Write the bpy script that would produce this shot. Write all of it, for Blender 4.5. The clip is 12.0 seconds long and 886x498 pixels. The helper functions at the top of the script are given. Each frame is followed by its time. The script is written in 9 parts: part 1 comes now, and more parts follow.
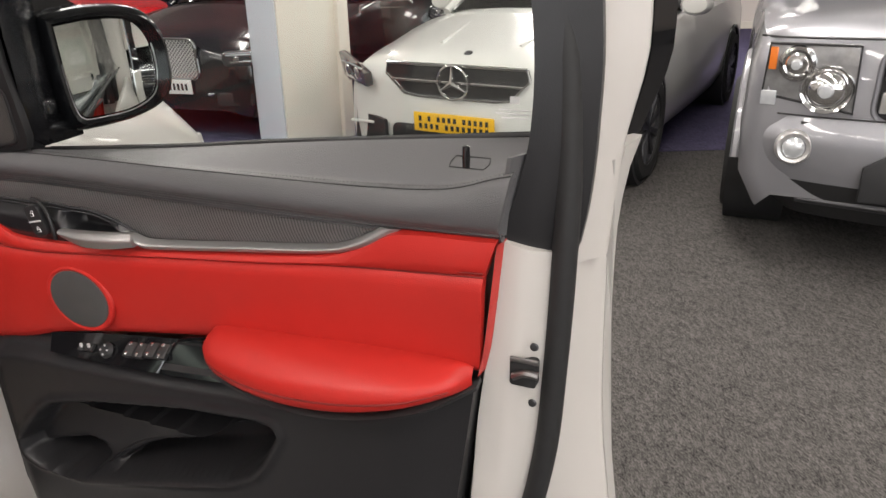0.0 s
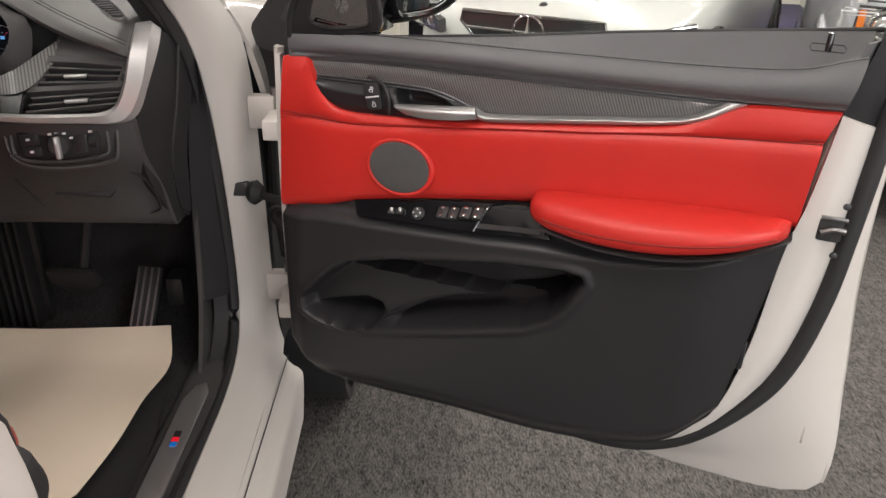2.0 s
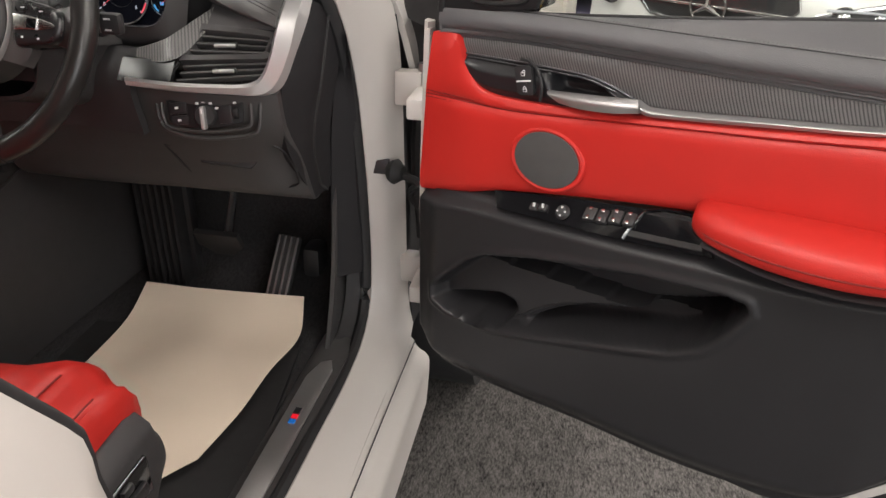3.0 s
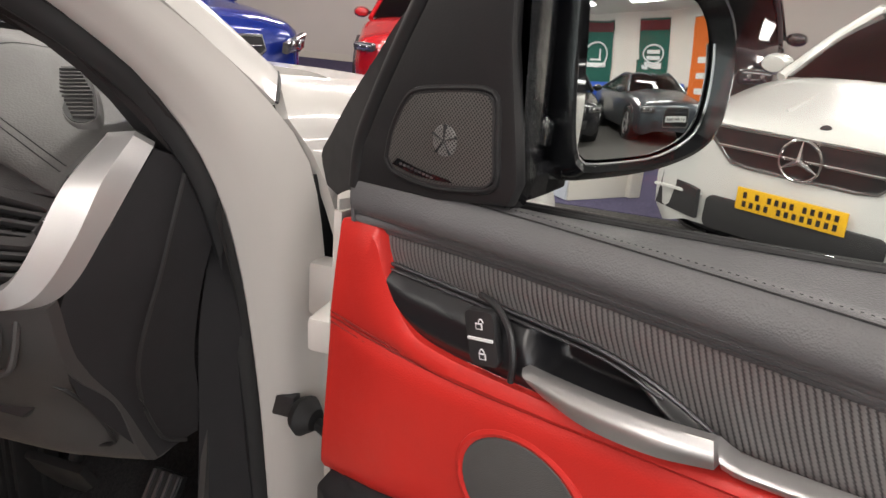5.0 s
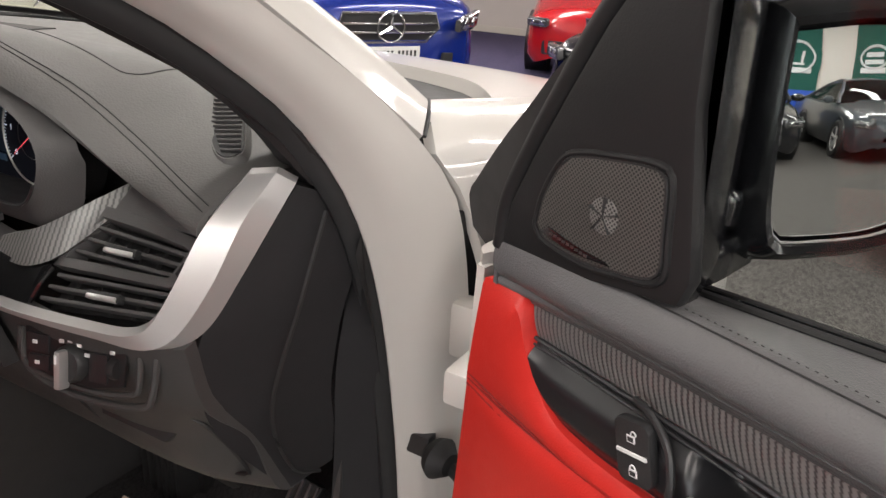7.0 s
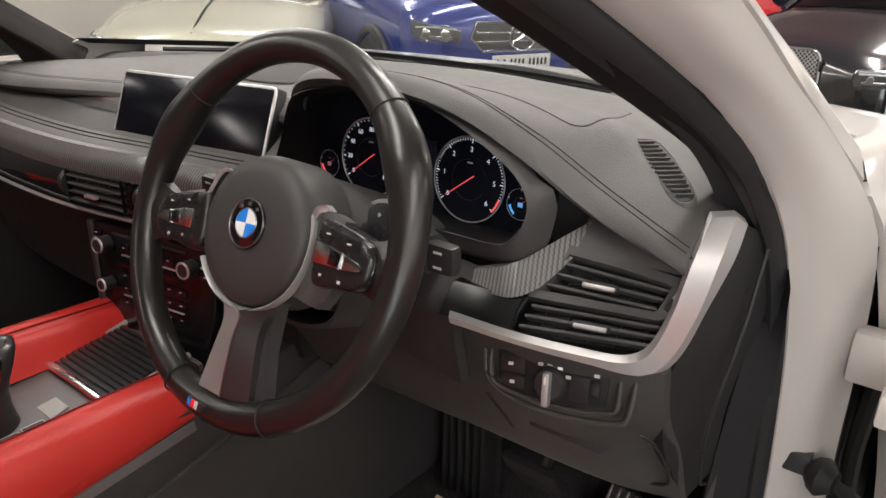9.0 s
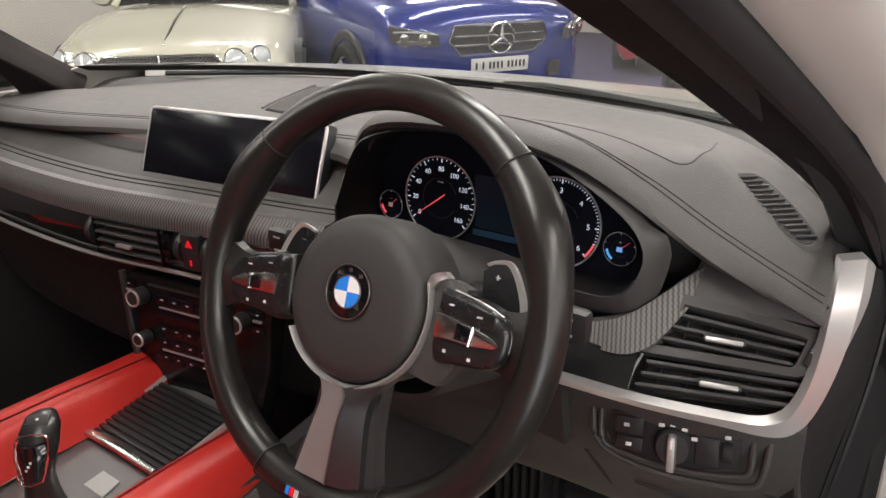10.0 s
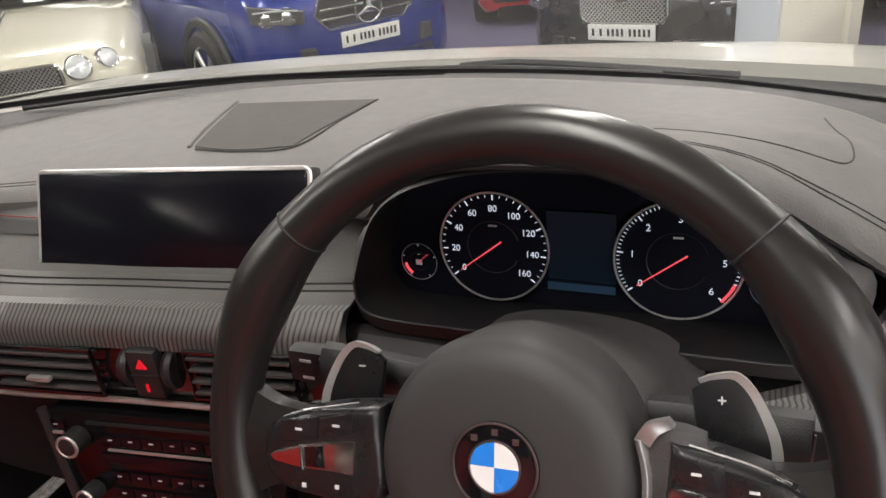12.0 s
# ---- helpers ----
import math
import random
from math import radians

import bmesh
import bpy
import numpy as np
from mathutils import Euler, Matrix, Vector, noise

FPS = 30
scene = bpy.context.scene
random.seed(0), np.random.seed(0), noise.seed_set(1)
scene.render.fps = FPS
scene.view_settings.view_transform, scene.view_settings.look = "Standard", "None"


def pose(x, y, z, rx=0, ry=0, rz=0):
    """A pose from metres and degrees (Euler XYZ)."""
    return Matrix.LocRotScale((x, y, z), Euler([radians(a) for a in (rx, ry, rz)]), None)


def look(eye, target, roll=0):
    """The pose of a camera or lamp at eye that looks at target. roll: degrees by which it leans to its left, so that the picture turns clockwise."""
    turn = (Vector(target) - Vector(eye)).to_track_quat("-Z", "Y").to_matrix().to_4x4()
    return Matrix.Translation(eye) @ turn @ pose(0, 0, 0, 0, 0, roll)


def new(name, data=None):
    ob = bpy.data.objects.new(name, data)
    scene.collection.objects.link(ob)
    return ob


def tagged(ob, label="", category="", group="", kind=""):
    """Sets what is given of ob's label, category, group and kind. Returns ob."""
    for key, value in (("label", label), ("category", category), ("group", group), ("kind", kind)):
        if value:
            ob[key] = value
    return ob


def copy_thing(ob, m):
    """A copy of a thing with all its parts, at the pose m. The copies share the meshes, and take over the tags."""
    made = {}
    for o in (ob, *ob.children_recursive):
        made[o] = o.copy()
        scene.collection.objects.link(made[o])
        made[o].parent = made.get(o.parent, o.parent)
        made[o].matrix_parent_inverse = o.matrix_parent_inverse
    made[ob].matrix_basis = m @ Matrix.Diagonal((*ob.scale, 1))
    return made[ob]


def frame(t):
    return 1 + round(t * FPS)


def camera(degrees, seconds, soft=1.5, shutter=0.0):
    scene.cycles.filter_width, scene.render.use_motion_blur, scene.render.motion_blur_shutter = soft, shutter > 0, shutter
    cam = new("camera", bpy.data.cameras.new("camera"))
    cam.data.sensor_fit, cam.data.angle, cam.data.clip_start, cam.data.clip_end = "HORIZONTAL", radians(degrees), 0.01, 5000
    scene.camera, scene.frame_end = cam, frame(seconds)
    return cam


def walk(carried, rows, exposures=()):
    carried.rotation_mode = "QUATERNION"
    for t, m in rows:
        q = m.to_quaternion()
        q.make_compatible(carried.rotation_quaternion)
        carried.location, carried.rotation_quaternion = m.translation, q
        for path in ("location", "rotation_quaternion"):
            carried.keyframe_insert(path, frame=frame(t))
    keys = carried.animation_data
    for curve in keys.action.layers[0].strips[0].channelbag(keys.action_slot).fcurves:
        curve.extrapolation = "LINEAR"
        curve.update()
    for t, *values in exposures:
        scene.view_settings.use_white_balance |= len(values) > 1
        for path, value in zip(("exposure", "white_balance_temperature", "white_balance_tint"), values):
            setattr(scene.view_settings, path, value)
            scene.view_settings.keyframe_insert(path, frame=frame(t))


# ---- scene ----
cam = camera(63.4, 12.0)
PATH = [
    (0, (1.579, -0.694, 1.328), (1.634, 1.156, 0.569), -1.1),
    (0.5, (1.512, -0.878, 1.302), (1.523, 0.968, 0.533), 0.8),
    (1, (1.418, -0.923, 1.285), (1.508, 0.926, 0.528), 1.9),
    (1.4, (1.272, -0.917, 1.278), (1.399, 0.925, 0.509), 1.8),
    (1.5, (1.243, -0.908, 1.277), (1.373, 0.929, 0.496), 2.0),
    (2, (1.128, -0.887, 1.27), (1.214, 0.923, 0.423), 2.2),
    (2.5, (1.09, -0.857, 1.264), (0.992, 0.901, 0.316), 1.7),
    (3, (1.135, -0.785, 1.271), (0.823, 0.953, 0.333), 1.8),
    (3.5, (1.186, -0.679, 1.302), (0.72, 1.081, 0.472), 2.2),
    (3.7, (1.179, -0.639, 1.303), (0.698, 1.142, 0.531), 2.6),
    (5.3, (1.16, -0.139, 1.221), (0.606, 1.667, 0.564), 5.4),
    (5.5, (1.159, -0.096, 1.219), (0.563, 1.692, 0.55), 5.3),
    (6, (1.153, -0.045, 1.214), (0.47, 1.706, 0.532), 5.8),
    (6.5, (1.156, -0.044, 1.215), (0.37, 1.655, 0.512), 5.6),
    (7, (1.134, -0.139, 1.276), (0.211, 1.468, 0.524), 3.3),
    (7.5, (1.069, -0.222, 1.297), (0.094, 1.354, 0.544), 3.2),
    (7.7, (1.044, -0.251, 1.305), (0.037, 1.303, 0.55), 2.8),
    (9.3, (0.84, -0.405, 1.328), (-0.287, 1.063, 0.57), 0.5),
    (9.5, (0.811, -0.417, 1.333), (-0.302, 1.06, 0.572), 0.1),
    (10, (0.736, -0.394, 1.351), (-0.319, 1.127, 0.594), -0.7),
    (10.5, (0.682, -0.335, 1.383), (-0.295, 1.232, 0.614), -2.3),
    (11, (0.658, -0.284, 1.4), (-0.236, 1.317, 0.603), -3.9),
    (11.5, (0.58, -0.28, 1.365), (-0.232, 1.335, 0.509), -5.2),
    (12, (0.476, -0.264, 1.357), (-0.284, 1.374, 0.498), -6.6),
]
walk(cam, [(t, look(eye, target, roll)) for t, eye, target, roll in PATH], [(0.0, -0.26), (1.0, -0.22), (2.0, -0.06), (3.5, 0.04), (6.0, -0.03), (7.5, 0.0), (9.5, 0.06), (10.5, 0.10), (12.0, 0.19)])

# ---- world and light ----
world = bpy.data.worlds.new("showroom_world")
world.use_nodes = True
world.node_tree.nodes["Background"].inputs[0].default_value = (0.9, 0.92, 1.0, 1)
world.node_tree.nodes["Background"].inputs[1].default_value = 0.05
scene.world = world


def area_lamp(x, y, z, sx, sy, power, tint=(1.0, 0.932, 0.880)):
    data = bpy.data.lights.new("strip_lamp", "AREA")
    data.shape, data.size, data.size_y, data.energy, data.color = "RECTANGLE", sx, sy, power, tint
    ob = new("strip_lamp", data)
    ob.matrix_basis = pose(x, y, z)
    return ob


LAMP_ROWS = (-5.2, -2.6, 0.2, 2.9, 5.6, 8.4, 11.2)
LAMP_STEPS = (-4.6, -1.4, 1.8, 5.0, 8.2)
CEILING = 3.05
for lx in LAMP_ROWS:
    for ly in LAMP_STEPS:
        area_lamp(lx, ly, CEILING - 0.075, 0.26, 2.1, 57)
# added fill, tinted as daylight, through an assumed, unseen south shop window
FILL_OPENING = (0.4, 9.4, 0.25, 2.75)
window_fill = area_lamp((FILL_OPENING[0] + FILL_OPENING[1]) / 2, -7.56, (FILL_OPENING[2] + FILL_OPENING[3]) / 2, FILL_OPENING[1] - FILL_OPENING[0], FILL_OPENING[3] - FILL_OPENING[2], 330, (0.97, 0.975, 1.0))
window_fill.name = "added_window_fill"
window_fill.matrix_basis = pose((FILL_OPENING[0] + FILL_OPENING[1]) / 2, -7.56, (FILL_OPENING[2] + FILL_OPENING[3]) / 2, 90, 0, 0)

# ---- materials ----


def rgb(c):
    return (c[0], c[1], c[2], 1)


def shade(c, k):
    return tuple(min(1.0, v * k) for v in c)


def mat(name, col, rough=0.5, metal=0.0, var=0.12, scale=9.0, bump=0.0, bscale=500.0, coat=0.0, spec=0.5, rvar=0.08):
    m = bpy.data.materials.new(name)
    m.use_nodes = True
    n, l = m.node_tree.nodes, m.node_tree.links
    p = n["Principled BSDF"]
    p.inputs["Metallic"].default_value = metal
    p.inputs["Coat Weight"].default_value = coat
    p.inputs["Coat Roughness"].default_value = 0.04
    p.inputs["Specular IOR Level"].default_value = spec
    co = n.new("ShaderNodeTexCoord")
    big = n.new("ShaderNodeTexNoise")
    big.inputs["Scale"].default_value, big.inputs["Detail"].default_value = scale, 6
    l.new(co.outputs["Object"], big.inputs["Vector"])
    mix = n.new("ShaderNodeMix")
    mix.data_type = "RGBA"
    mix.inputs["A"].default_value = rgb(shade(col, 1 - var))
    mix.inputs["B"].default_value = rgb(shade(col, 1 + var))
    l.new(big.outputs["Fac"], mix.inputs["Factor"])
    l.new(mix.outputs["Result"], p.inputs["Base Color"])
    rr = n.new("ShaderNodeMapRange")
    rr.inputs["To Min"].default_value, rr.inputs["To Max"].default_value = max(0.0, rough - rvar), min(1.0, rough + rvar)
    fine = n.new("ShaderNodeTexNoise")
    fine.inputs["Scale"].default_value, fine.inputs["Detail"].default_value = scale * 6, 4
    l.new(co.outputs["Object"], fine.inputs["Vector"])
    l.new(fine.outputs["Fac"], rr.inputs["Value"])
    l.new(rr.outputs["Result"], p.inputs["Roughness"])
    if bump:
        grain = n.new("ShaderNodeTexVoronoi")
        grain.inputs["Scale"].default_value = bscale
        l.new(co.outputs["Object"], grain.inputs["Vector"])
        b = n.new("ShaderNodeBump")
        b.inputs["Strength"].default_value, b.inputs["Distance"].default_value = bump, 0.0006
        l.new(grain.outputs["Distance"], b.inputs["Height"])
        l.new(b.outputs["Normal"], p.inputs["Normal"])
    return m


def glow(name, col, power):
    m = bpy.data.materials.new(name)
    m.use_nodes = True
    p = m.node_tree.nodes["Principled BSDF"]
    p.inputs["Base Color"].default_value = rgb(shade(col, 0.5))
    p.inputs["Emission Color"].default_value = rgb(col)
    p.inputs["Emission Strength"].default_value = power
    return m


def pane(name, tint, low=0.035, high=0.75):
    """Clear glazing: what is behind shows through, and the surface mirrors more at a glancing angle."""
    m = bpy.data.materials.new(name)
    m.use_nodes = True
    n, l = m.node_tree.nodes, m.node_tree.links
    n.clear()
    out = n.new("ShaderNodeOutputMaterial")
    clear, gloss, mix, fr = n.new("ShaderNodeBsdfTransparent"), n.new("ShaderNodeBsdfGlossy"), n.new("ShaderNodeMixShader"), n.new("ShaderNodeLayerWeight")
    power, span = n.new("ShaderNodeMath"), n.new("ShaderNodeMapRange")
    power.operation = "POWER"
    power.inputs[1].default_value = 5.0
    clear.inputs["Color"].default_value = rgb(tint)
    gloss.inputs["Roughness"].default_value = 0.01
    fr.inputs["Blend"].default_value = 0.5
    span.inputs["To Min"].default_value, span.inputs["To Max"].default_value = low, high
    l.new(fr.outputs["Facing"], power.inputs[0])
    l.new(power.outputs[0], span.inputs["Value"])
    l.new(span.outputs["Result"], mix.inputs[0])
    l.new(clear.outputs[0], mix.inputs[1])
    l.new(gloss.outputs[0], mix.inputs[2])
    l.new(mix.outputs[0], out.inputs["Surface"])
    return m


def twill(name, dark, light, period, lean=0.0, steps=0.0, rough=0.42, bump=0.4, coat=0.1, angle=0.0):
    """Woven ribs: lines across local x of the given period in metres, leaning by lean, their edges broken into short steps."""
    m = mat(name, light, rough, coat=coat)
    n, l = m.node_tree.nodes, m.node_tree.links
    p = n["Principled BSDF"]

    def op(kind, a, b=None):
        q = n.new("ShaderNodeMath")
        q.operation = kind
        for k, v in enumerate((a, b)):
            if v is None:
                continue
            if isinstance(v, (int, float)):
                q.inputs[k].default_value = v
            else:
                l.new(v, q.inputs[k])
        return q.outputs[0]
    co, mp, sep = n.new("ShaderNodeTexCoord"), n.new("ShaderNodeMapping"), n.new("ShaderNodeSeparateXYZ")
    mp.inputs["Rotation"].default_value = (0, radians(angle), 0)
    l.new(co.outputs["Object"], mp.inputs["Vector"])
    l.new(mp.outputs["Vector"], sep.inputs[0])
    along = op("ADD", sep.outputs[0], op("MULTIPLY", sep.outputs[2], lean))
    cell = op("DIVIDE", along, period)
    if steps:
        cell = op("ADD", cell, op("MULTIPLY", op("FRACT", op("DIVIDE", sep.outputs[2], steps)), 0.20))
    wave = op("MULTIPLY", op("ABSOLUTE", op("SUBTRACT", op("FRACT", cell), 0.5)), 2.0)
    soft = n.new("ShaderNodeMapRange")
    soft.interpolation_type = "SMOOTHSTEP"
    soft.inputs["From Min"].default_value, soft.inputs["From Max"].default_value = 0.12, 0.62
    l.new(wave, soft.inputs["Value"])
    mix = n.new("ShaderNodeMix")
    mix.data_type = "RGBA"
    mix.inputs["A"].default_value, mix.inputs["B"].default_value = rgb(dark), rgb(light)
    l.new(soft.outputs["Result"], mix.inputs["Factor"])
    l.new(mix.outputs["Result"], p.inputs["Base Color"])
    b = n.new("ShaderNodeBump")
    b.inputs["Strength"].default_value, b.inputs["Distance"].default_value = bump, 0.0008
    l.new(soft.outputs["Result"], b.inputs["Height"])
    l.new(b.outputs["Normal"], p.inputs["Normal"])
    return m


def perforated(name, metal_col, hole_col, pitch):
    """Fine mesh: rows of round holes in the xz plane of the object."""
    m = mat(name, metal_col, 0.5)
    n, l = m.node_tree.nodes, m.node_tree.links
    p = n["Principled BSDF"]
    co, mp, vo, cmp_ = n.new("ShaderNodeTexCoord"), n.new("ShaderNodeMapping"), n.new("ShaderNodeTexVoronoi"), n.new("ShaderNodeMath")
    mp.inputs["Scale"].default_value = (1 / pitch, 0.0, 1 / pitch)
    mp.inputs["Rotation"].default_value = (0, radians(45), 0)
    vo.inputs["Scale"].default_value, vo.inputs["Randomness"].default_value = 1.0, 0.0
    cmp_.operation = "LESS_THAN"
    cmp_.inputs[1].default_value = 0.34
    l.new(co.outputs["Object"], mp.inputs["Vector"])
    l.new(mp.outputs["Vector"], vo.inputs["Vector"])
    l.new(vo.outputs["Distance"], cmp_.inputs[0])
    mix = n.new("ShaderNodeMix")
    mix.data_type = "RGBA"
    mix.inputs["A"].default_value, mix.inputs["B"].default_value = rgb(metal_col), rgb(hole_col)
    l.new(cmp_.outputs[0], mix.inputs["Factor"])
    l.new(mix.outputs["Result"], p.inputs["Base Color"])
    b = n.new("ShaderNodeBump")
    b.invert = True
    b.inputs["Strength"].default_value, b.inputs["Distance"].default_value = 0.6, 0.0008
    l.new(cmp_.outputs[0], b.inputs["Height"])
    l.new(b.outputs["Normal"], p.inputs["Normal"])
    return m


def carpet(name, dark, light, scale):
    m = mat(name, dark, 0.95, spec=0.1)
    n, l = m.node_tree.nodes, m.node_tree.links
    p = n["Principled BSDF"]
    co, a, b2, c = n.new("ShaderNodeTexCoord"), n.new("ShaderNodeTexNoise"), n.new("ShaderNodeTexNoise"), n.new("ShaderNodeTexNoise")
    a.inputs["Scale"].default_value, a.inputs["Detail"].default_value, a.inputs["Roughness"].default_value = scale, 5, 0.75
    b2.inputs["Scale"].default_value, b2.inputs["Detail"].default_value = 9.0, 6
    c.inputs["Scale"].default_value, c.inputs["Detail"].default_value = scale * 0.3, 3
    mp = n.new("ShaderNodeMapping")
    mp.inputs["Scale"].default_value = (1.0, 0.4, 1.0)
    mp.inputs["Rotation"].default_value = (0, 0, radians(38))
    l.new(co.outputs["Object"], mp.inputs["Vector"])
    l.new(mp.outputs["Vector"], a.inputs["Vector"])
    l.new(mp.outputs["Vector"], c.inputs["Vector"])
    l.new(co.outputs["Object"], b2.inputs["Vector"])
    ramp = n.new("ShaderNodeValToRGB")
    ramp.color_ramp.elements[0].position, ramp.color_ramp.elements[1].position = 0.34, 0.68
    ramp.color_ramp.elements[0].color, ramp.color_ramp.elements[1].color = rgb(dark), rgb(light)
    add = n.new("ShaderNodeMath")
    add.operation = "MULTIPLY_ADD"
    add.inputs[1].default_value = 0.35
    sub = n.new("ShaderNodeMath")
    sub.operation = "MULTIPLY_ADD"
    sub.inputs[1].default_value, sub.inputs[2].default_value = 0.12, -0.23
    l.new(b2.outputs["Fac"], sub.inputs[0])
    l.new(c.outputs["Fac"], add.inputs[0])
    l.new(a.outputs["Fac"], add.inputs[2])
    s2 = n.new("ShaderNodeMath")
    l.new(add.outputs[0], s2.inputs[0])
    l.new(sub.outputs[0], s2.inputs[1])
    l.new(s2.outputs[0], ramp.inputs["Fac"])
    l.new(ramp.outputs["Color"], p.inputs["Base Color"])
    b = n.new("ShaderNodeBump")
    b.inputs["Strength"].default_value, b.inputs["Distance"].default_value = 0.8, 0.004
    l.new(a.outputs["Fac"], b.inputs["Height"])
    l.new(b.outputs["Normal"], p.inputs["Normal"])
    return m


RED = mat("red_leather", (0.46, 0.021, 0.016), 0.42, var=0.07, scale=14, bump=0.25, bscale=650, spec=0.4)
RED_STITCH = mat("dark_red_thread", (0.17, 0.008, 0.006), 0.8)
GREY_TRIM = mat("dark_grey_leather", (0.092, 0.090, 0.093), 0.43, var=0.06, bump=0.40, bscale=760, spec=0.4)
DASH_LEATHER = mat("dash_leather", (0.085, 0.082, 0.080), 0.58, var=0.08, bump=0.35, bscale=480, spec=0.4)
STITCH = mat("black_thread", (0.012, 0.012, 0.012), 0.8)
THREAD = mat("charcoal_thread", (0.030, 0.029, 0.030), 0.8)
BLACK_PLASTIC = mat("black_plastic", (0.018, 0.018, 0.019), 0.5, bump=0.2, bscale=900)
SOFT_BLACK = mat("soft_black_panel", (0.031, 0.030, 0.031), 0.6, bump=0.25, bscale=700)
DOOR_BLACK = mat("black_door_moulding", (0.0195, 0.0190, 0.0203), 0.37, bump=0.2, bscale=700, spec=0.32)
CORNER_BLACK = mat("black_corner_moulding", (0.0125, 0.0123, 0.0130), 0.5, bump=0.1, bscale=700, spec=0.25)
RECESS_BLACK = mat("satin_black_recess", (0.012, 0.012, 0.0135), 0.32, rvar=0.04, spec=0.45)
CABIN_GREY = mat("charcoal_cabin_moulding", (0.055, 0.053, 0.053), 0.62, bump=0.25, bscale=700)
LOWER_GREY = mat("dark_grey_lower_moulding", (0.044, 0.0425, 0.042), 0.55, bump=0.25, bscale=700)
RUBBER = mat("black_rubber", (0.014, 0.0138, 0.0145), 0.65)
PILLAR_CLOTH = mat("charcoal_pillar_cloth", (0.024, 0.021, 0.021), 0.9, var=0.25, scale=30, bump=0.5, bscale=900, spec=0.2)
PIANO = mat("piano_black", (0.006, 0.006, 0.007), 0.08, coat=0.6, rvar=0.03)
STACK_BLACK = mat("gloss_black_stack", (0.007, 0.007, 0.0075), 0.22, rvar=0.04, spec=0.35)
WHITE_PAINT = mat("white_car_paint", (0.48, 0.462, 0.435), 0.30, var=0.012, scale=2, coat=0.6, rvar=0.015)
WHITE_DOOR = mat("white_shell_paint", (0.51, 0.484, 0.455), 0.48, var=0.03, scale=5, coat=0.12, rvar=0.04)
SILVER = mat("satin_silver", (0.66, 0.65, 0.64), 0.36, 0.75, var=0.05)
CHROME = mat("chrome", (0.78, 0.78, 0.78), 0.10, 1.0, var=0.03, rvar=0.04)
STEEL = mat("brushed_steel", (0.32, 0.31, 0.31), 0.34, 1.0, var=0.08)
DARK_METAL = mat("dark_metal", (0.08, 0.08, 0.085), 0.4, 0.8)
CONSOLE_GREY = mat("satin_graphite_console", (0.17, 0.165, 0.165), 0.42, 0.55, var=0.06)
SELECTOR_BLACK = mat("satin_selector_black", (0.020, 0.019, 0.019), 0.30, var=0.1, rvar=0.05)
CARBON = twill("ribbed_twill_trim", (0.024, 0.023, 0.024), (0.115, 0.110, 0.109), 0.0043, lean=0.43, steps=0.0024, rough=0.34, bump=0.3, coat=0.25)
CARBON_SIDE = twill("ribbed_twill_gusset", (0.030, 0.029, 0.029), (0.125, 0.121, 0.117), 0.0042, lean=0.35, steps=0.0045, rough=0.42, bump=0.3)
FRAME_SILVER = mat("satin_silver_moulding", (0.60, 0.59, 0.585), 0.42, 0.65, var=0.05, rvar=0.05)
HEAD_MID = mat("headlight_glass", (0.38, 0.38, 0.385), 0.16, 0.6, var=0.5, scale=22, coat=0.7)
HUB_SKIN = mat("airbag_cover_skin", (0.030, 0.029, 0.029), 0.55, bump=0.06, bscale=1100)
END_PANEL = mat("matt_black_end_panel", (0.023, 0.0223, 0.0237), 0.75, bump=0.12, bscale=900, spec=0.15)
CARBON_DASH = twill("ribbed_twill_dash", (0.024, 0.024, 0.024), (0.135, 0.130, 0.126), 0.0048, lean=-0.10, steps=0.0, rough=0.40, bump=0.4)
MESH_GRILLE = perforated("speaker_mesh", (0.070, 0.066, 0.062), (0.003, 0.003, 0.003), 0.0022)
MESH_PALE = perforated("speaker_cone_mesh", (0.14, 0.135, 0.13), (0.010, 0.010, 0.010), 0.0022)
SPEAKER_CLOTH = mat("speaker_cloth", (0.066, 0.064, 0.062), 0.85, var=0.15, scale=40, bump=0.5, bscale=1300, spec=0.2)
PAPER = mat("cream_paper", (0.72, 0.61, 0.49), 0.85, var=0.06, scale=6, spec=0.2)
FOOT_CARPET = carpet("black_car_carpet", (0.018, 0.018, 0.019), (0.062, 0.060, 0.062), 600)
FLOOR_GREY = carpet("grey_floor_carpet", (0.016, 0.015, 0.015), (0.150, 0.142, 0.134), 190)
FLOOR_BLUE = carpet("violet_floor_carpet", (0.035, 0.032, 0.070), (0.14, 0.125, 0.21), 190)
WALL = mat("white_wall_paint", (0.74, 0.69, 0.64), 0.9, var=0.05, scale=1.5, spec=0.2)
COLUMN = mat("cream_column_paint", (0.76, 0.72, 0.64), 0.55, var=0.04, scale=2)
COLUMN_SIDE = mat("pale_blue_column_paint", (0.60, 0.64, 0.70), 0.5, var=0.04, scale=2)
CEIL = mat("white_ceiling_tile", (0.78, 0.77, 0.74), 0.9, var=0.04)
LAMP_FACE = glow("lamp_diffuser", (1.0, 0.95, 0.88), 5.0)
MIRROR = mat("mirror_silver", (0.82, 0.84, 0.84), 0.015, 1.0, var=0.0, rvar=0.0)
GLASS = pane("clear_glazing", (0.93, 0.95, 0.94), 0.03, 0.5)
CAR_GLASS = pane("smoked_glazing", (0.20, 0.22, 0.21), 0.06, 0.8)
SCREEN_BLACK = mat("switched_off_screen", (0.006, 0.006, 0.009), 0.16, var=0.05, rvar=0.01, spec=0.28)
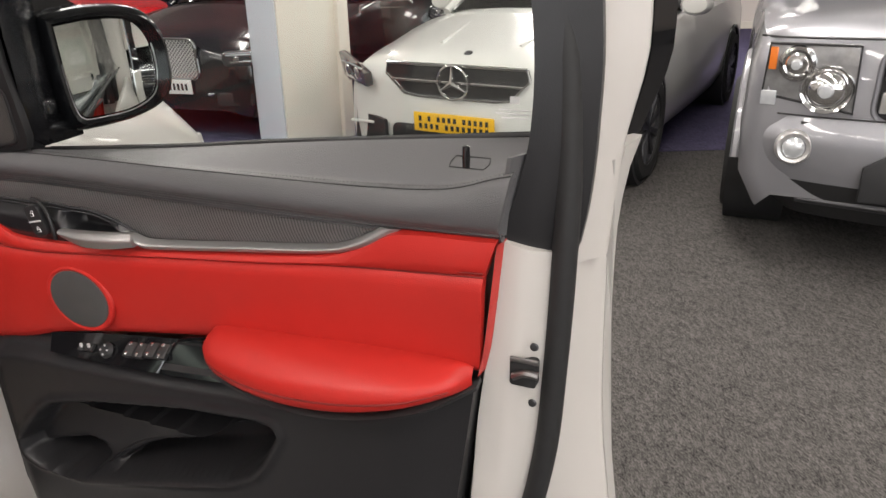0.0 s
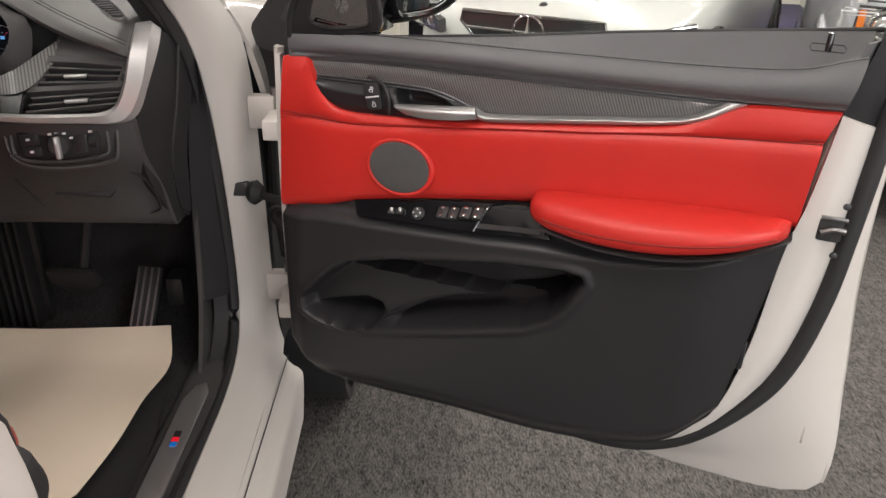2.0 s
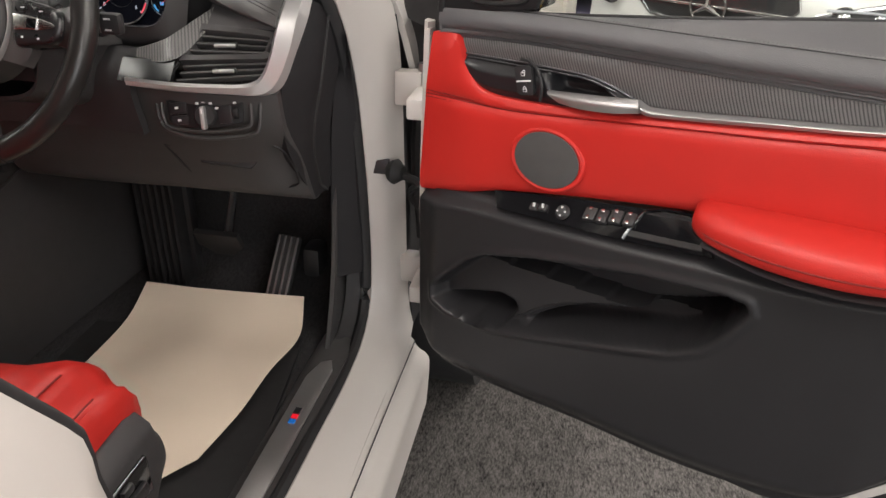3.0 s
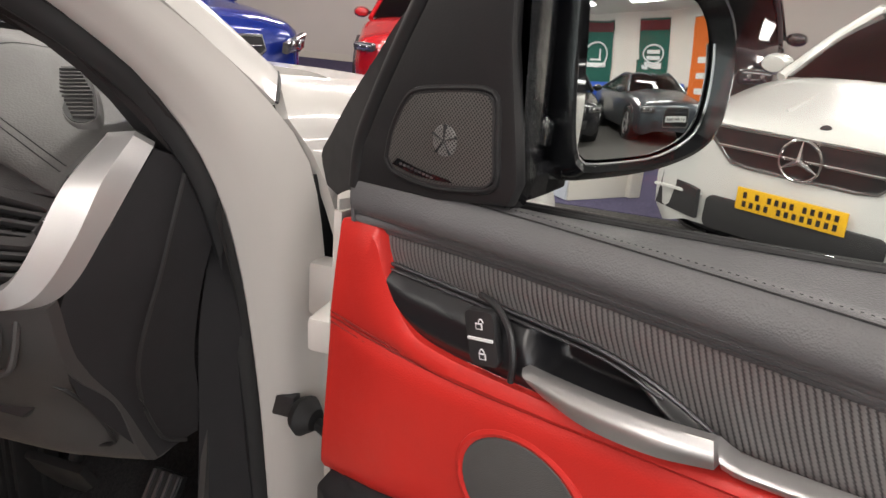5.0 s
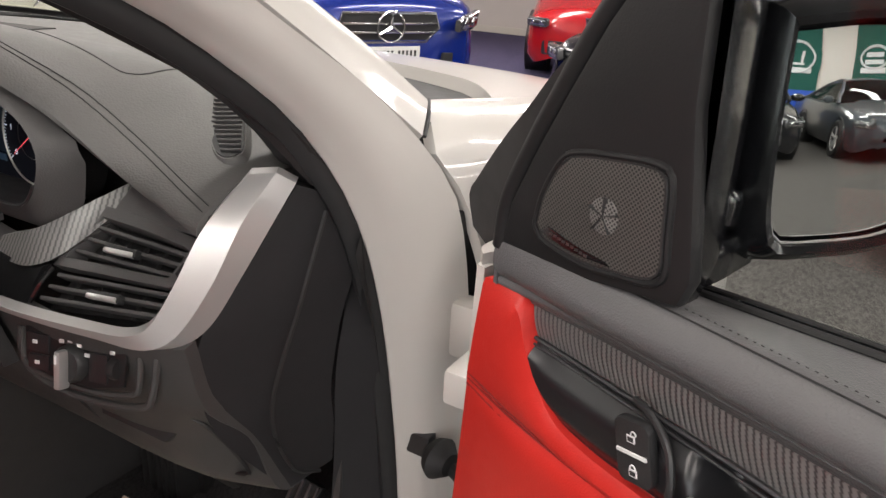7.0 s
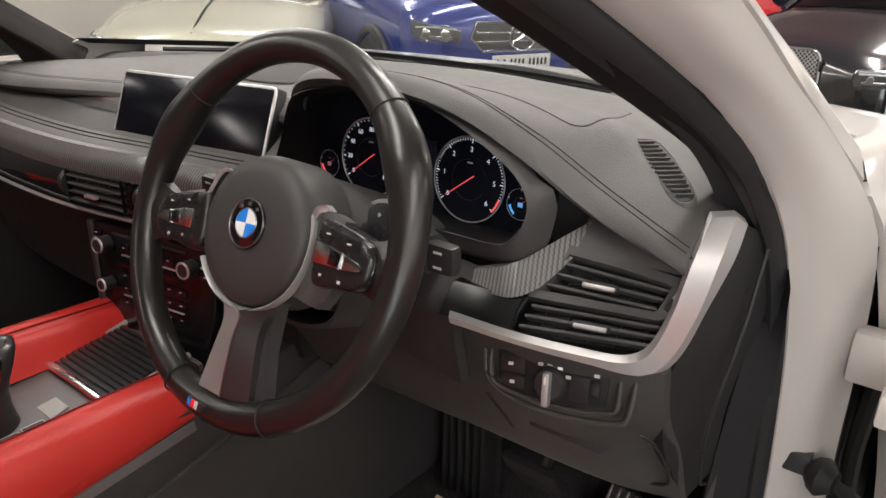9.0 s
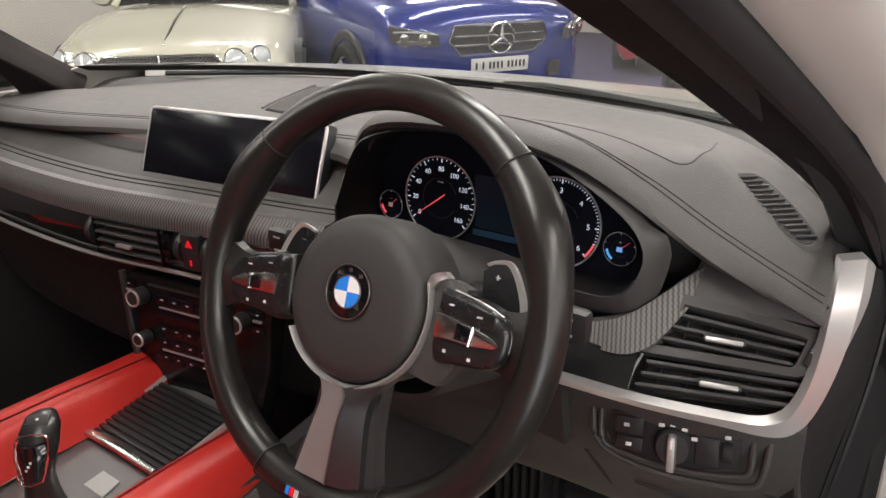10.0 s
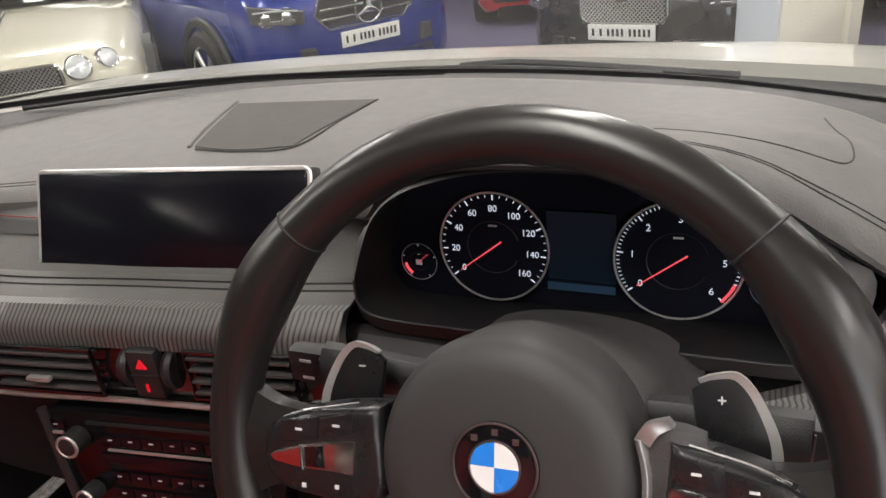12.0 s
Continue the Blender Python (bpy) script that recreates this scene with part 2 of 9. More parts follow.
CHROME_SATIN = mat("satin_chrome", (0.62, 0.61, 0.60), 0.22, 1.0, var=0.04, rvar=0.03)
SPOKE_SILVER = mat("satin_spoke_paint", (0.36, 0.355, 0.35), 0.40, 0.5, var=0.04, rvar=0.04)
MIRROR_BLACK = mat("mirror_foot_gloss", (0.006, 0.006, 0.007), 0.14, rvar=0.02, spec=0.30)
SATIN_ALU = mat("brushed_aluminium_trim", (0.44, 0.43, 0.425), 0.44, 0.85, var=0.04, scale=30, rvar=0.05)
SPOKE_BLACK = mat("satin_black_spoke", (0.012, 0.012, 0.013), 0.28, rvar=0.04)
DIAL_FACE = mat("dial_face", (0.004, 0.005, 0.011), 0.75, spec=0.15)
DIAL_WHITE = glow("dial_figures", (0.80, 0.86, 1.0), 0.55)
DIAL_RED = glow("dial_needle", (0.95, 0.10, 0.13), 0.75)
DIAL_BLUE = glow("dial_blue_mark", (0.10, 0.42, 0.85), 0.7)
CLUSTER_GLOW = glow("cluster_display", (0.008, 0.024, 0.055), 0.014)
STREAK_GLOW = glow("cluster_streak", (0.03, 0.08, 0.15), 0.09)
ICON = mat("white_symbol_print", (0.62, 0.62, 0.62), 0.6)
ICON_RED = glow("red_symbol", (0.85, 0.012, 0.03), 0.5)
BADGE_BLUE = mat("badge_blue", (0.02, 0.22, 0.75), 0.25, coat=0.4)
BADGE_WHITE = mat("badge_white", (0.78, 0.78, 0.78), 0.3, coat=0.4)
TYRE = mat("tyre_rubber", (0.016, 0.016, 0.016), 0.8, bump=0.3, bscale=120)
RIM_GREY = mat("alloy_grey", (0.20, 0.20, 0.21), 0.35, 0.9)
LENS = mat("lamp_lens", (0.62, 0.64, 0.66), 0.10, 0.35, var=0.45, scale=16, coat=0.6)
HEAD_DARK = mat("headlight_inner", (0.13, 0.13, 0.135), 0.16, 0.6, var=0.5, scale=26, coat=0.7)
AMBER = mat("amber_lens", (0.75, 0.20, 0.03), 0.2, coat=0.5)
YELLOW_PLATE = mat("yellow_plate", (0.80, 0.46, 0.015), 0.45, var=0.04)
WHITE_PLATE = mat("white_plate", (0.72, 0.72, 0.70), 0.45, var=0.04)
INK = mat("black_print", (0.012, 0.012, 0.012), 0.6)
PAINTS = {k: mat(k + "_car_paint", c, r, me, var=0.03, scale=2.0, coat=0.8, rvar=0.015) for k, c, r, me in (
    ("snow", (0.58, 0.58, 0.555), 0.30, 0.0), ("silver", (0.30, 0.30, 0.32), 0.42, 0.55), ("blue", (0.006, 0.022, 0.21), 0.22, 0.25),
    ("cream", (0.47, 0.45, 0.37), 0.25, 0.0), ("scarlet", (0.45, 0.008, 0.012), 0.25, 0.1), ("black", (0.008, 0.008, 0.010), 0.2, 0.0),
    ("graphite", (0.045, 0.055, 0.065), 0.28, 0.4))}
GREEN_CLOTH = mat("green_banner_cloth", (0.01, 0.10, 0.075), 0.8)
ORANGE_CLOTH = mat("orange_banner_cloth", (0.75, 0.16, 0.02), 0.8)
BLUE_BOARD = mat("blue_board", (0.02, 0.09, 0.50), 0.6)

# ---- mesh helpers ----


def part(name, bm, material, parent=None, label="", m=None, smooth=True, turn=40):
    me = bpy.data.meshes.new(name)
    bmesh.ops.recalc_face_normals(bm, faces=bm.faces)
    bm.to_mesh(me)
    bm.free()
    if smooth:
        me.set_sharp_from_angle(angle=radians(turn)) if len(me.polygons) else None
        me.polygons.foreach_set("use_smooth", [True] * len(me.polygons))
    me.materials.append(material)
    ob = new(name, me)
    if parent:
        ob.parent = parent
    if m is not None:
        ob.matrix_basis = m
    if label:
        ob["label"] = label
    return ob


def thing(name, label, category, m=None, group="", kind=""):
    ob = new(name)
    ob.empty_display_size = 0.1
    if m is not None:
        ob.matrix_basis = m
    return tagged(ob, label, category, group, kind)


def cr(points, n):
    """n + 1 places along a smooth curve through the points."""
    p = [Vector(q) for q in points]
    if len(p) == 2:
        return [p[0].lerp(p[1], i / n) for i in range(n + 1)]
    d = [0.0]
    for a, b in zip(p, p[1:]):
        d.append(d[-1] + max((b - a).length, 1e-6))
    out = []
    k = 0
    for i in range(n + 1):
        s = d[-1] * i / n
        while k < len(p) - 2 and s > d[k + 1]:
            k += 1
        h = d[k + 1] - d[k]
        t = (s - d[k]) / h

        def slope(j):
            if j == 0:
                return (p[1] - p[0]) / (d[1] - d[0])
            if j == len(p) - 1:
                return (p[-1] - p[-2]) / (d[-1] - d[-2])
            return (p[j + 1] - p[j - 1]) / (d[j + 1] - d[j - 1])
        t2, t3 = t * t, t * t * t
        out.append(p[k] * (2 * t3 - 3 * t2 + 1) + slope(k) * h * (t3 - 2 * t2 + t) + p[k + 1] * (3 * t2 - 2 * t3) + slope(k + 1) * h * (t3 - t2))
    return out


def rows_mesh(rows, back=None, close=False, bm=None):
    """A sheet through rows of places; back: a vector that gives it thickness; close: each row is a ring."""
    bm = bm or bmesh.new()
    v = [[bm.verts.new(p) for p in r] for r in rows]
    nr, nc = len(v), len(v[0])
    last = nc if close else nc - 1
    for i in range(nr - 1):
        for j in range(last):
            bm.faces.new((v[i][j], v[i][(j + 1) % nc], v[i + 1][(j + 1) % nc], v[i + 1][j]))
    if back is not None:
        b = Vector(back)
        w = [[bm.verts.new(q.co + b) for q in r] for r in v]
        for i in range(nr - 1):
            for j in range(nc - 1):
                bm.faces.new((w[i][j], w[i + 1][j], w[i + 1][j + 1], w[i][j + 1]))
        edge = [v[0][j] for j in range(nc)] + [v[i][-1] for i in range(1, nr)] + [v[-1][j] for j in range(nc - 2, -1, -1)] + [v[i][0] for i in range(nr - 2, 0, -1)]
        edge2 = [w[0][j] for j in range(nc)] + [w[i][-1] for i in range(1, nr)] + [w[-1][j] for j in range(nc - 2, -1, -1)] + [w[i][0] for i in range(nr - 2, 0, -1)]
        for k in range(len(edge)):
            k2 = (k + 1) % len(edge)
            bm.faces.new((edge[k], edge2[k], edge2[k2], edge[k2]))
    return bm


def skin(curves, nu=24, nv=4, back=None):
    """A smooth sheet across several curves, each given by a few places."""
    c = [cr(q, nu) for q in curves]
    cols = [cr([r[i] for r in c], nv * (len(c) - 1)) for i in range(nu + 1)]
    return rows_mesh([[cols[i][j] for i in range(nu + 1)] for j in range(len(cols[0]))], back)


def tube(points, radius, sides=10, smooth_n=None, close=False, flat=1.0, bm=None):
    """A round bar along a curve; radius: one value or a function of 0..1; flat squashes it across."""
    p = cr(points, smooth_n) if smooth_n else [Vector(q) for q in points]
    n = len(p)
    bm = bm or bmesh.new()
    rings, last = [], None
    up = Vector((0, 0, 1))
    if close:
        up = sum((p[i - 1].cross(p[i]) - p[i - 1].cross(p[0]) - p[0].cross(p[i]) for i in range(n)), Vector((0, 0, 0)))
        up = up.normalized() if up.length > 1e-9 else Vector((0, 0, 1))
    for i in range(n):
        a = p[(i - 1) % n] if close or i > 0 else p[i]
        b = p[(i + 1) % n] if close or i < n - 1 else p[i]
        t = (b - a).normalized()
        s = t.cross(up)
        if s.length < 0.30 and last is not None:
            s = last - t * last.dot(t)
        elif s.length < 0.05:
            s = t.cross(Vector((0, 1, 0)))
        s.normalize()
        last = s
        u = s.cross(t)
        r = radius(i / max(1, n - 1)) if callable(radius) else radius
        rings.append([bm.verts.new(p[i] + s * (r * math.cos(k * math.tau / sides)) + u * (r * flat * math.sin(k * math.tau / sides))) for k in range(sides)])
    for i in range(n if close else n - 1):
        r1, r2 = rings[i], rings[(i + 1) % n]
        for k in range(sides):
            bm.faces.new((r1[k], r1[(k + 1) % sides], r2[(k + 1) % sides], r2[k]))
    if not close:
        bm.faces.new(rings[0])
        bm.faces.new(rings[-1])
    return bm


def box(cx, cy, cz, sx, sy, sz, bevel=0.003, m=None, seg=2):
    bm = bmesh.new()
    bmesh.ops.create_cube(bm, size=1.0, matrix=Matrix.Translation((cx, cy, cz)) @ Matrix.Diagonal((sx, sy, sz, 1)))
    if bevel:
        bmesh.ops.bevel(bm, geom=bm.edges[:], offset=min(bevel, 0.45 * min(sx, sy, sz)), segments=seg, affect="EDGES", profile=0.6)
    if m is not None:
        bmesh.ops.transform(bm, matrix=m, verts=bm.verts)
    return bm


def lathe(profile, sides=32, m=None, bm=None):
    """Turns a profile of (radius, height) round the local z axis."""
    bm = bm or bmesh.new()
    rings = []
    for r, h in profile:
        rings.append([bm.verts.new((r * math.cos(k * math.tau / sides), r * math.sin(k * math.tau / sides), h)) for k in range(sides)] if r > 1e-6 else [bm.verts.new((0, 0, h))])
    made = [v for r in rings for v in r]
    for a, b in zip(rings, rings[1:]):
        for k in range(sides):
            k2 = (k + 1) % sides
            if len(a) == 1 and len(b) == 1:
                continue
            if len(a) == 1:
                bm.faces.new((a[0], b[k], b[k2]))
            elif len(b) == 1:
                bm.faces.new((a[k], b[0], a[k2]))
            else:
                bm.faces.new((a[k], a[k2], b[k2], b[k]))
    if m is not None:
        bmesh.ops.transform(bm, matrix=m, verts=made)
    return bm


def prism(outline, depth, m=None, bevel=0.0, smooth_n=None, bm=None):
    """A flat outline in the local xz plane, given depth along -y (its face looks along +y when depth is negative)."""
    pts = outline
    if smooth_n:
        loop = cr([(x, 0, z) for x, z in list(outline) + [outline[0]]], smooth_n)[:-1]
        pts = [(q.x, q.z) for q in loop]
    own = bmesh.new()
    f = own.faces.new([own.verts.new((x, 0, z)) for x, z in pts])
    got = bmesh.ops.extrude_face_region(own, geom=[f])
    bmesh.ops.translate(own, vec=(0, depth, 0), verts=[v for v in got["geom"] if isinstance(v, bmesh.types.BMVert)])
    if bevel:
        rim = [e for e in own.edges if abs(e.verts[0].co.y - e.verts[1].co.y) < 1e-7]
        bmesh.ops.bevel(own, geom=rim, offset=bevel, segments=2, affect="EDGES", profile=0.6)
    if m is not None:
        bmesh.ops.transform(own, matrix=m, verts=own.verts)
    return own


def pillow(outline, levels, n=48):
    """A cushioned plate over a closed outline in the local xz plane; levels: (y, share of the outline) from back to front."""
    loop = cr([(x, 0, z) for x, z in list(outline) + [outline[0]]], n)[:-1]
    cx, cz = sum(p.x for p in loop) / n, sum(p.z for p in loop) / n
    bm = rows_mesh([[(cx + (p.x - cx) * k, y, cz + (p.z - cz) * k) for p in loop] for y, k in levels], close=True)
    bm.verts.ensure_lookup_table()
    bm.faces.new([bm.verts[(len(levels) - 1) * n + k] for k in range(n)])
    return bm


def rounded(w, h, r, n=5):
    """A rounded rectangle's outline about the origin."""
    out = []
    for cx, cz, a0 in ((w / 2 - r, h / 2 - r, 0), (-w / 2 + r, h / 2 - r, 90), (-w / 2 + r, -h / 2 + r, 180), (w / 2 - r, -h / 2 + r, 270)):
        for k in range(n + 1):
            a = radians(a0 + 90 * k / n)
            out.append((cx + r * math.cos(a), cz + r * math.sin(a)))
    return out


def lettering(text, size, m, material, parent, name="figure"):
    """Flat raised characters in the built-in font, facing local +z."""
    cu = bpy.data.curves.new("text", "FONT")
    cu.body, cu.size, cu.align_x, cu.align_y, cu.extrude = text, size, "CENTER", "CENTER", size * 0.02
    tmp = bpy.data.objects.new("text", cu)
    me = bpy.data.meshes.new_from_object(tmp)
    bpy.data.objects.remove(tmp)
    ob = new(name, me)
    me.materials.clear()
    me.materials.append(material)
    ob.parent = parent
    ob.matrix_basis = m
    return ob

# ---- the showroom: floor, walls, ceiling, column ----
X0, X1, Y0, Y1 = -8.6, 13.2, -7.5, 12.6


def slab(name, cx, cy, cz, sx, sy, sz, material, label, category):
    return tagged(part(name, box(cx, cy, cz, sx, sy, sz, 0), material, smooth=False), label, category, kind="structure")


floor = slab("floor", (X0 + X1) / 2, (Y0 + Y1) / 2, -0.05, X1 - X0, Y1 - Y0, 0.1, FLOOR_GREY, "speckled dark grey carpet laid through the showroom", "floor")
part("carpet_strip", box((X0 + X1) / 2, 8.5, 0.002, X1 - X0 - 0.1, 8.0, 0.006, 0), FLOOR_BLUE, floor, "violet blue carpet along the far wall", smooth=False)
part("carpet_strip", box(4.9, 5.75, 0.0015, 5.0, 3.0, 0.005, 0, pose(0, 0, 0)), FLOOR_BLUE, floor, "violet blue carpet bay between the cars", smooth=False)
slab("wall_north", (X0 + X1) / 2, Y1 + 0.1, CEILING / 2, X1 - X0 + 0.4, 0.2, CEILING, WALL, "off-white painted wall behind the cars", "wall")
bm = bmesh.new()
for x0, x1, z0, z1 in ((X0 - 0.2, FILL_OPENING[0], 0.0, CEILING), (FILL_OPENING[1], X1 + 0.2, 0.0, CEILING), (FILL_OPENING[0], FILL_OPENING[1], 0.0, FILL_OPENING[2]), (FILL_OPENING[0], FILL_OPENING[1], FILL_OPENING[3], CEILING)):
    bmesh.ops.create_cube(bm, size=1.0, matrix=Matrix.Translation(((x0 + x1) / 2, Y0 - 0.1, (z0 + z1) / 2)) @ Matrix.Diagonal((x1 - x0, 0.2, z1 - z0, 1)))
tagged(part("wall_south", bm, WALL, smooth=False), "off-white painted wall opened for an assumed shop window", "wall", kind="structure")
# assumed window, unseen behind the camera, added round the fill lamp
added_window = thing("added_window_1", "assumed shop window in slim dark frames, added to let in side light", "window", pose(0, Y0 - 0.14, 0), kind="structure")
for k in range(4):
    x = FILL_OPENING[0] + 0.03 + (FILL_OPENING[1] - FILL_OPENING[0] - 0.06) * k / 3
    part("window_frame", box(x, 0, (FILL_OPENING[2] + FILL_OPENING[3]) / 2, 0.06, 0.06, FILL_OPENING[3] - FILL_OPENING[2], 0.004), DARK_METAL, added_window)
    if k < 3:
        pn = part("pane", box(x + (FILL_OPENING[1] - FILL_OPENING[0] - 0.06) / 6, 0, (FILL_OPENING[2] + FILL_OPENING[3]) / 2, (FILL_OPENING[1] - FILL_OPENING[0]) / 3 - 0.08, 0.008, FILL_OPENING[3] - FILL_OPENING[2] - 0.02, 0), GLASS, added_window, smooth=False)
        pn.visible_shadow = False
part("window_sill", box((FILL_OPENING[0] + FILL_OPENING[1]) / 2, 0.10, FILL_OPENING[2] + 0.012, FILL_OPENING[1] - FILL_OPENING[0] - 0.01, 0.20, 0.024, 0.004), COLUMN, added_window)
slab("wall_east", X1 + 0.1, (Y0 + Y1) / 2, CEILING / 2, 0.2, Y1 - Y0, CEILING, WALL, "off-white painted wall hung with banners", "wall")
slab("wall_west", X0 - 0.1, (Y0 + Y1) / 2, CEILING / 2, 0.2, Y1 - Y0, CEILING, WALL, "off-white painted side wall of the showroom", "wall")
slab("ceiling", (X0 + X1) / 2, (Y0 + Y1) / 2, CEILING + 0.05, X1 - X0 + 0.4, Y1 - Y0 + 0.4, 0.1, CEIL, "white showroom ceiling", "ceiling")
slab("baseboard", (X0 + X1) / 2, Y1 - 0.012, 0.06, X1 - X0, 0.02, 0.12, COLUMN, "painted skirting along the far wall", "baseboard")


def ceiling_light():
    t = thing("ceiling_light", "white fluorescent strip light on the ceiling", "ceiling light", pose(0, 0, CEILING), "strip lights")
    part("housing", box(0, 0, -0.028, 0.34, 2.3, 0.05, 0.012), CEIL, t)
    part("diffuser", box(0, 0, -0.058, 0.28, 2.16, 0.014, 0.005), LAMP_FACE, t, "glowing diffuser")
    return t


one_light = ceiling_light()
first = True
for lx in LAMP_ROWS:
    for ly in LAMP_STEPS:
        if first:
            one_light.matrix_basis = pose(lx, ly, CEILING)
            first = False
        else:
            copy_thing(one_light, pose(lx, ly, CEILING))

column = thing("column", "cream painted square column with a pale blue side", "column", pose(0.66, 4.88, 0, 0, 0, 44), kind="structure")
part("shaft", box(0.05, 0, CEILING / 2, 0.60, 0.37, CEILING - 0.01, 0.012), COLUMN, column)
part("side_board", box(-0.258, 0, CEILING / 2, 0.012, 0.35, CEILING - 0.02, 0.003), COLUMN_SIDE, column, "pale blue side board")
part("pipe_casing", box(0.30, -0.20, CEILING / 2, 0.10, 0.06, CEILING - 0.02, 0.008), COLUMN, column)
part("notice", box(-0.05, -0.190, 1.12, 0.10, 0.006, 0.13, 0.002), BLUE_BOARD, column, "small blue and white notice")


def banner(x, y, z, w, h, cloth, m_turn, label, oval):
    b = thing("banner", label, "banner", pose(x, y, z, 0, 0, m_turn), "wall banners")
    part("cloth", skin([[(-w / 2, 0.0, h / 2), (0, -0.01, h / 2), (w / 2, 0, h / 2)], [(-w / 2, -0.012, 0), (0, -0.02, 0), (w / 2, -0.012, 0)], [(-w / 2, -0.004, -h / 2), (0, -0.015, -h / 2), (w / 2, -0.004, -h / 2)]], 8, 4, (0, 0.006, 0)), cloth, b)
    part("top_rail", tube([(-w / 2 - 0.02, 0, h / 2), (w / 2 + 0.02, 0, h / 2)], 0.012, 8), STEEL, b)
    if oval:
        part("header_panel", box(0, -0.040, h * 0.41, w * 0.96, 0.004, h * 0.13, 0.001), mat("wine_print", (0.10, 0.015, 0.02), 0.8), b, "dark red header band")
        part("emblem_ring", tube([(0.34 * w * math.cos(a * math.tau / 28), -0.044, 0.08 + oval * w * math.sin(a * math.tau / 28)) for a in range(28)], 0.026, 6, close=True), BADGE_WHITE, b, "white oval emblem outline")
        for bx, bz, bw, bh in (((0.02, -0.14, 0.34, 0.05), (-0.10, 0.02, 0.05, 0.28)) if oval > 0.3 else ((0, 0.06, 0.42, 0.10), (0, -0.10, 0.46, 0.10))):
            part("emblem_bar", box(bx * w, -0.044, 0.08 + bz * w, w * bw, 0.006, w * bh, 0.002), BADGE_WHITE, b, "white emblem bar")
        part("caption_bar", box(0, -0.040, -0.22, w * 0.62, 0.004, w * 0.12, 0.001), BADGE_WHITE, b, "white caption bar")
    else:
        for k in range(3):
            part("print_block", box(0, -0.040, 0.35 - 0.32 * k, w * 0.55, 0.004, 0.12, 0.001), BADGE_WHITE, b)
    return b


banner(X1 - 0.03, -4.10, 1.80, 1.05, 2.1, GREEN_CLOTH, -90, "green cloth banner with a white round emblem", 0.34)
banner(X1 - 0.03, -2.15, 1.80, 1.05, 2.1, GREEN_CLOTH, -90, "green cloth banner with a white oval emblem", 0.24)
banner(X1 - 2.6, -0.20, 1.25, 0.75, 2.4, ORANGE_CLOTH, -110, "orange feather banner with white print", 0)
board = thing("display_board", "blue display board standing by the wall", "board", pose(X1 - 0.6, -2.6, 0, 0, 0, -90))
part("panel", box(0, 0, 0.72, 3.4, 0.03, 0.75, 0.006), BLUE_BOARD, board)
for bx in (-1.6, 1.6):
    part("leg", box(bx, 0, 0.175, 0.04, 0.28, 0.35, 0.005), STEEL, board)

# ---- cars on show ----


def wheel_mesh(r, w, spokes, car, m, rim_mat):
    prof = [(r * 0.62, -w / 2), (r * 0.9, -w / 2), (r * 0.985, -w * 0.36), (r, -w * 0.1), (r, w * 0.1), (r * 0.985, w * 0.36), (r * 0.9, w / 2), (r * 0.68, w / 2), (r * 0.66, w * 0.42)]
    t = part("wheel", lathe(prof, 40), TYRE, car, "black tyre on alloy rim", m)
    part("rim_barrel", lathe([(r * 0.67, w * 0.44), (r * 0.64, w * 0.40), (r * 0.60, 0.0), (0.0, -0.02)], 32), DARK_METAL, t)
    bm = lathe([(0.0, w * 0.40), (r * 0.13, w * 0.40), (r * 0.17, w * 0.33), (r * 0.16, w * 0.1)], 20)
    for k in range(spokes):
        for dx in (-0.035, 0.035):
            a = k * math.tau / spokes
            p0, p1 = Vector((r * 0.12 * math.cos(a + dx), r * 0.12 * math.sin(a + dx), w * 0.36)), Vector((r * 0.655 * math.cos(a + dx * 2.4), r * 0.655 * math.sin(a + dx * 2.4), w * 0.40))
            tube([p0, p1], lambda s: r * (0.045 - 0.008 * s), 6, bm=bm)
    tube([(r * 0.66 * math.cos(k * math.tau / 36), r * 0.66 * math.sin(k * math.tau / 36), w * 0.42) for k in range(36)], r * 0.022, 6, close=True, bm=bm)
    part("spokes", bm, rim_mat, t, "alloy spokes")


def ring(car, x, y, z, r, thick, material, name, tilt=0, label=""):
    return part(name, tube([(r * math.cos(k * math.tau / 32), 0, r * math.sin(k * math.tau / 32)) for k in range(32)], thick, 8, close=True), material, car, label, pose(x, y, z, tilt))


def star(car, x, y, z, r, tilt=-6):
    bm = tube([(r * math.cos(k * math.tau / 36), 0, r * math.sin(k * math.tau / 36)) for k in range(36)], r * 0.075, 8, close=True)
    for k in range(3):
        a = radians(90 + 120 * k)
        tube([(0, 0.012, 0), (r * math.cos(a), 0.0, r * math.sin(a))], lambda s: r * (0.17 - 0.13 * s), 6, bm=bm)
    return part("emblem", bm, CHROME, car, "chrome three-armed ring emblem", pose(x, y, z, tilt))


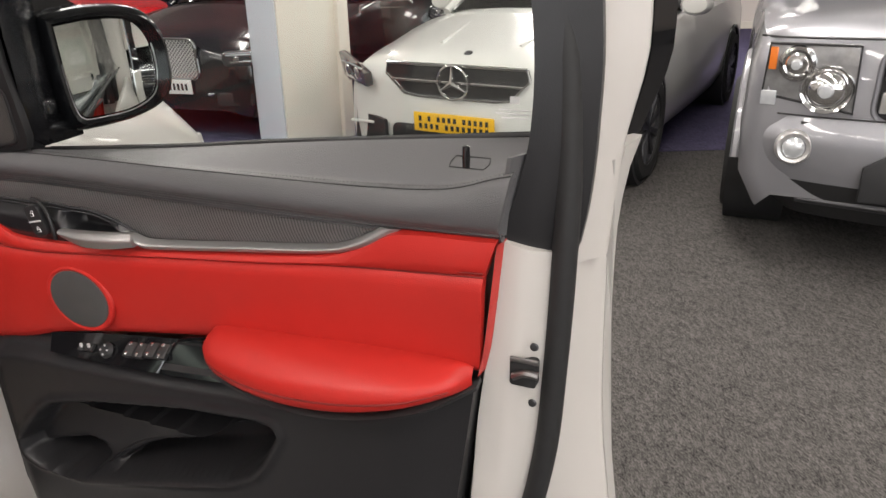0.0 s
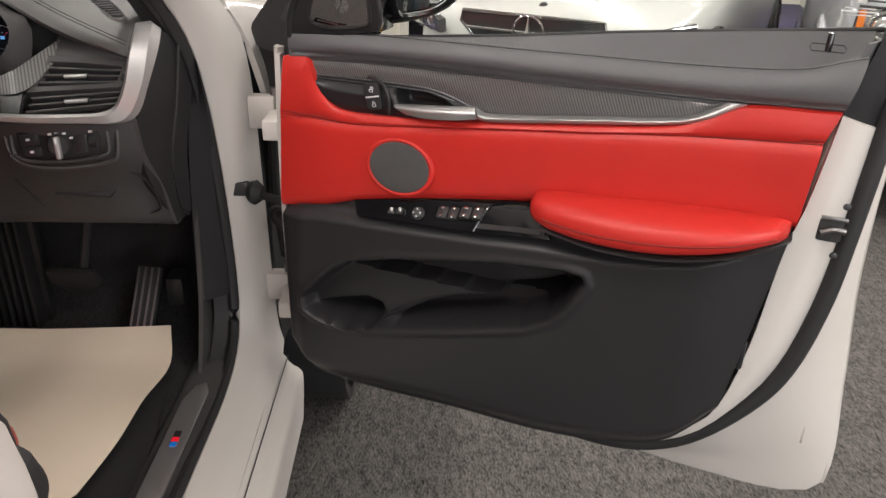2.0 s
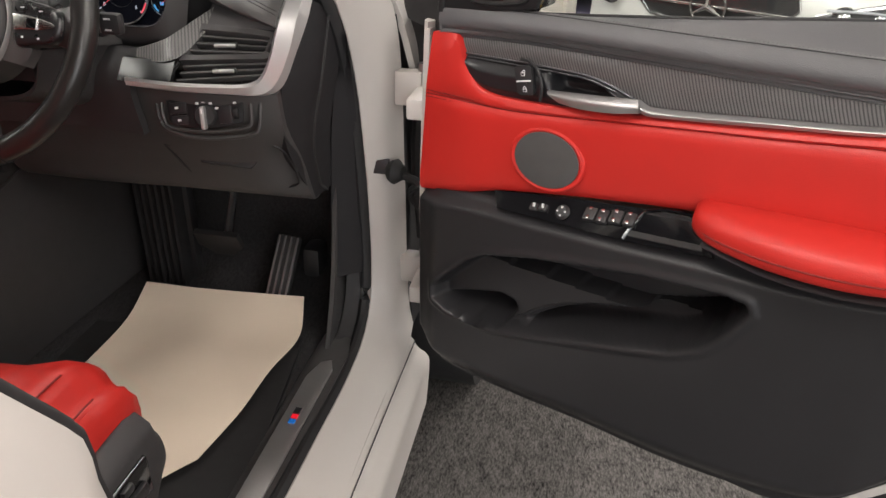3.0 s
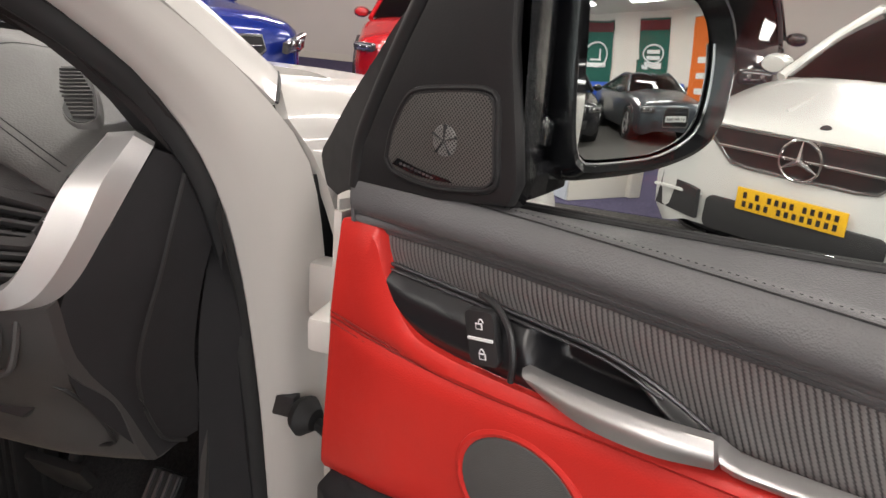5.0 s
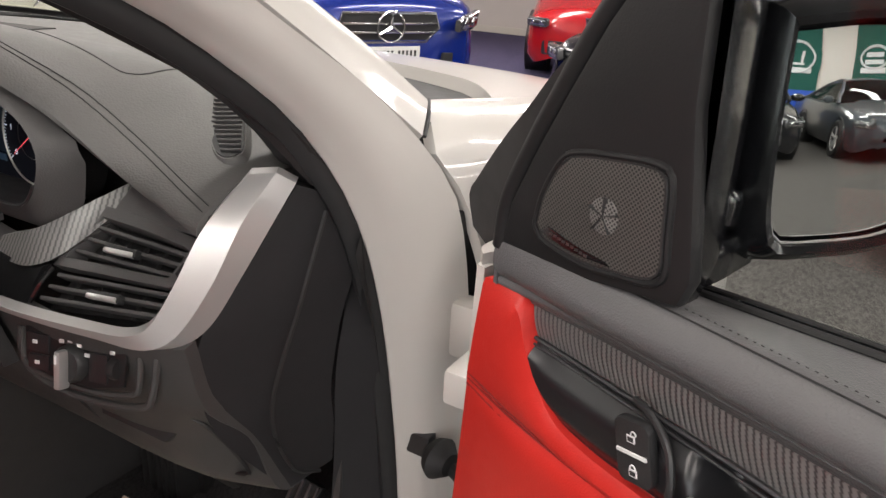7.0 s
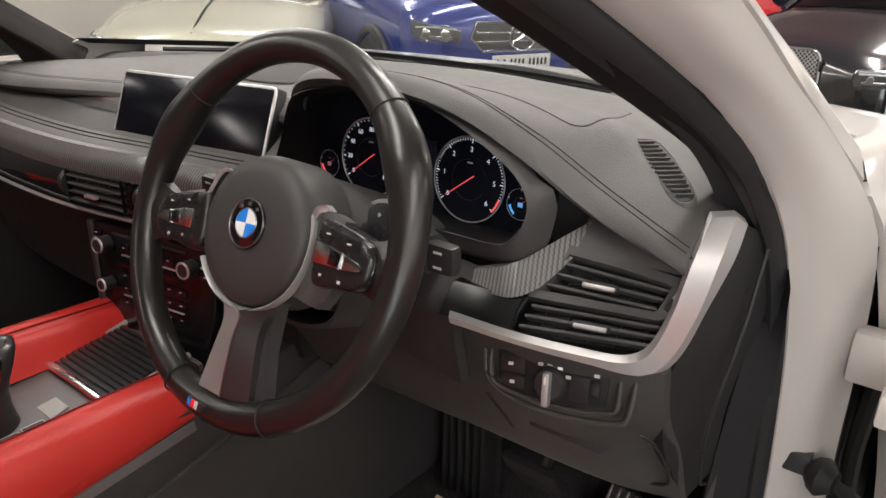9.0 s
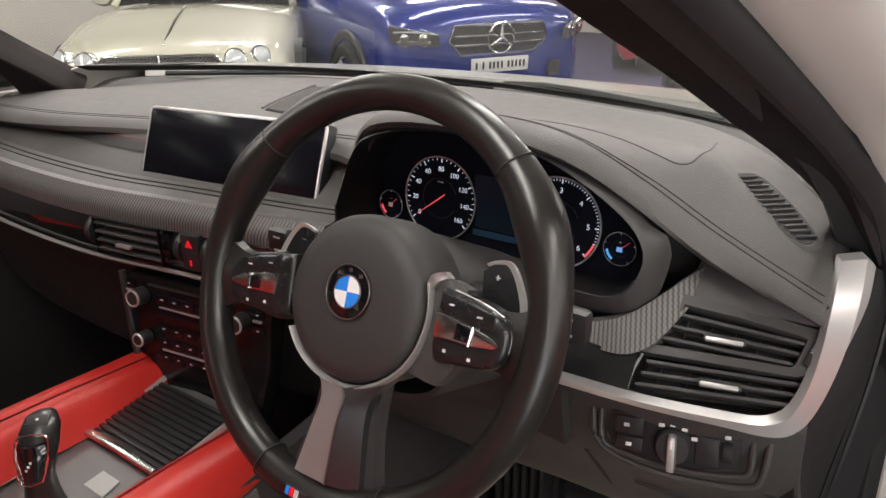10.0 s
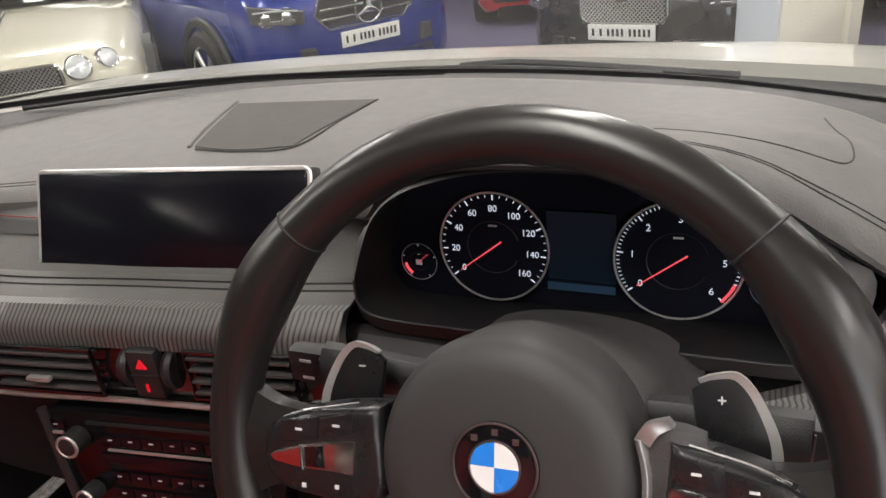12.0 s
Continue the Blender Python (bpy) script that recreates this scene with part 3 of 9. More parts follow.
def plate(car, x, y, z, material, w=0.52, h=0.111, tilt=-4, two=True):
    p = part("number_plate", box(0, 0, 0, w, 0.012, h, 0.004), material, car, "plate with plain dark bars", pose(x, y, z, tilt))
    lines = ((0.021, (5, 4, 1, 1), 0.030), (-0.023, (8, 4), 0.030)) if two else ((0.0, (5, 4, 1, 1), 0.052),)
    for zz, words, tall in lines:
        count = sum(words) + (len(words) - 1) * 0.7
        step = min(0.0375, w * 0.9 / count)
        at = -count * step / 2
        for word in words:
            bm = bmesh.new()
            for k in range(word):
                bmesh.ops.create_cube(bm, size=1.0, matrix=Matrix.Translation((at + step * (k + 0.5), 0.0072, zz)) @ Matrix.Diagonal((step * 0.52, 0.002, tall, 1)))
            part("print_bar", bm, INK, p, smooth=False)
            at += step * (word + 0.7)
    return p


def half_ring(y, w, zlo, zsh, ztop):
    pts = [(w * 0.90, zlo), (w * 0.985, zlo + 0.18 * (zsh - zlo)), (w, zlo + 0.45 * (zsh - zlo)), (w * 0.985, zlo + 0.8 * (zsh - zlo)), (w * 0.95, zsh - 0.02), (w * 0.86, zsh + 0.3 * (ztop - zsh)), (w * 0.6, zsh + 0.75 * (ztop - zsh)), (w * 0.3, ztop - 0.006), (0, ztop)]
    full = pts + [(-x, z) for x, z in pts[-2::-1]]
    return [(x, y, z) for x, z in full]


def show_car(name, label, category, m, paint, stations, cabin, wheels, rim=RIM_GREY, roof_paint=None):
    """stations: (y, half width, underside, shoulder, top), front to back; cabin: (screen foot y, roof front y, roof back y, rear foot y, belt z, roof z, half width at belt, at roof)."""
    car = thing(name, label, category, m, "cars on show")
    rings = [half_ring(*s) for s in stations]
    dense = []
    for j in range(len(rings[0])):
        dense.append(cr([r[j] for r in rings], 6 * (len(rings) - 1)))
    rows = [[dense[j][i] for j in range(len(dense))] for i in range(len(dense[0]))]
    bm = rows_mesh(rows)
    bm.verts.ensure_lookup_table()
    nc = len(rows[0])
    bm.faces.new([bm.verts[j] for j in range(nc)])
    bm.faces.new([bm.verts[(len(rows) - 1) * nc + j] for j in range(nc)])
    part("body", bm, paint, car, turn=50)
    fy, ry, rb, by, bz, rz, wb, wr = cabin

    def arch(y, z, w, zc, yc=0.0):
        return [(-w, y - yc, z), (-w * 0.6, y - yc * 0.3, z + (zc - z) * 0.7), (0, y, zc), (w * 0.6, y - yc * 0.3, z + (zc - z) * 0.7), (w, y - yc, z)]
    part("windscreen", skin([arch(fy, bz, wb, bz + 0.05, 0.22), arch((fy + ry) / 2, (bz + rz) / 2 + 0.02, (wb + wr) / 2, (bz + rz) / 2 + 0.06, 0.2), arch(ry, rz - 0.04, wr, rz, 0.12)], 14, 4, (0, -0.012, -0.008)), CAR_GLASS, car, "raked windscreen glass")
    part("roof", skin([arch(ry + 0.03, rz - 0.035, wr * 1.02, rz + 0.008, 0.12), arch((ry + rb) / 2, rz - 0.02, wr * 1.04, rz + 0.03), arch(rb, rz - 0.05, wr, rz)], 14, 5, (0, 0, -0.02)), roof_paint or paint, car)
    part("rear_screen", skin([arch(rb, rz - 0.05, wr, rz - 0.004), arch(by, bz + 0.04, wb * 0.95, bz + 0.07)], 14, 4, (0, 0.012, -0.01)), CAR_GLASS, car)
    for s in (-1, 1):
        part("side_glass", skin([[(s * wb * 0.985, fy - 0.28, bz), (s * wb, (fy + by) / 2, bz), (s * wb * 0.95, by, bz + 0.04)], [(s * wr, ry - 0.12, rz - 0.05), (s * wr * 1.03, (ry + rb) / 2, rz - 0.03), (s * wr, rb, rz - 0.06)]], 12, 3, (-s * 0.012, 0, 0)), CAR_GLASS, car)
        part("windscreen_pillar", tube([(s * wb, fy - 0.2, bz - 0.01), (s * (wb + wr) / 2 * 1.01, (fy + ry) / 2 - 0.19, (bz + rz) / 2 + 0.01), (s * wr * 1.01, ry - 0.1, rz - 0.035)], 0.035, 8, 8), paint, car)
        part("roof_rail", tube([(s * wr * 1.02, ry - 0.1, rz - 0.03), (s * wr * 1.05, (ry + rb) / 2, rz - 0.015), (s * wr * 1.01, rb, rz - 0.05), (s * wb * 0.96, by, bz + 0.03)], 0.035, 8, 12), paint, car)
        mir = part("wing_mirror", lathe([(0.0, -0.07), (0.06, -0.06), (0.085, 0.0), (0.08, 0.04), (0.0, 0.05)], 16), paint, car, "", pose(s * (wb + 0.15), fy - 0.42, bz + 0.06, 90, 0, 0) @ Matrix.Diagonal((1.3, 0.85, 1, 1)))
        part("mirror_foot", box(-s * 0.085, 0, 0.0, 0.08, 0.05, 0.04, 0.01), BLACK_PLASTIC, mir)
    (wy, wx, wr_, ww, spokes), base = wheels
    for s in (-1, 1):
        for y in (wy, wy - base):
            part("wheel_arch", lathe([(0.0, -0.16), (wr_ * 1.13, -0.16), (wr_ * 1.13, 0.118), (wr_ * 1.05, 0.118), (wr_ * 1.05, -0.1), (0, -0.1)], 32), BLACK_PLASTIC, car, "", pose(s * (wx - 0.015), y, wr_ + 0.015, 0, s * 90, 0))
            wheel_mesh(wr_, ww, spokes, car, pose(s * wx, y, wr_, 0, s * 90, 0), rim)
    return car


def lamp(car, x, y, z, w, h, turn=0, lenses=2, shape=None, tilt=-12, amber=False):
    outline = shape or rounded(w, h, min(w, h) * 0.3)
    hl = part("headlight", prism(outline, 0.055, None, 0.014), HEAD_DARK, car, "clear headlight cluster", pose(x, y, z, tilt, 0, turn))
    for k in range(lenses):
        r = h * 0.31
        lx = (k - (lenses - 1) / 2) * w * 0.4
        part("lens", lathe([(0.0, 0.03), (r * 0.6, 0.026), (r * 0.9, 0.012), (r, 0.0), (r * 1.12, 0.004), (r * 1.12, -0.02)], 20), CHROME, hl, "round lens", pose(lx, 0.036, 0, -90))
        part("bezel", lathe([(r * 1.12, 0.006), (r * 1.3, 0.012), (r * 1.3, -0.01)], 20), PIANO, hl, "", pose(lx, 0.044, 0, -90))
    part("light_strip", tube([(-w * 0.42, 0.052, h * 0.22), (0, 0.054, h * 0.30), (w * 0.42, 0.052, h * 0.30)], 0.007, 6, 10), LENS, hl, "bright running-light strip")
    part("reflector", box(0.0, 0.050, -h * 0.20, w * 0.7, 0.014, h * 0.16, 0.004), CHROME, hl, "bright reflector")
    if amber:
        part("indicator", box(w * 0.40 * amber, 0.048, h * 0.25, w * 0.14, 0.012, h * 0.4, 0.004), AMBER, hl, "amber indicator lens")
    return hl


def grille(car, x, y, z, w, h, bars, material, frame_mat=CHROME, tilt=-8, mesh=0, shape=None):
    g = part("grille", prism(shape or rounded(w, h, h * 0.22), 0.03, None, 0.004), BLACK_PLASTIC, car, "", pose(x, y, z, tilt))
    loop = shape or rounded(w, h, h * 0.22)
    part("grille_frame", tube([(a, 0.03, b) for a, b in loop], 0.011, 6, close=True), frame_mat, g, "bright grille surround")
    for k in range(bars):
        zz = h * (0.5 - (k + 1) / (bars + 1))
        part("grille_bar", box(0, 0.036, zz, w * 0.93, 0.018, h * 0.09, 0.006), material, g, "bright grille bar")
    if mesh:
        bm = bmesh.new()
        n = int(w / mesh)
        for k in range(-n, n + 1):
            for sgn in (-1, 1):
                x0 = k * mesh
                a, b = Vector((x0 - sgn * h * 0.5, 0.034, -h * 0.5)), Vector((x0 + sgn * h * 0.5, 0.034, h * 0.5))
                lo, hi = 0.0, 1.0
                d = b.x - a.x
                t0, t1 = (-w * 0.48 - a.x) / d, (w * 0.48 - a.x) / d
                lo, hi = max(lo, min(t0, t1)), min(hi, max(t0, t1))
                if hi - lo > 0.03:
                    tube([a.lerp(b, lo), a.lerp(b, hi)], 0.0035, 4, bm=bm)
        part("grille_mesh", bm, material, g, "crossed wire mesh")
    return g


SALOON = ((0.0, 0.60, 0.24, 0.62, 0.70), (-0.05, 0.75, 0.19, 0.67, 0.76), (-0.16, 0.84, 0.17, 0.70, 0.81), (-0.45, 0.87, 0.17, 0.76, 0.87), (-1.15, 0.90, 0.19, 0.88, 0.99), (-2.4, 0.90, 0.19, 0.92, 0.96), (-3.9, 0.88, 0.21, 0.95, 1.01), (-4.5, 0.80, 0.24, 0.90, 0.98), (-4.68, 0.68, 0.34, 0.80, 0.86))
SUV = ((0.0, 0.62, 0.30, 0.80, 0.90), (-0.05, 0.78, 0.24, 0.86, 0.97), (-0.16, 0.87, 0.22, 0.92, 1.03), (-0.5, 0.92, 0.22, 0.98, 1.07), (-1.2, 0.95, 0.24, 1.04, 1.14), (-2.4, 0.95, 0.24, 1.06, 1.10), (-4.0, 0.93, 0.26, 1.08, 1.14), (-4.55, 0.85, 0.30, 1.05, 1.12), (-4.68, 0.74, 0.40, 0.95, 1.0))
SALOON_CABIN = (-1.12, -1.95, -3.05, -3.95, 0.94, 1.42, 0.80, 0.58)
SUV_CABIN = (-1.15, -1.85, -3.9, -4.4, 1.06, 1.62, 0.84, 0.66)

# white saloon ahead of the open door
c63 = show_car("saloon_car", "white saloon with a broad chrome-barred grille and yellow plate", "car", pose(1.790, 3.38, 0, 0, 0, 148), PAINTS["snow"], SALOON, SALOON_CABIN, ((-0.80, 0.80, 0.325, 0.235, 10), 2.76), DARK_METAL)
grille(c63, 0, -0.020, 0.668, 0.90, 0.185, 1, CHROME, tilt=-6, shape=[(-0.44, 0.092), (0.44, 0.092), (0.455, 0.03), (0.34, -0.080), (0.25, -0.093), (-0.25, -0.093), (-0.34, -0.080), (-0.455, 0.03)])
star(c63, 0, 0.040, 0.666, 0.096, -6)
plate(c63, 0, 0.035, 0.432, YELLOW_PLATE)
for s in (-1, 1):
    lamp(c63, s * 0.700, -0.062, 0.690, 0.40, 0.16, -s * 34, 2, [(-0.19, -0.060 - 0.010 * s), (0.19, -0.060 + 0.010 * s), (0.20, 0.055 + 0.045 * s), (-0.20, 0.055 - 0.045 * s)], -10)
    part("air_intake", prism([(-0.16, -0.09), (0.16, -0.09), (0.13, 0.09), (-0.15, 0.06)], 0.03, None, 0.006), BLACK_PLASTIC, c63, "black bumper intake", pose(s * 0.60, -0.030, 0.36, 0, 0, -s * 20))
    part("intake_fin", box(s * 0.60, 0.005, 0.39, 0.28, 0.02, 0.016, 0.004, None), PAINTS["snow"], c63)
part("lower_intake", prism(rounded(0.86, 0.17, 0.04), 0.03, None, 0.006), BLACK_PLASTIC, c63, "black lower intake", pose(0, -0.012, 0.32, 0))
part("splitter", skin([[(-0.78, -0.22, 0.205), (-0.5, -0.03, 0.20), (0, 0.03, 0.20), (0.5, -0.03, 0.20), (0.78, -0.22, 0.205)], [(-0.80, -0.26, 0.19), (-0.52, -0.05, 0.18), (0, 0.01, 0.18), (0.52, -0.05, 0.18), (0.80, -0.26, 0.19)]], 20, 2, (0, -0.05, 0)), PIANO, c63)
part("bonnet_badge", lathe([(0, 0.008), (0.022, 0.006), (0.028, 0.0)], 16), DARK_METAL, c63, "small dark bonnet badge", pose(0, -0.15, 0.803, -35))
for s in (-1, 1):
    part("bonnet_ridge", tube([(s * 0.26, -0.30, 0.838), (s * 0.30, -0.7, 0.905), (s * 0.36, -1.12, 0.968)], 0.012, 6, 10), PAINTS["snow"], c63)

# silver off-roader
lr = show_car("offroad_car", "silver boxy off-road car with round twin headlights", "car", pose(3.735, 1.907, 0, 0, 0, 154), PAINTS["silver"], ((0.0, 0.80, 0.34, 0.96, 1.00), (-0.03, 0.85, 0.28, 1.00, 1.05), (-0.12, 0.875, 0.26, 1.03, 1.09), (-0.5, 0.895, 0.26, 1.06, 1.12), (-1.2, 0.91, 0.28, 1.08, 1.16), (-2.4, 0.955, 0.28, 1.1, 1.14), (-4.0, 0.95, 0.30, 1.1, 1.16), (-4.7, 0.92, 0.34, 1.1, 1.16), (-4.8, 0.86, 0.44, 1.05, 1.1)), (-1.2, -1.75, -4.3, -4.7, 1.08, 1.85, 0.86, 0.74), ((-0.83, 0.815, 0.37, 0.255, 7), 2.88))
part("bumper", skin([[(-0.87, -0.34, 0.69), (-0.78, -0.03, 0.69), (0, 0.05, 0.69), (0.78, -0.03, 0.69), (0.87, -0.34, 0.69)], [(-0.88, -0.34, 0.60), (-0.80, -0.005, 0.60), (0, 0.075, 0.60), (0.80, -0.005, 0.60), (0.88, -0.34, 0.60)], [(-0.86, -0.30, 0.50), (-0.78, -0.01, 0.50), (0, 0.070, 0.50), (0.78, -0.01, 0.50), (0.86, -0.30, 0.50)], [(-0.80, -0.28, 0.42), (-0.72, -0.03, 0.41), (0, 0.050, 0.40), (0.72, -0.03, 0.41), (0.80, -0.28, 0.42)]], 24, 4, (0, -0.05, 0)), PAINTS["silver"], lr)
part("bumper_skirt", skin([[(-0.80, -0.28, 0.43), (-0.71, -0.02, 0.42), (0, 0.055, 0.41), (0.71, -0.02, 0.42), (0.80, -0.28, 0.43)], [(-0.75, -0.28, 0.33), (-0.66, -0.05, 0.33), (0, 0.03, 0.33), (0.66, -0.05, 0.33), (0.75, -0.28, 0.33)], [(-0.70, -0.30, 0.25), (-0.60, -0.12, 0.24), (0, -0.03, 0.24), (0.60, -0.12, 0.24), (0.70, -0.30, 0.25)]], 24, 3, (0, -0.05, 0)), BLACK_PLASTIC, lr, "black lower bumper")
part("bonnet_gap", tube([(-0.84, -0.10, 0.995), (-0.74, 0.000, 0.998), (0, 0.016, 1.000), (0.74, 0.000, 0.998), (0.84, -0.10, 0.995)], 0.0045, 6, 30), RUBBER, lr, "dark shut line of the bonnet")
part("bumper_gap", tube([(-0.875, -0.30, 0.694), (-0.79, -0.02, 0.694), (0, 0.058, 0.694), (0.79, -0.02, 0.694), (0.875, -0.30, 0.694)], 0.0035, 6, 30), RUBBER, lr, "dark line above the bumper")
part("skid_bar", tube([(-0.62, -0.03, 0.33), (0, 0.05, 0.33), (0.62, -0.03, 0.33)], 0.018, 8, 12), DARK_METAL, lr)
part("tow_panel", prism([(-0.40, -0.10), (0.40, -0.10), (0.40, 0.04), (0.32, 0.10), (-0.32, 0.10), (-0.40, 0.04)], 0.03, None, 0.008), BLACK_PLASTIC, lr, "black centre bumper panel", pose(0, 0.062, 0.47))
plate(lr, 0, 0.10, 0.44, YELLOW_PLATE)
gr = grille(lr, 0, -0.012, 0.83, 0.80, 0.30, 0, SILVER, PAINTS["silver"], tilt=-6)
for k in range(2):
    gb = part("grille_slat", box(0, 0.04, 0.065 - 0.13 * k, 0.76, 0.02, 0.085, 0.008), SILVER, gr, "perforated silver slat")
    for q in range(7):
        part("slot", prism([(-0.035, 0), (-0.02, 0.018), (0.02, 0.018), (0.035, 0), (0.02, -0.018), (-0.02, -0.018)], 0.006, pose(-0.32 + q * 0.107, 0.048, 0.065 - 0.13 * k)), PIANO, gr)
for s in (-1, 1):
    hl = part("headlight", prism([(-0.175, -0.10 - 0.03 * s), (0.175, -0.10 + 0.03 * s), (0.165, 0.135), (-0.165, 0.135)], 0.06, None, 0.016), HEAD_MID, lr, "clear twin-lens headlight cluster", pose(s * 0.635, -0.042, 0.845, -3, 0, -s * 6))
    part("headlight_seal", tube([(x, 0.058, z) for x, z in ((-0.172, -0.10 - 0.03 * s), (0.172, -0.10 + 0.03 * s), (0.162, 0.133), (-0.162, 0.133))], 0.006, 6, close=True), RUBBER, hl, "dark seal round the headlight")
    for (lx, lz, r) in ((-s * 0.065, -0.040, 0.094), (s * 0.055, 0.058, 0.068)):
        part("lens", lathe([(0.0, 0.035), (r * 0.55, 0.03), (r * 0.75, 0.012), (r * 0.8, 0.0), (r, 0.012), (r * 1.06, 0.0), (r * 1.06, -0.02)], 28), CHROME, hl, "round chrome lens", pose(lx, 0.06, lz, -90))
        part("bulb", lathe([(0, 0.06), (r * 0.25, 0.055), (r * 0.34, 0.03)], 16), LENS, hl, "", pose(lx, 0.06, lz, -90))
    part("indicator", box(s * 0.145, 0.062, 0.075, 0.030, 0.012, 0.090, 0.006), AMBER, hl, "amber indicator lens")
    part("side_reflector", box(s * 0.145, 0.062, -0.085, 0.06, 0.012, 0.06, 0.006), LENS, hl)
    fog = part("fog_lamp", lathe([(0.0, 0.004), (0.045, 0.0), (0.05, 0.01), (0.062, 0.014), (0.072, 0.002), (0.075, -0.02)], 28), SILVER, lr, "round fog lamp in the bumper", pose(s * 0.66, 0.045, 0.565, -90, 0, 0))
    part("fog_lens", lathe([(0.0, 0.022), (0.03, 0.016), (0.044, 0.002)], 24), LENS, fog)
    part("parking_sensor", box(s * 0.63, 0.012, 0.665, 0.035, 0.03, 0.012, 0.004), BLACK_PLASTIC, lr)
    part("arch_flare", tube([(s * 0.885, -0.83 + 0.47 * math.cos(a), 0.36 + 0.47 * math.sin(a)) for a in [radians(5 + 17 * k) for k in range(11)]], 0.03, 8), PAINTS["silver"], lr)

# blue crossover behind the bonnet
glc = show_car("crossover_car", "metallic blue crossover with a twin-bar chrome grille", "car", pose(-2.18, 4.60, 0, 0, 0, 242), PAINTS["blue"], SUV, SUV_CABIN, ((-0.83, 0.865, 0.355, 0.24, 5), 2.87), SILVER)
grille(glc, 0, -0.020, 0.755, 0.86, 0.20, 2, CHROME, tilt=-6, shape=[(-0.40, 0.11), (0.40, 0.11), (0.44, 0.0), (0.33, -0.11), (-0.33, -0.11), (-0.44, 0.0)])
star(glc, 0, 0.040, 0.760, 0.115, -6)
plate(glc, 0, 0.03, 0.56, WHITE_PLATE, two=False)
for s in (-1, 1):
    lamp(glc, s * 0.70, -0.030, 0.80, 0.36, 0.15, -s * 36, 2, [(-0.18, -0.05 - 0.016 * s), (0.18, -0.05 + 0.016 * s), (0.19, 0.055 + 0.035 * s), (-0.19, 0.055 - 0.035 * s)], -8)
    part("air_intake", prism([(-0.17, -0.06), (0.17, -0.06), (0.13, 0.06), (-0.13, 0.05)], 0.03, None, 0.006), BLACK_PLASTIC, glc, "black bumper intake", pose(s * 0.60, -0.035, 0.50, 0, 0, -s * 20))
    part("arch_cladding", tube([(s * 0.94, -0.83 + 0.43 * math.cos(a), 0.35 + 0.43 * math.sin(a)) for a in [radians(5 + 17 * k) for k in range(11)]], 0.028, 8), BLACK_PLASTIC, glc)
part("skid_plate", prism(rounded(1.2, 0.10, 0.04), 0.03, None, 0.006), CHROME, glc, "chrome chin plate", pose(0, -0.03, 0.36))

# cream grand tourer
gt = show_car("grand_tourer", "cream grand tourer with twin round lamps and mesh grille", "car", pose(-3.72, 2.66, 0, 0, 0, 222), PAINTS["cream"], SALOON, (-1.75, -2.35, -3.3, -4.1, 0.96, 1.40, 0.80, 0.58), ((-0.85, 0.82, 0.345, 0.25, 5), 2.75), SILVER)
grille(gt, 0, -0.012, 0.62, 0.80, 0.24, 0, STEEL, CHROME, tilt=-5, mesh=0.026)
part("grille_spine", box(0, 0.025, 0.62, 0.018, 0.03, 0.25, 0.005), CHROME, gt)
for s in (-1, 1):
    for (lx, lz, ly, r) in ((0.50, 0.695, 0.010, 0.076), (0.675, 0.720, -0.060, 0.062)):
        hl = part("headlight", lathe([(0.0, 0.02), (r * 0.5, 0.018), (r * 0.8, 0.004), (r, 0.012), (r * 1.1, 0.0), (r * 1.1, -0.06)], 28), CHROME, gt, "round headlight", pose(s * lx, ly - 0.012, lz, -74, 0, -s * (14 if lx < 0.6 else 34)))
        part("lens", lathe([(0, 0.022), (r * 0.6, 0.019), (r * 0.93, 0.010)], 24), LENS, hl)
    part("air_intake", prism(rounded(0.32, 0.12, 0.04), 0.03, None, 0.005), BLACK_PLASTIC, gt, "", pose(s * 0.52, -0.03, 0.36, 0, 0, -s * 10))
part("lower_intake", prism(rounded(0.62, 0.12, 0.04), 0.03, None, 0.005), BLACK_PLASTIC, gt, "", pose(0, -0.015, 0.36))
plate(gt, 0, 0.02, 0.47, YELLOW_PLATE)
part("bonnet_crest", tube([(0, -0.12, 0.79), (0, -0.6, 0.915), (0, -1.08, 1.0)], 0.009, 6, 10), CHROME, gt)

# black limousine and red saloon beyond the bonnet
jag = show_car("limousine", "glossy black saloon with a chrome-framed mesh grille", "car", pose(-0.40, 5.06, 0, 0, 0, 162), PAINTS["black"], SALOON, SALOON_CABIN, ((-0.85, 0.80, 0.34, 0.245, 8), 2.9), SILVER)
grille(jag, 0, -0.012, 0.63, 0.66, 0.30, 0, STEEL, CHROME, tilt=-5, mesh=0.03)
part("emblem", lathe([(0, 0.012), (0.04, 0.01), (0.05, 0)], 20), CHROME, jag, "round grille emblem", pose(0, 0.030, 0.66, -95))
plate(jag, 0, 0.03, 0.42, WHITE_PLATE, two=False)
for s in (-1, 1):
    lamp(jag, s * 0.70, -0.040, 0.645, 0.32, 0.11, -s * 36, 2, None, -8)
    part("bumper_blade", tube([(s * 0.38, 0.0, 0.36), (s * 0.62, -0.06, 0.40), (s * 0.80, -0.24, 0.44)], 0.012, 6, 8), CHROME, jag, "chrome bumper blade")
    part("air_intake", prism(rounded(0.28, 0.10, 0.03), 0.03, None, 0.005), BLACK_PLASTIC, jag, "", pose(s * 0.60, -0.035, 0.33, 0, 0, -s * 18))
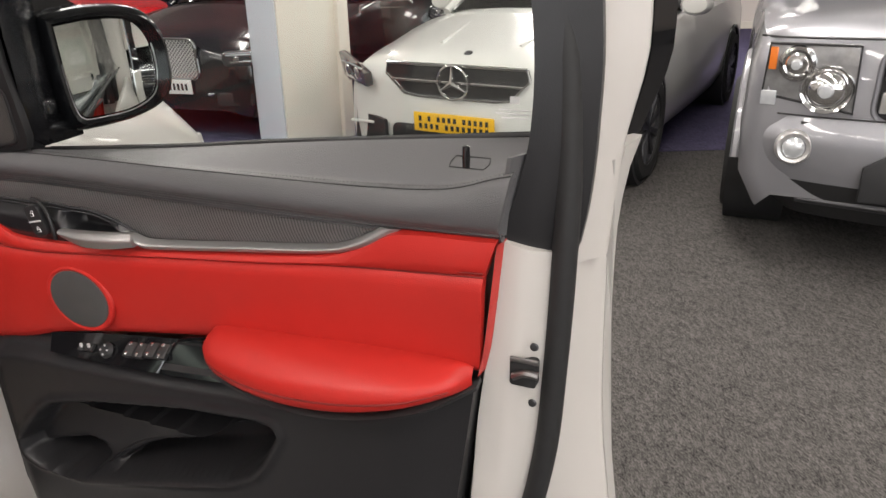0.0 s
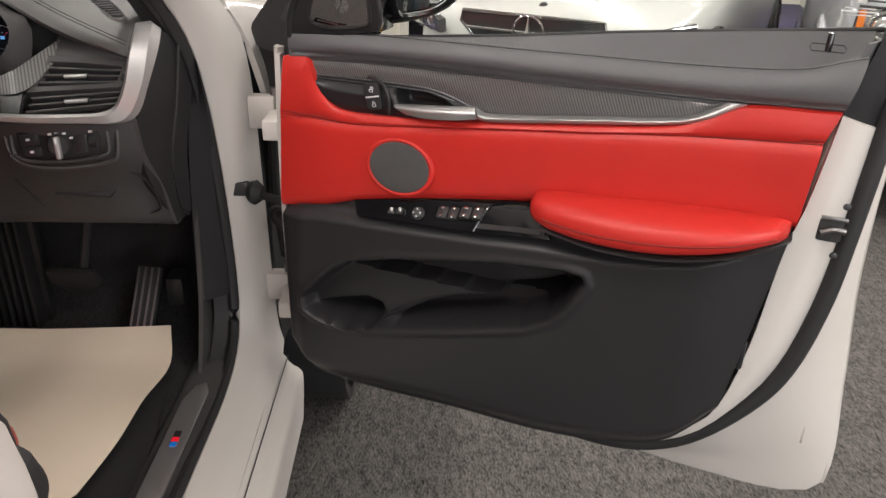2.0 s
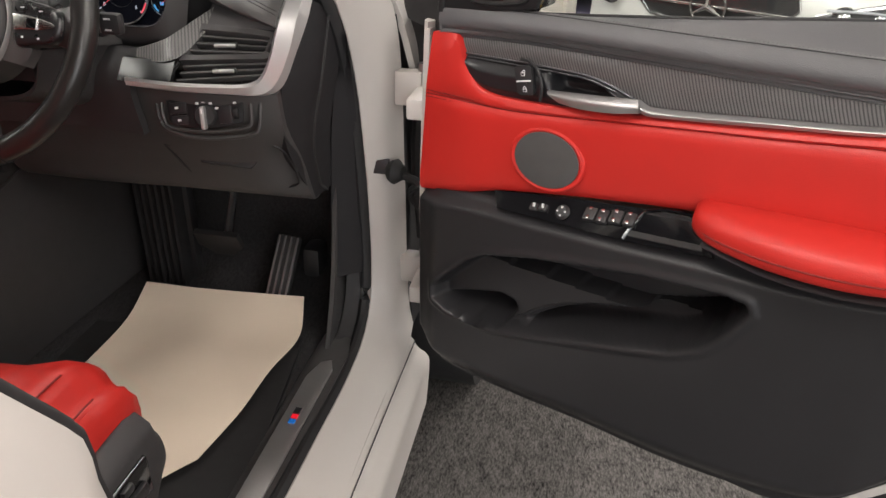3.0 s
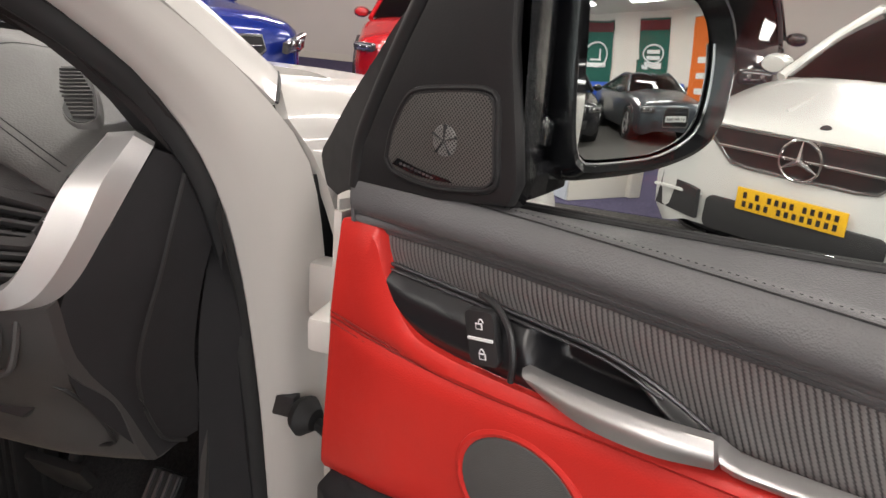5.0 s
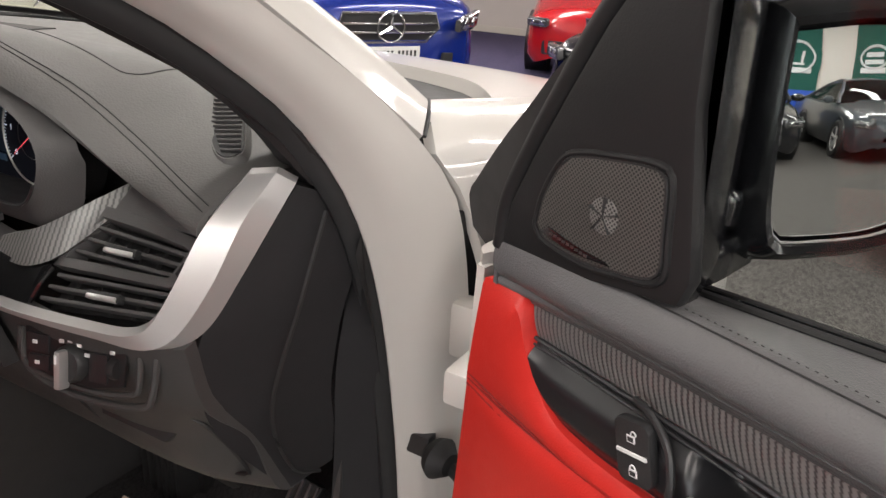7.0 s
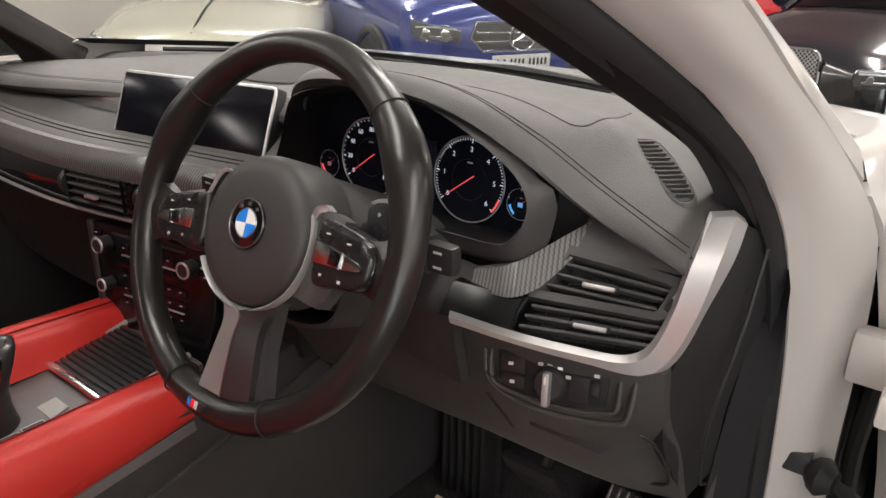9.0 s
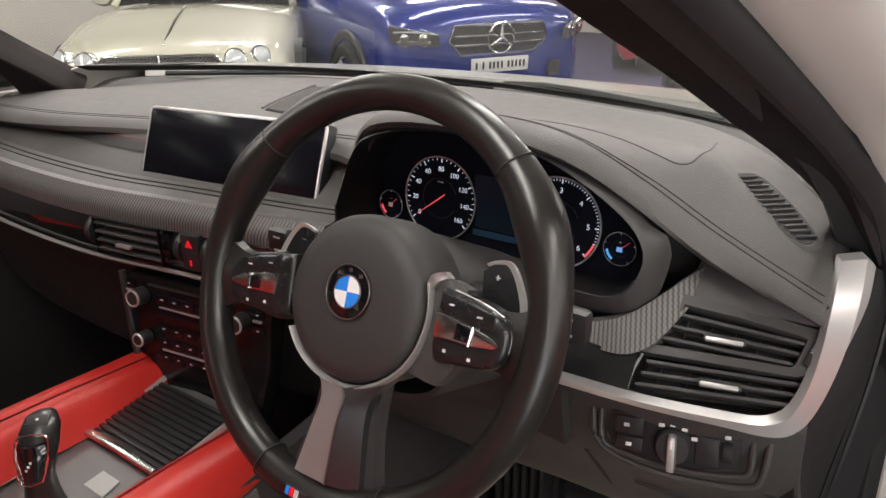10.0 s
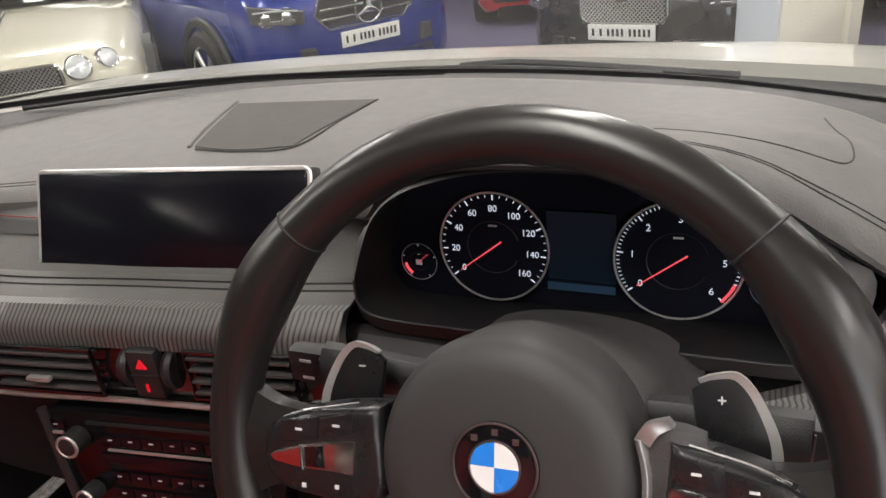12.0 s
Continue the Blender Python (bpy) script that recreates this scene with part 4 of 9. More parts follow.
alfa = show_car("sports_saloon", "bright red sports saloon with a shield-shaped grille", "car", pose(-1.72, 8.15, 0, 0, 0, 197), PAINTS["scarlet"], SALOON, SALOON_CABIN, ((-0.82, 0.80, 0.335, 0.235, 5), 2.82), DARK_METAL)
grille(alfa, 0, -0.008, 0.54, 0.34, 0.36, 0, STEEL, CHROME, tilt=-8, mesh=0.03, shape=[(-0.17, 0.18), (0.17, 0.18), (0.12, 0.0), (0.03, -0.18), (-0.03, -0.18), (-0.12, 0.0)])
for s in (-1, 1):
    lamp(alfa, s * 0.70, -0.040, 0.645, 0.32, 0.10, -s * 36, 2, None, -8)
    part("air_intake", prism(rounded(0.36, 0.16, 0.03), 0.03, None, 0.005), BLACK_PLASTIC, alfa, "", pose(s * 0.47, -0.015, 0.36, 0, 0, -s * 8))

# dark cars: behind the white saloon, and those that the door mirror shows
dark = show_car("dark_crossover", "dark grey crossover parked behind the white saloon", "car", pose(1.15, 7.2, 0, 0, 0, 172), PAINTS["black"], SUV, SUV_CABIN, ((-0.83, 0.865, 0.355, 0.24, 5), 2.87), SILVER)
grille(dark, 0, -0.05, 0.80, 0.8, 0.22, 2, CHROME)
tt = show_car("coupe_car", "dark grey coupe with a deep single-frame grille", "car", pose(9.2, -0.60, 0, 0, 0, 56), PAINTS["graphite"], SALOON, (-1.05, -1.8, -2.6, -3.9, 0.92, 1.34, 0.80, 0.56), ((-0.82, 0.80, 0.33, 0.245, 5), 2.47), SILVER)
grille(tt, 0, -0.008, 0.50, 0.62, 0.36, 3, DARK_METAL, CHROME, tilt=-6)
plate(tt, 0, 0.03, 0.47, WHITE_PLATE, two=False)
hatch = show_car("hatchback", "glossy black hatchback with bright headlights", "car", pose(7.6, -2.70, 0, 0, 0, 60), PAINTS["black"], SALOON, (-1.05, -1.75, -3.2, -3.9, 0.94, 1.44, 0.80, 0.60), ((-0.82, 0.80, 0.33, 0.235, 5), 2.6), SILVER)
grille(hatch, 0, -0.012, 0.61, 0.8, 0.18, 2, CHROME, tilt=-6)
for c in (tt, hatch, dark):
    zz = 0.82 if c is dark else 0.68
    for s in (-1, 1):
        lamp(c, s * 0.70, -0.040, zz - 0.03, 0.34, 0.13, -s * 36, 2, None, -8)
        part("air_intake", prism(rounded(0.30, 0.14, 0.03), 0.03, None, 0.005), BLACK_PLASTIC, c, "", pose(s * 0.58, -0.03, 0.38, 0, 0, -s * 18))

# ---- the white car whose door stands open: body ----
suv = thing("suv_car", "white coupe-shaped SUV with its red-trimmed driver door open", "car", pose(0, 0, 0))


def mirror_x(curves):
    return [[(-x, y, z) for x, y, z in c] for c in curves]


part("bonnet", skin([
    [(-0.775, 0.60, 1.124), (-0.60, 0.80, 1.114), (0, 1.00, 1.098), (0.60, 0.80, 1.114), (0.775, 0.60, 1.124)],
    [(-0.783, 0.95, 1.092), (-0.5, 1.10, 1.086), (0, 1.18, 1.080), (0.5, 1.10, 1.086), (0.783, 0.95, 1.092)],
    [(-0.780, 1.34, 1.016), (-0.5, 1.42, 1.026), (0, 1.46, 1.028), (0.5, 1.42, 1.026), (0.780, 1.34, 1.016)],
    [(-0.72, 1.64, 0.91), (-0.4, 1.72, 0.945), (0, 1.75, 0.955), (0.4, 1.72, 0.945), (0.72, 1.64, 0.91)],
    [(-0.58, 1.74, 0.82), (-0.3, 1.80, 0.845), (0, 1.82, 0.85), (0.3, 1.80, 0.845), (0.58, 1.74, 0.82)]], 30, 6, (0, -0.004, -0.02)), WHITE_PAINT, suv)
WING = [[(0.772, 0.452, 1.147), (0.784, 0.90, 1.096), (0.784, 1.34, 1.012), (0.724, 1.63, 0.905)],
        [(0.790, 0.425, 1.138), (0.824, 0.88, 1.086), (0.824, 1.33, 1.000), (0.755, 1.64, 0.895)],
        [(0.802, 0.403, 1.122), (0.862, 0.87, 1.062), (0.855, 1.33, 0.975), (0.775, 1.65, 0.875)],
        [(0.826, 0.437, 1.062), (0.912, 0.86, 1.005), (0.900, 1.32, 0.925), (0.810, 1.66, 0.845)],
        [(0.850, 0.470, 0.95), (0.955, 0.86, 0.90), (0.955, 1.32, 0.84), (0.85, 1.69, 0.77)],
        [(0.895, 0.60, 0.60), (0.96, 0.80, 0.60), (0.965, 1.35, 0.60), (0.86, 1.71, 0.60)],
        [(0.90, 0.60, 0.28), (0.95, 0.75, 0.28), (0.95, 1.40, 0.28), (0.86, 1.71, 0.28)]]
part("wing", skin(WING, 20, 4, (-0.012, 0, 0)), WHITE_PAINT, suv)
part("wing", skin(mirror_x(WING), 20, 4, (0.012, 0, 0)), WHITE_PAINT, suv)
for s in (-1, 1):
    part("bonnet_gap", tube([(s * 0.772, 0.56, 1.127), (s * 0.784, 0.92, 1.0945), (s * 0.783, 1.34, 1.0145), (s * 0.724, 1.63, 0.907)], 0.0022, 6, 24), RUBBER, suv, "dark shut line of the bonnet")
part("front_bumper", skin([
    [(-0.86, 1.66, 0.80), (-0.5, 1.78, 0.86), (0, 1.82, 0.87), (0.5, 1.78, 0.86), (0.86, 1.66, 0.80)],
    [(-0.90, 1.66, 0.55), (-0.5, 1.84, 0.55), (0, 1.88, 0.55), (0.5, 1.84, 0.55), (0.90, 1.66, 0.55)],
    [(-0.88, 1.62, 0.25), (-0.5, 1.78, 0.22), (0, 1.82, 0.22), (0.5, 1.78, 0.22), (0.88, 1.62, 0.25)]], 20, 4, (0, -0.03, 0)), WHITE_PAINT, suv)
for s in (-1, 1):
    grille(suv, s * 0.16, 1.795, 0.74, 0.27, 0.19, 0, PIANO, CHROME, -4)
    lamp(suv, s * 0.66, 1.70, 0.76, 0.34, 0.12, -s * 24, 2, None, -8)
# left flank, tail and roof close the car
SIDE = [[(-0.80, 0.44, 1.11), (-0.84, -0.5, 1.12), (-0.84, -1.6, 1.17), (-0.78, -2.9, 1.20)],
        [(-0.92, 0.5, 0.85), (-0.95, -0.5, 0.88), (-0.97, -1.7, 0.92), (-0.86, -2.95, 0.95)],
        [(-0.93, 0.55, 0.30), (-0.94, -0.5, 0.30), (-0.95, -1.7, 0.30), (-0.86, -2.95, 0.40)]]
part("flank", skin(SIDE, 24, 5, (0.03, 0, 0)), WHITE_PAINT, suv)
REAR_R = [[(0.835, -0.62, 1.12), (0.84, -1.4, 1.155), (0.78, -2.9, 1.20)],
          [(0.915, -0.60, 0.85), (0.965, -1.5, 0.90), (0.86, -2.95, 0.95)],
          [(0.905, -0.58, 0.30), (0.95, -1.5, 0.30), (0.86, -2.95, 0.40)]]
part("rear_door_skin", skin(REAR_R, 24, 5, (-0.03, 0, 0)), WHITE_PAINT, suv, "white rear flank and closed rear door")
part("tailgate", skin([[(-0.78, -2.9, 1.2), (0, -3.0, 1.24), (0.78, -2.9, 1.2)], [(-0.86, -2.95, 0.9), (0, -3.10, 0.92), (0.86, -2.95, 0.9)], [(-0.86, -2.95, 0.38), (0, -3.08, 0.36), (0.86, -2.95, 0.38)]], 12, 5, (0, 0.03, 0)), WHITE_PAINT, suv)
part("roof", skin([[(-0.56, -0.46, 1.62), (0, -0.36, 1.645), (0.56, -0.46, 1.62)], [(-0.60, -1.2, 1.65), (0, -1.2, 1.69), (0.60, -1.2, 1.65)], [(-0.56, -2.1, 1.50), (0, -2.1, 1.55), (0.56, -2.1, 1.50)], [(-0.66, -2.85, 1.22), (0, -2.9, 1.25), (0.66, -2.85, 1.22)]], 14, 6, (0, 0, -0.04)), WHITE_PAINT, suv)
part("headlining", skin([[(-0.54, -0.46, 1.575), (0, -0.36, 1.605), (0.54, -0.46, 1.575)], [(-0.58, -1.2, 1.605), (0, -1.2, 1.65), (0.58, -1.2, 1.605)], [(-0.54, -2.0, 1.47), (0, -2.0, 1.50), (0.54, -2.0, 1.47)]], 10, 5, (0, 0, 0.02)), PILLAR_CLOTH, suv)
part("side_glass", skin([[(-0.79, 0.36, 1.12), (-0.83, -0.5, 1.13), (-0.78, -2.3, 1.19)], [(-0.60, -0.40, 1.52), (-0.62, -1.2, 1.57), (-0.58, -2.1, 1.48)]], 16, 4, (0.005, 0, 0)), CAR_GLASS, suv)
part("side_glass", skin([[(0.825, -0.66, 1.13), (0.82, -1.4, 1.16), (0.78, -2.3, 1.19)], [(0.62, -0.75, 1.55), (0.62, -1.3, 1.565), (0.58, -2.1, 1.48)]], 16, 4, (-0.005, 0, 0)), CAR_GLASS, suv)
screen = part("windscreen", skin([
    [(-0.745, 0.45, 1.135), (-0.4, 0.66, 1.132), (0, 0.73, 1.130), (0.4, 0.66, 1.132), (0.745, 0.45, 1.135)],
    [(-0.65, 0.03, 1.345), (-0.35, 0.15, 1.38), (0, 0.19, 1.39), (0.35, 0.15, 1.38), (0.65, 0.03, 1.345)],
    [(-0.54, -0.44, 1.58), (-0.3, -0.37, 1.61), (0, -0.35, 1.62), (0.3, -0.37, 1.61), (0.54, -0.44, 1.58)]], 20, 6, (0, 0.004, 0.004)), GLASS, suv, "clear windscreen")
screen.visible_shadow = False
part("screen_edge", skin([
    [(-0.745, 0.447, 1.137), (-0.4, 0.655, 1.135), (0, 0.725, 1.133), (0.4, 0.655, 1.135), (0.745, 0.447, 1.137)],
    [(-0.738, 0.415, 1.150), (-0.395, 0.622, 1.149), (0, 0.692, 1.147), (0.395, 0.622, 1.149), (0.738, 0.415, 1.150)]], 30, 2, (0, 0.001, 0.001)), RUBBER, suv, "black printed edge of the windscreen")
part("pillar_side_trim", skin([[(0.742, 0.395, 1.05), (0.728, 0.365, 0.90), (0.716, 0.372, 0.755), (0.712, 0.36, 0.56)], [(0.764, 0.345, 1.02), (0.762, 0.385, 0.90), (0.760, 0.412, 0.75), (0.758, 0.42, 0.55)]], 14, 3, (-0.004, 0.008, 0)), END_PANEL, suv, "black trim between dashboard end and door seal")
part("cowl", skin([[(-0.80, 0.62, 1.100), (-0.60, 0.83, 1.092), (0, 1.04, 1.074), (0.60, 0.83, 1.092), (0.80, 0.62, 1.100)], [(-0.76, 0.50, 1.112), (-0.48, 0.70, 1.100), (0, 0.84, 1.088), (0.48, 0.70, 1.100), (0.76, 0.50, 1.112)], [(-0.72, 0.42, 1.10), (-0.4, 0.60, 1.09), (0, 0.67, 1.085), (0.4, 0.60, 1.09), (0.72, 0.42, 1.10)]], 20, 3, (0, 0, -0.03)), RUBBER, suv, "black scuttle panel under the windscreen")
for (ax_, ay, bx, by) in ((-0.28, 0.80, 0.36, 0.77), (-0.70, 0.60, -0.10, 0.83)):
    w = part("wiper", tube([(ax_, ay, 1.115), ((ax_ + bx) / 2, (ay + by) / 2 + 0.035, 1.119), (bx, by, 1.115)], 0.0055, 6, 12), RUBBER, suv, "black wiper blade")
    part("wiper_arm", tube([(bx + 0.1, by + 0.02, 1.108), ((ax_ + bx) / 2 + 0.1, (ay + by) / 2 + 0.045, 1.124), ((ax_ + bx) / 2, (ay + by) / 2 + 0.037, 1.122)], 0.006, 6, 10), BLACK_PLASTIC, w)
for s in (-1, 1):
    for y in (0.99, -1.94):
        part("wheel_arch", lathe([(0.0, -0.2), (0.42, -0.2), (0.42, 0.10), (0.39, 0.10), (0.39, -0.12), (0, -0.12)], 36), BLACK_PLASTIC, suv, "", pose(s * 0.865, y, 0.385, 0, s * 90))
        wheel_mesh(0.37, 0.27, 5, suv, pose(s * 0.855, y, 0.37, 0, s * 90), RIM_GREY)

# right door opening: pillar ring, sill, seals
IN = [(0.49, -0.58, 1.61), (0.567, -0.30, 1.478), (0.627, -0.08, 1.371), (0.677, 0.142, 1.263), (0.695, 0.214, 1.223), (0.717, 0.267, 1.181), (0.730, 0.310, 1.140), (0.746, 0.345, 1.084), (0.756, 0.367, 1.030), (0.763, 0.385, 0.960), (0.768, 0.398, 0.880), (0.773, 0.416, 0.72), (0.774, 0.424, 0.527), (0.776, 0.376, 0.452), (0.78, 0.257, 0.428), (0.78, 0.03, 0.432), (0.78, -0.30, 0.44)]
OUT = [(0.548, -0.50, 1.648), (0.632, -0.20, 1.505), (0.688, 0.02, 1.385), (0.730, 0.195, 1.280), (0.746, 0.262, 1.235), (0.786, 0.372, 1.149), (0.822, 0.434, 1.05), (0.830, 0.470, 0.76), (0.835, 0.476, 0.54), (0.85, 0.47, 0.405), (0.85, 0.30, 0.376), (0.85, 0.03, 0.374), (0.85, -0.30, 0.378)]
MID = [tuple((a + b) / 2 + Vector((0.006, -0.012, 0.003))) for a, b in zip(cr(IN, 24), cr(OUT, 24))]
part("door_frame", skin([IN, MID, OUT], 70, 4, (-0.03, 0.02, -0.01)), WHITE_DOOR, suv, "white painted windscreen pillar and door aperture")
EDGE = [(0.634, -0.20, 1.508), (0.690, 0.02, 1.388), (0.732, 0.195, 1.283), (0.748, 0.262, 1.238), (0.772, 0.338, 1.180), (0.799, 0.396, 1.128)]
part("pillar_skin", skin([EDGE, [(0.620, -0.155, 1.512), (0.674, 0.070, 1.394), (0.716, 0.245, 1.288), (0.738, 0.320, 1.240), (0.764, 0.392, 1.186), (0.785, 0.425, 1.152)], [(0.600, -0.13, 1.492), (0.655, 0.10, 1.376), (0.695, 0.275, 1.268), (0.718, 0.352, 1.220), (0.744, 0.415, 1.178), (0.768, 0.444, 1.152)]], 24, 4, (-0.012, 0.004, -0.012)), WHITE_PAINT, suv, "white outer pillar skin beside the windscreen")
part("pillar_seam", tube([(0.7995, 0.3985, 1.1265), (0.789, 0.421, 1.141), (0.771, 0.449, 1.149)], 0.0020, 6, 12), RUBBER, suv, "dark shut line between pillar and wing")
# dark sheet added to close the gap behind the hinge pillar
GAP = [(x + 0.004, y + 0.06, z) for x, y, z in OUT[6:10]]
part("hinge_gap_sheet", skin([OUT[6:10], GAP, [(x + 0.03, y + 0.06, z) for x, y, z in GAP]], 24, 3, (-0.02, 0.01, 0)), RUBBER, suv, "dark sheet closing the gap behind the hinge pillar")
part("door_seal", tube([(x - 0.013, y + 0.004 + 0.008 * (z > 1.1), z - 0.004 - 0.009 * (z > 1.1)) for x, y, z in IN], 0.0115, 10, 90, flat=1.25), RUBBER, suv, "black rubber door seal")
part("inner_seal_lip", skin([[(x - 0.024, y + 0.004, z - 0.004) for x, y, z in IN], [(x - 0.055, y + 0.002, z - 0.012 + (0.01 if y < 0.38 and z < 0.6 else 0)) for x, y, z in IN]], 70, 2, (-0.004, 0.01, 0)), SOFT_BLACK, suv)
ys = (0.46, 0.25, 0.0, -0.3, -0.75)
part("sill", skin([[(0.845, y, 0.380) for y in ys], [(0.857, y, 0.366) for y in ys], [(0.861, y, 0.353) for y in ys], [(0.878, y, 0.343) for y in ys], [(0.889, y, 0.326) for y in ys], [(0.884, y, 0.20) for y in ys]], 12, 3, (-0.02, 0, -0.01)), WHITE_DOOR, suv, "white outer sill")
# thin dark line draws the soft shade of the sill groove
part("sill_groove_shade", tube([(0.858, 0.46, 0.372), (0.856, 0.2, 0.372), (0.855, -0.3, 0.374)], 0.0011, 6, 8), DARK_METAL, suv)
part("sill_trim", skin([[(0.765, y, 0.440) for y in (0.33, 0.1, -0.3, -0.6)], [(0.735, y, 0.436) for y in (0.35, 0.1, -0.3, -0.6)], [(0.695, y, 0.43) for y in (0.36, 0.1, -0.3, -0.6)], [(0.675, y, 0.395) for y in (0.36, 0.1, -0.3, -0.6)]], 14, 3, (0, 0, -0.03)), CABIN_GREY, suv, "black inner sill trim")
part("sill_plate", prism([(-0.016, 0.0), (0.020, 0.0), (0.022, 0.56), (0.012, 0.585), (-0.006, 0.575), (-0.018, 0.53)], -0.006, pose(0.730, -0.33, 0.4405, -90, 0, 0), 0.001), SATIN_ALU, suv, "brushed metal sill plate")
for k, (mt, dz) in enumerate(((BADGE_BLUE, 0.0), (ICON_RED, 0.012), (DARK_METAL, 0.026))):
    part("sill_mark", box(0.733, 0.078 + dz, 0.4475, 0.011, 0.009 if k < 2 else 0.014, 0.003, 0.0), mt, suv, "small coloured sill mark", smooth=False)
PIL0 = [(0.46, -0.60, 1.60), (0.550, -0.30, 1.468), (0.608, -0.08, 1.362), (0.658, 0.142, 1.256), (0.690, 0.262, 1.168), (0.722, 0.335, 1.08)]
PIL2 = [(0.410, -0.56, 1.615), (0.482, -0.25, 1.472), (0.524, -0.042, 1.354), (0.592, 0.148, 1.251), (0.654, 0.300, 1.160), (0.674, 0.41, 1.092)]
PIL1 = [tuple((Vector(a) + Vector(b)) / 2 + Vector((0.002, -0.003, 0.002))) for a, b in zip(PIL0, PIL2)]
PIL3 = [(x + 0.045, y + 0.05, z + 0.022) for x, y, z in PIL2]
PIL = [PIL0, PIL1, PIL2, PIL3]
part("pillar_trim", skin(PIL, 30, 5, (0.02, 0.01, 0.01)), PILLAR_CLOTH, suv, "charcoal cloth windscreen pillar trim")
part("pillar_trim", skin([[(x - 0.06, y, z) for x, y, z in q] for q in mirror_x(PIL)], 30, 5, (-0.02, 0.01, 0.01)), PILLAR_CLOTH, suv, "charcoal cloth windscreen pillar trim")
BP = [(0.56, -0.75, 1.60), (0.74, -0.66, 1.25), (0.835, -0.585, 1.10), (0.850, -0.553, 1.05), (0.855, -0.522, 1.00), (0.856, -0.493, 0.953), (0.857, -0.489, 0.940), (0.857, -0.487, 0.90), (0.856, -0.462, 0.811), (0.850, -0.44, 0.70), (0.845, -0.41, 0.52), (0.825, -0.36, 0.42)]
BO = [(0.60, -0.80, 1.62), (0.79, -0.72, 1.26), (0.885, -0.68, 1.10), (0.90, -0.655, 1.05), (0.91, -0.64, 1.00), (0.915, -0.63, 0.953), (0.918, -0.628, 0.940), (0.92, -0.625, 0.90), (0.92, -0.62, 0.811), (0.915, -0.60, 0.70), (0.90, -0.55, 0.52), (0.86, -0.46, 0.37)]
part("centre_pillar", skin([BP, [tuple((Vector(a) + Vector(b)) / 2 + Vector((0.010, 0.015, 0))) for a, b in zip(BP, BO)], BO, [(x + 0.012, y - 0.06, z) for x, y, z in BO]], 70, 4, (-0.03, -0.02, 0)), WHITE_DOOR, suv, "white painted centre pillar")
part("centre_seal", tube([(x - 0.008, y + 0.001, z) for x, y, z in BP], 0.0075, 10, 80), RUBBER, suv, "black rubber seal on the centre pillar")

LD = [[(-0.745, 0.40, 1.08), (-0.76, -0.3, 1.10), (-0.76, -1.0, 1.12)], [(-0.72, 0.40, 1.04), (-0.715, -0.3, 1.05), (-0.72, -1.0, 1.06)], [(-0.735, 0.42, 0.86), (-0.73, -0.3, 0.89), (-0.73, -1.0, 0.90)]]
part("far_door_top", skin(LD, 14, 4, (-0.03, 0, 0)), GREY_TRIM, suv, "dark upper trim of the closed passenger door")
part("far_door_panel", skin([[(-0.731, -0.05, 0.882), (-0.73, -0.5, 0.893), (-0.73, -1.0, 0.90)], [(-0.731, -0.05, 0.826), (-0.73, -0.5, 0.848), (-0.73, -1.0, 0.86)]], 14, 3, (-0.03, 0, 0)), RED, suv, "red leather band of the passenger door")
part("far_door_lower", skin([[(-0.737, 0.42, 0.86), (-0.735, -0.3, 0.888), (-0.735, -1.0, 0.898)], [(-0.735, 0.45, 0.43), (-0.73, -0.3, 0.43), (-0.73, -1.0, 0.43)]], 14, 3, (-0.03, 0, 0)), RUBBER, suv, "black lower trim of the passenger door")

# cabin floor, footwell and pedals
part("cabin_floor", skin([[(-0.70, -1.6, 0.42), (0, -1.6, 0.42), (0.71, -1.6, 0.42)], [(-0.70, 0.30, 0.42), (0, 0.30, 0.42), (0.71, 0.30, 0.42)], [(-0.70, 0.58, 0.48), (0, 0.58, 0.48), (0.71, 0.58, 0.48)], [(-0.70, 0.70, 0.85), (0, 0.70, 0.85), (0.71, 0.70, 0.85)]], 6, 5, (0, 0.02, -0.03)), FOOT_CARPET, suv, "black carpeted footwell")
part("kick_panel", skin([[(0.712, 0.30, 0.43), (0.715, 0.34, 0.55), (0.716, 0.37, 0.70), (0.712, 0.385, 0.80)], [(0.705, 0.44, 0.43), (0.70, 0.46, 0.55), (0.70, 0.46, 0.70), (0.70, 0.45, 0.80)], [(0.68, 0.60, 0.43), (0.68, 0.62, 0.55), (0.68, 0.62, 0.70), (0.68, 0.62, 0.85)]], 12, 5, (0.008, 0, 0)), LOWER_GREY, suv, "black kick panel")
part("bonnet_release", box(0.690, 0.49, 0.545, 0.014, 0.05, 0.085, 0.006), BLACK_PLASTIC, suv)
for k in range(6):
    part("footrest_rib", box(0.258 + k * 0.016, 0.47, 0.57, 0.008, 0.05, 0.26, 0.003, None), RUBBER, suv, "ribbed footrest")
part("footrest", box(0.298, 0.50, 0.57, 0.11, 0.03, 0.30, 0.008), BLACK_PLASTIC, suv)
brake = part("brake_pedal", prism([(-0.048, 0.03), (0.048, 0.03), (0.05, -0.01), (0.02, -0.042), (-0.02, -0.042), (-0.05, -0.01)], 0.014, None, 0.004), RUBBER, suv, "rubber brake pedal", pose(0.442, 0.430, 0.566, 28))
part("pedal_arm", tube([(0.02, 0.02, 0.02), (0.045, 0.09, 0.13), (0.05, 0.16, 0.26)], 0.009, 8, 8), DARK_METAL, brake)
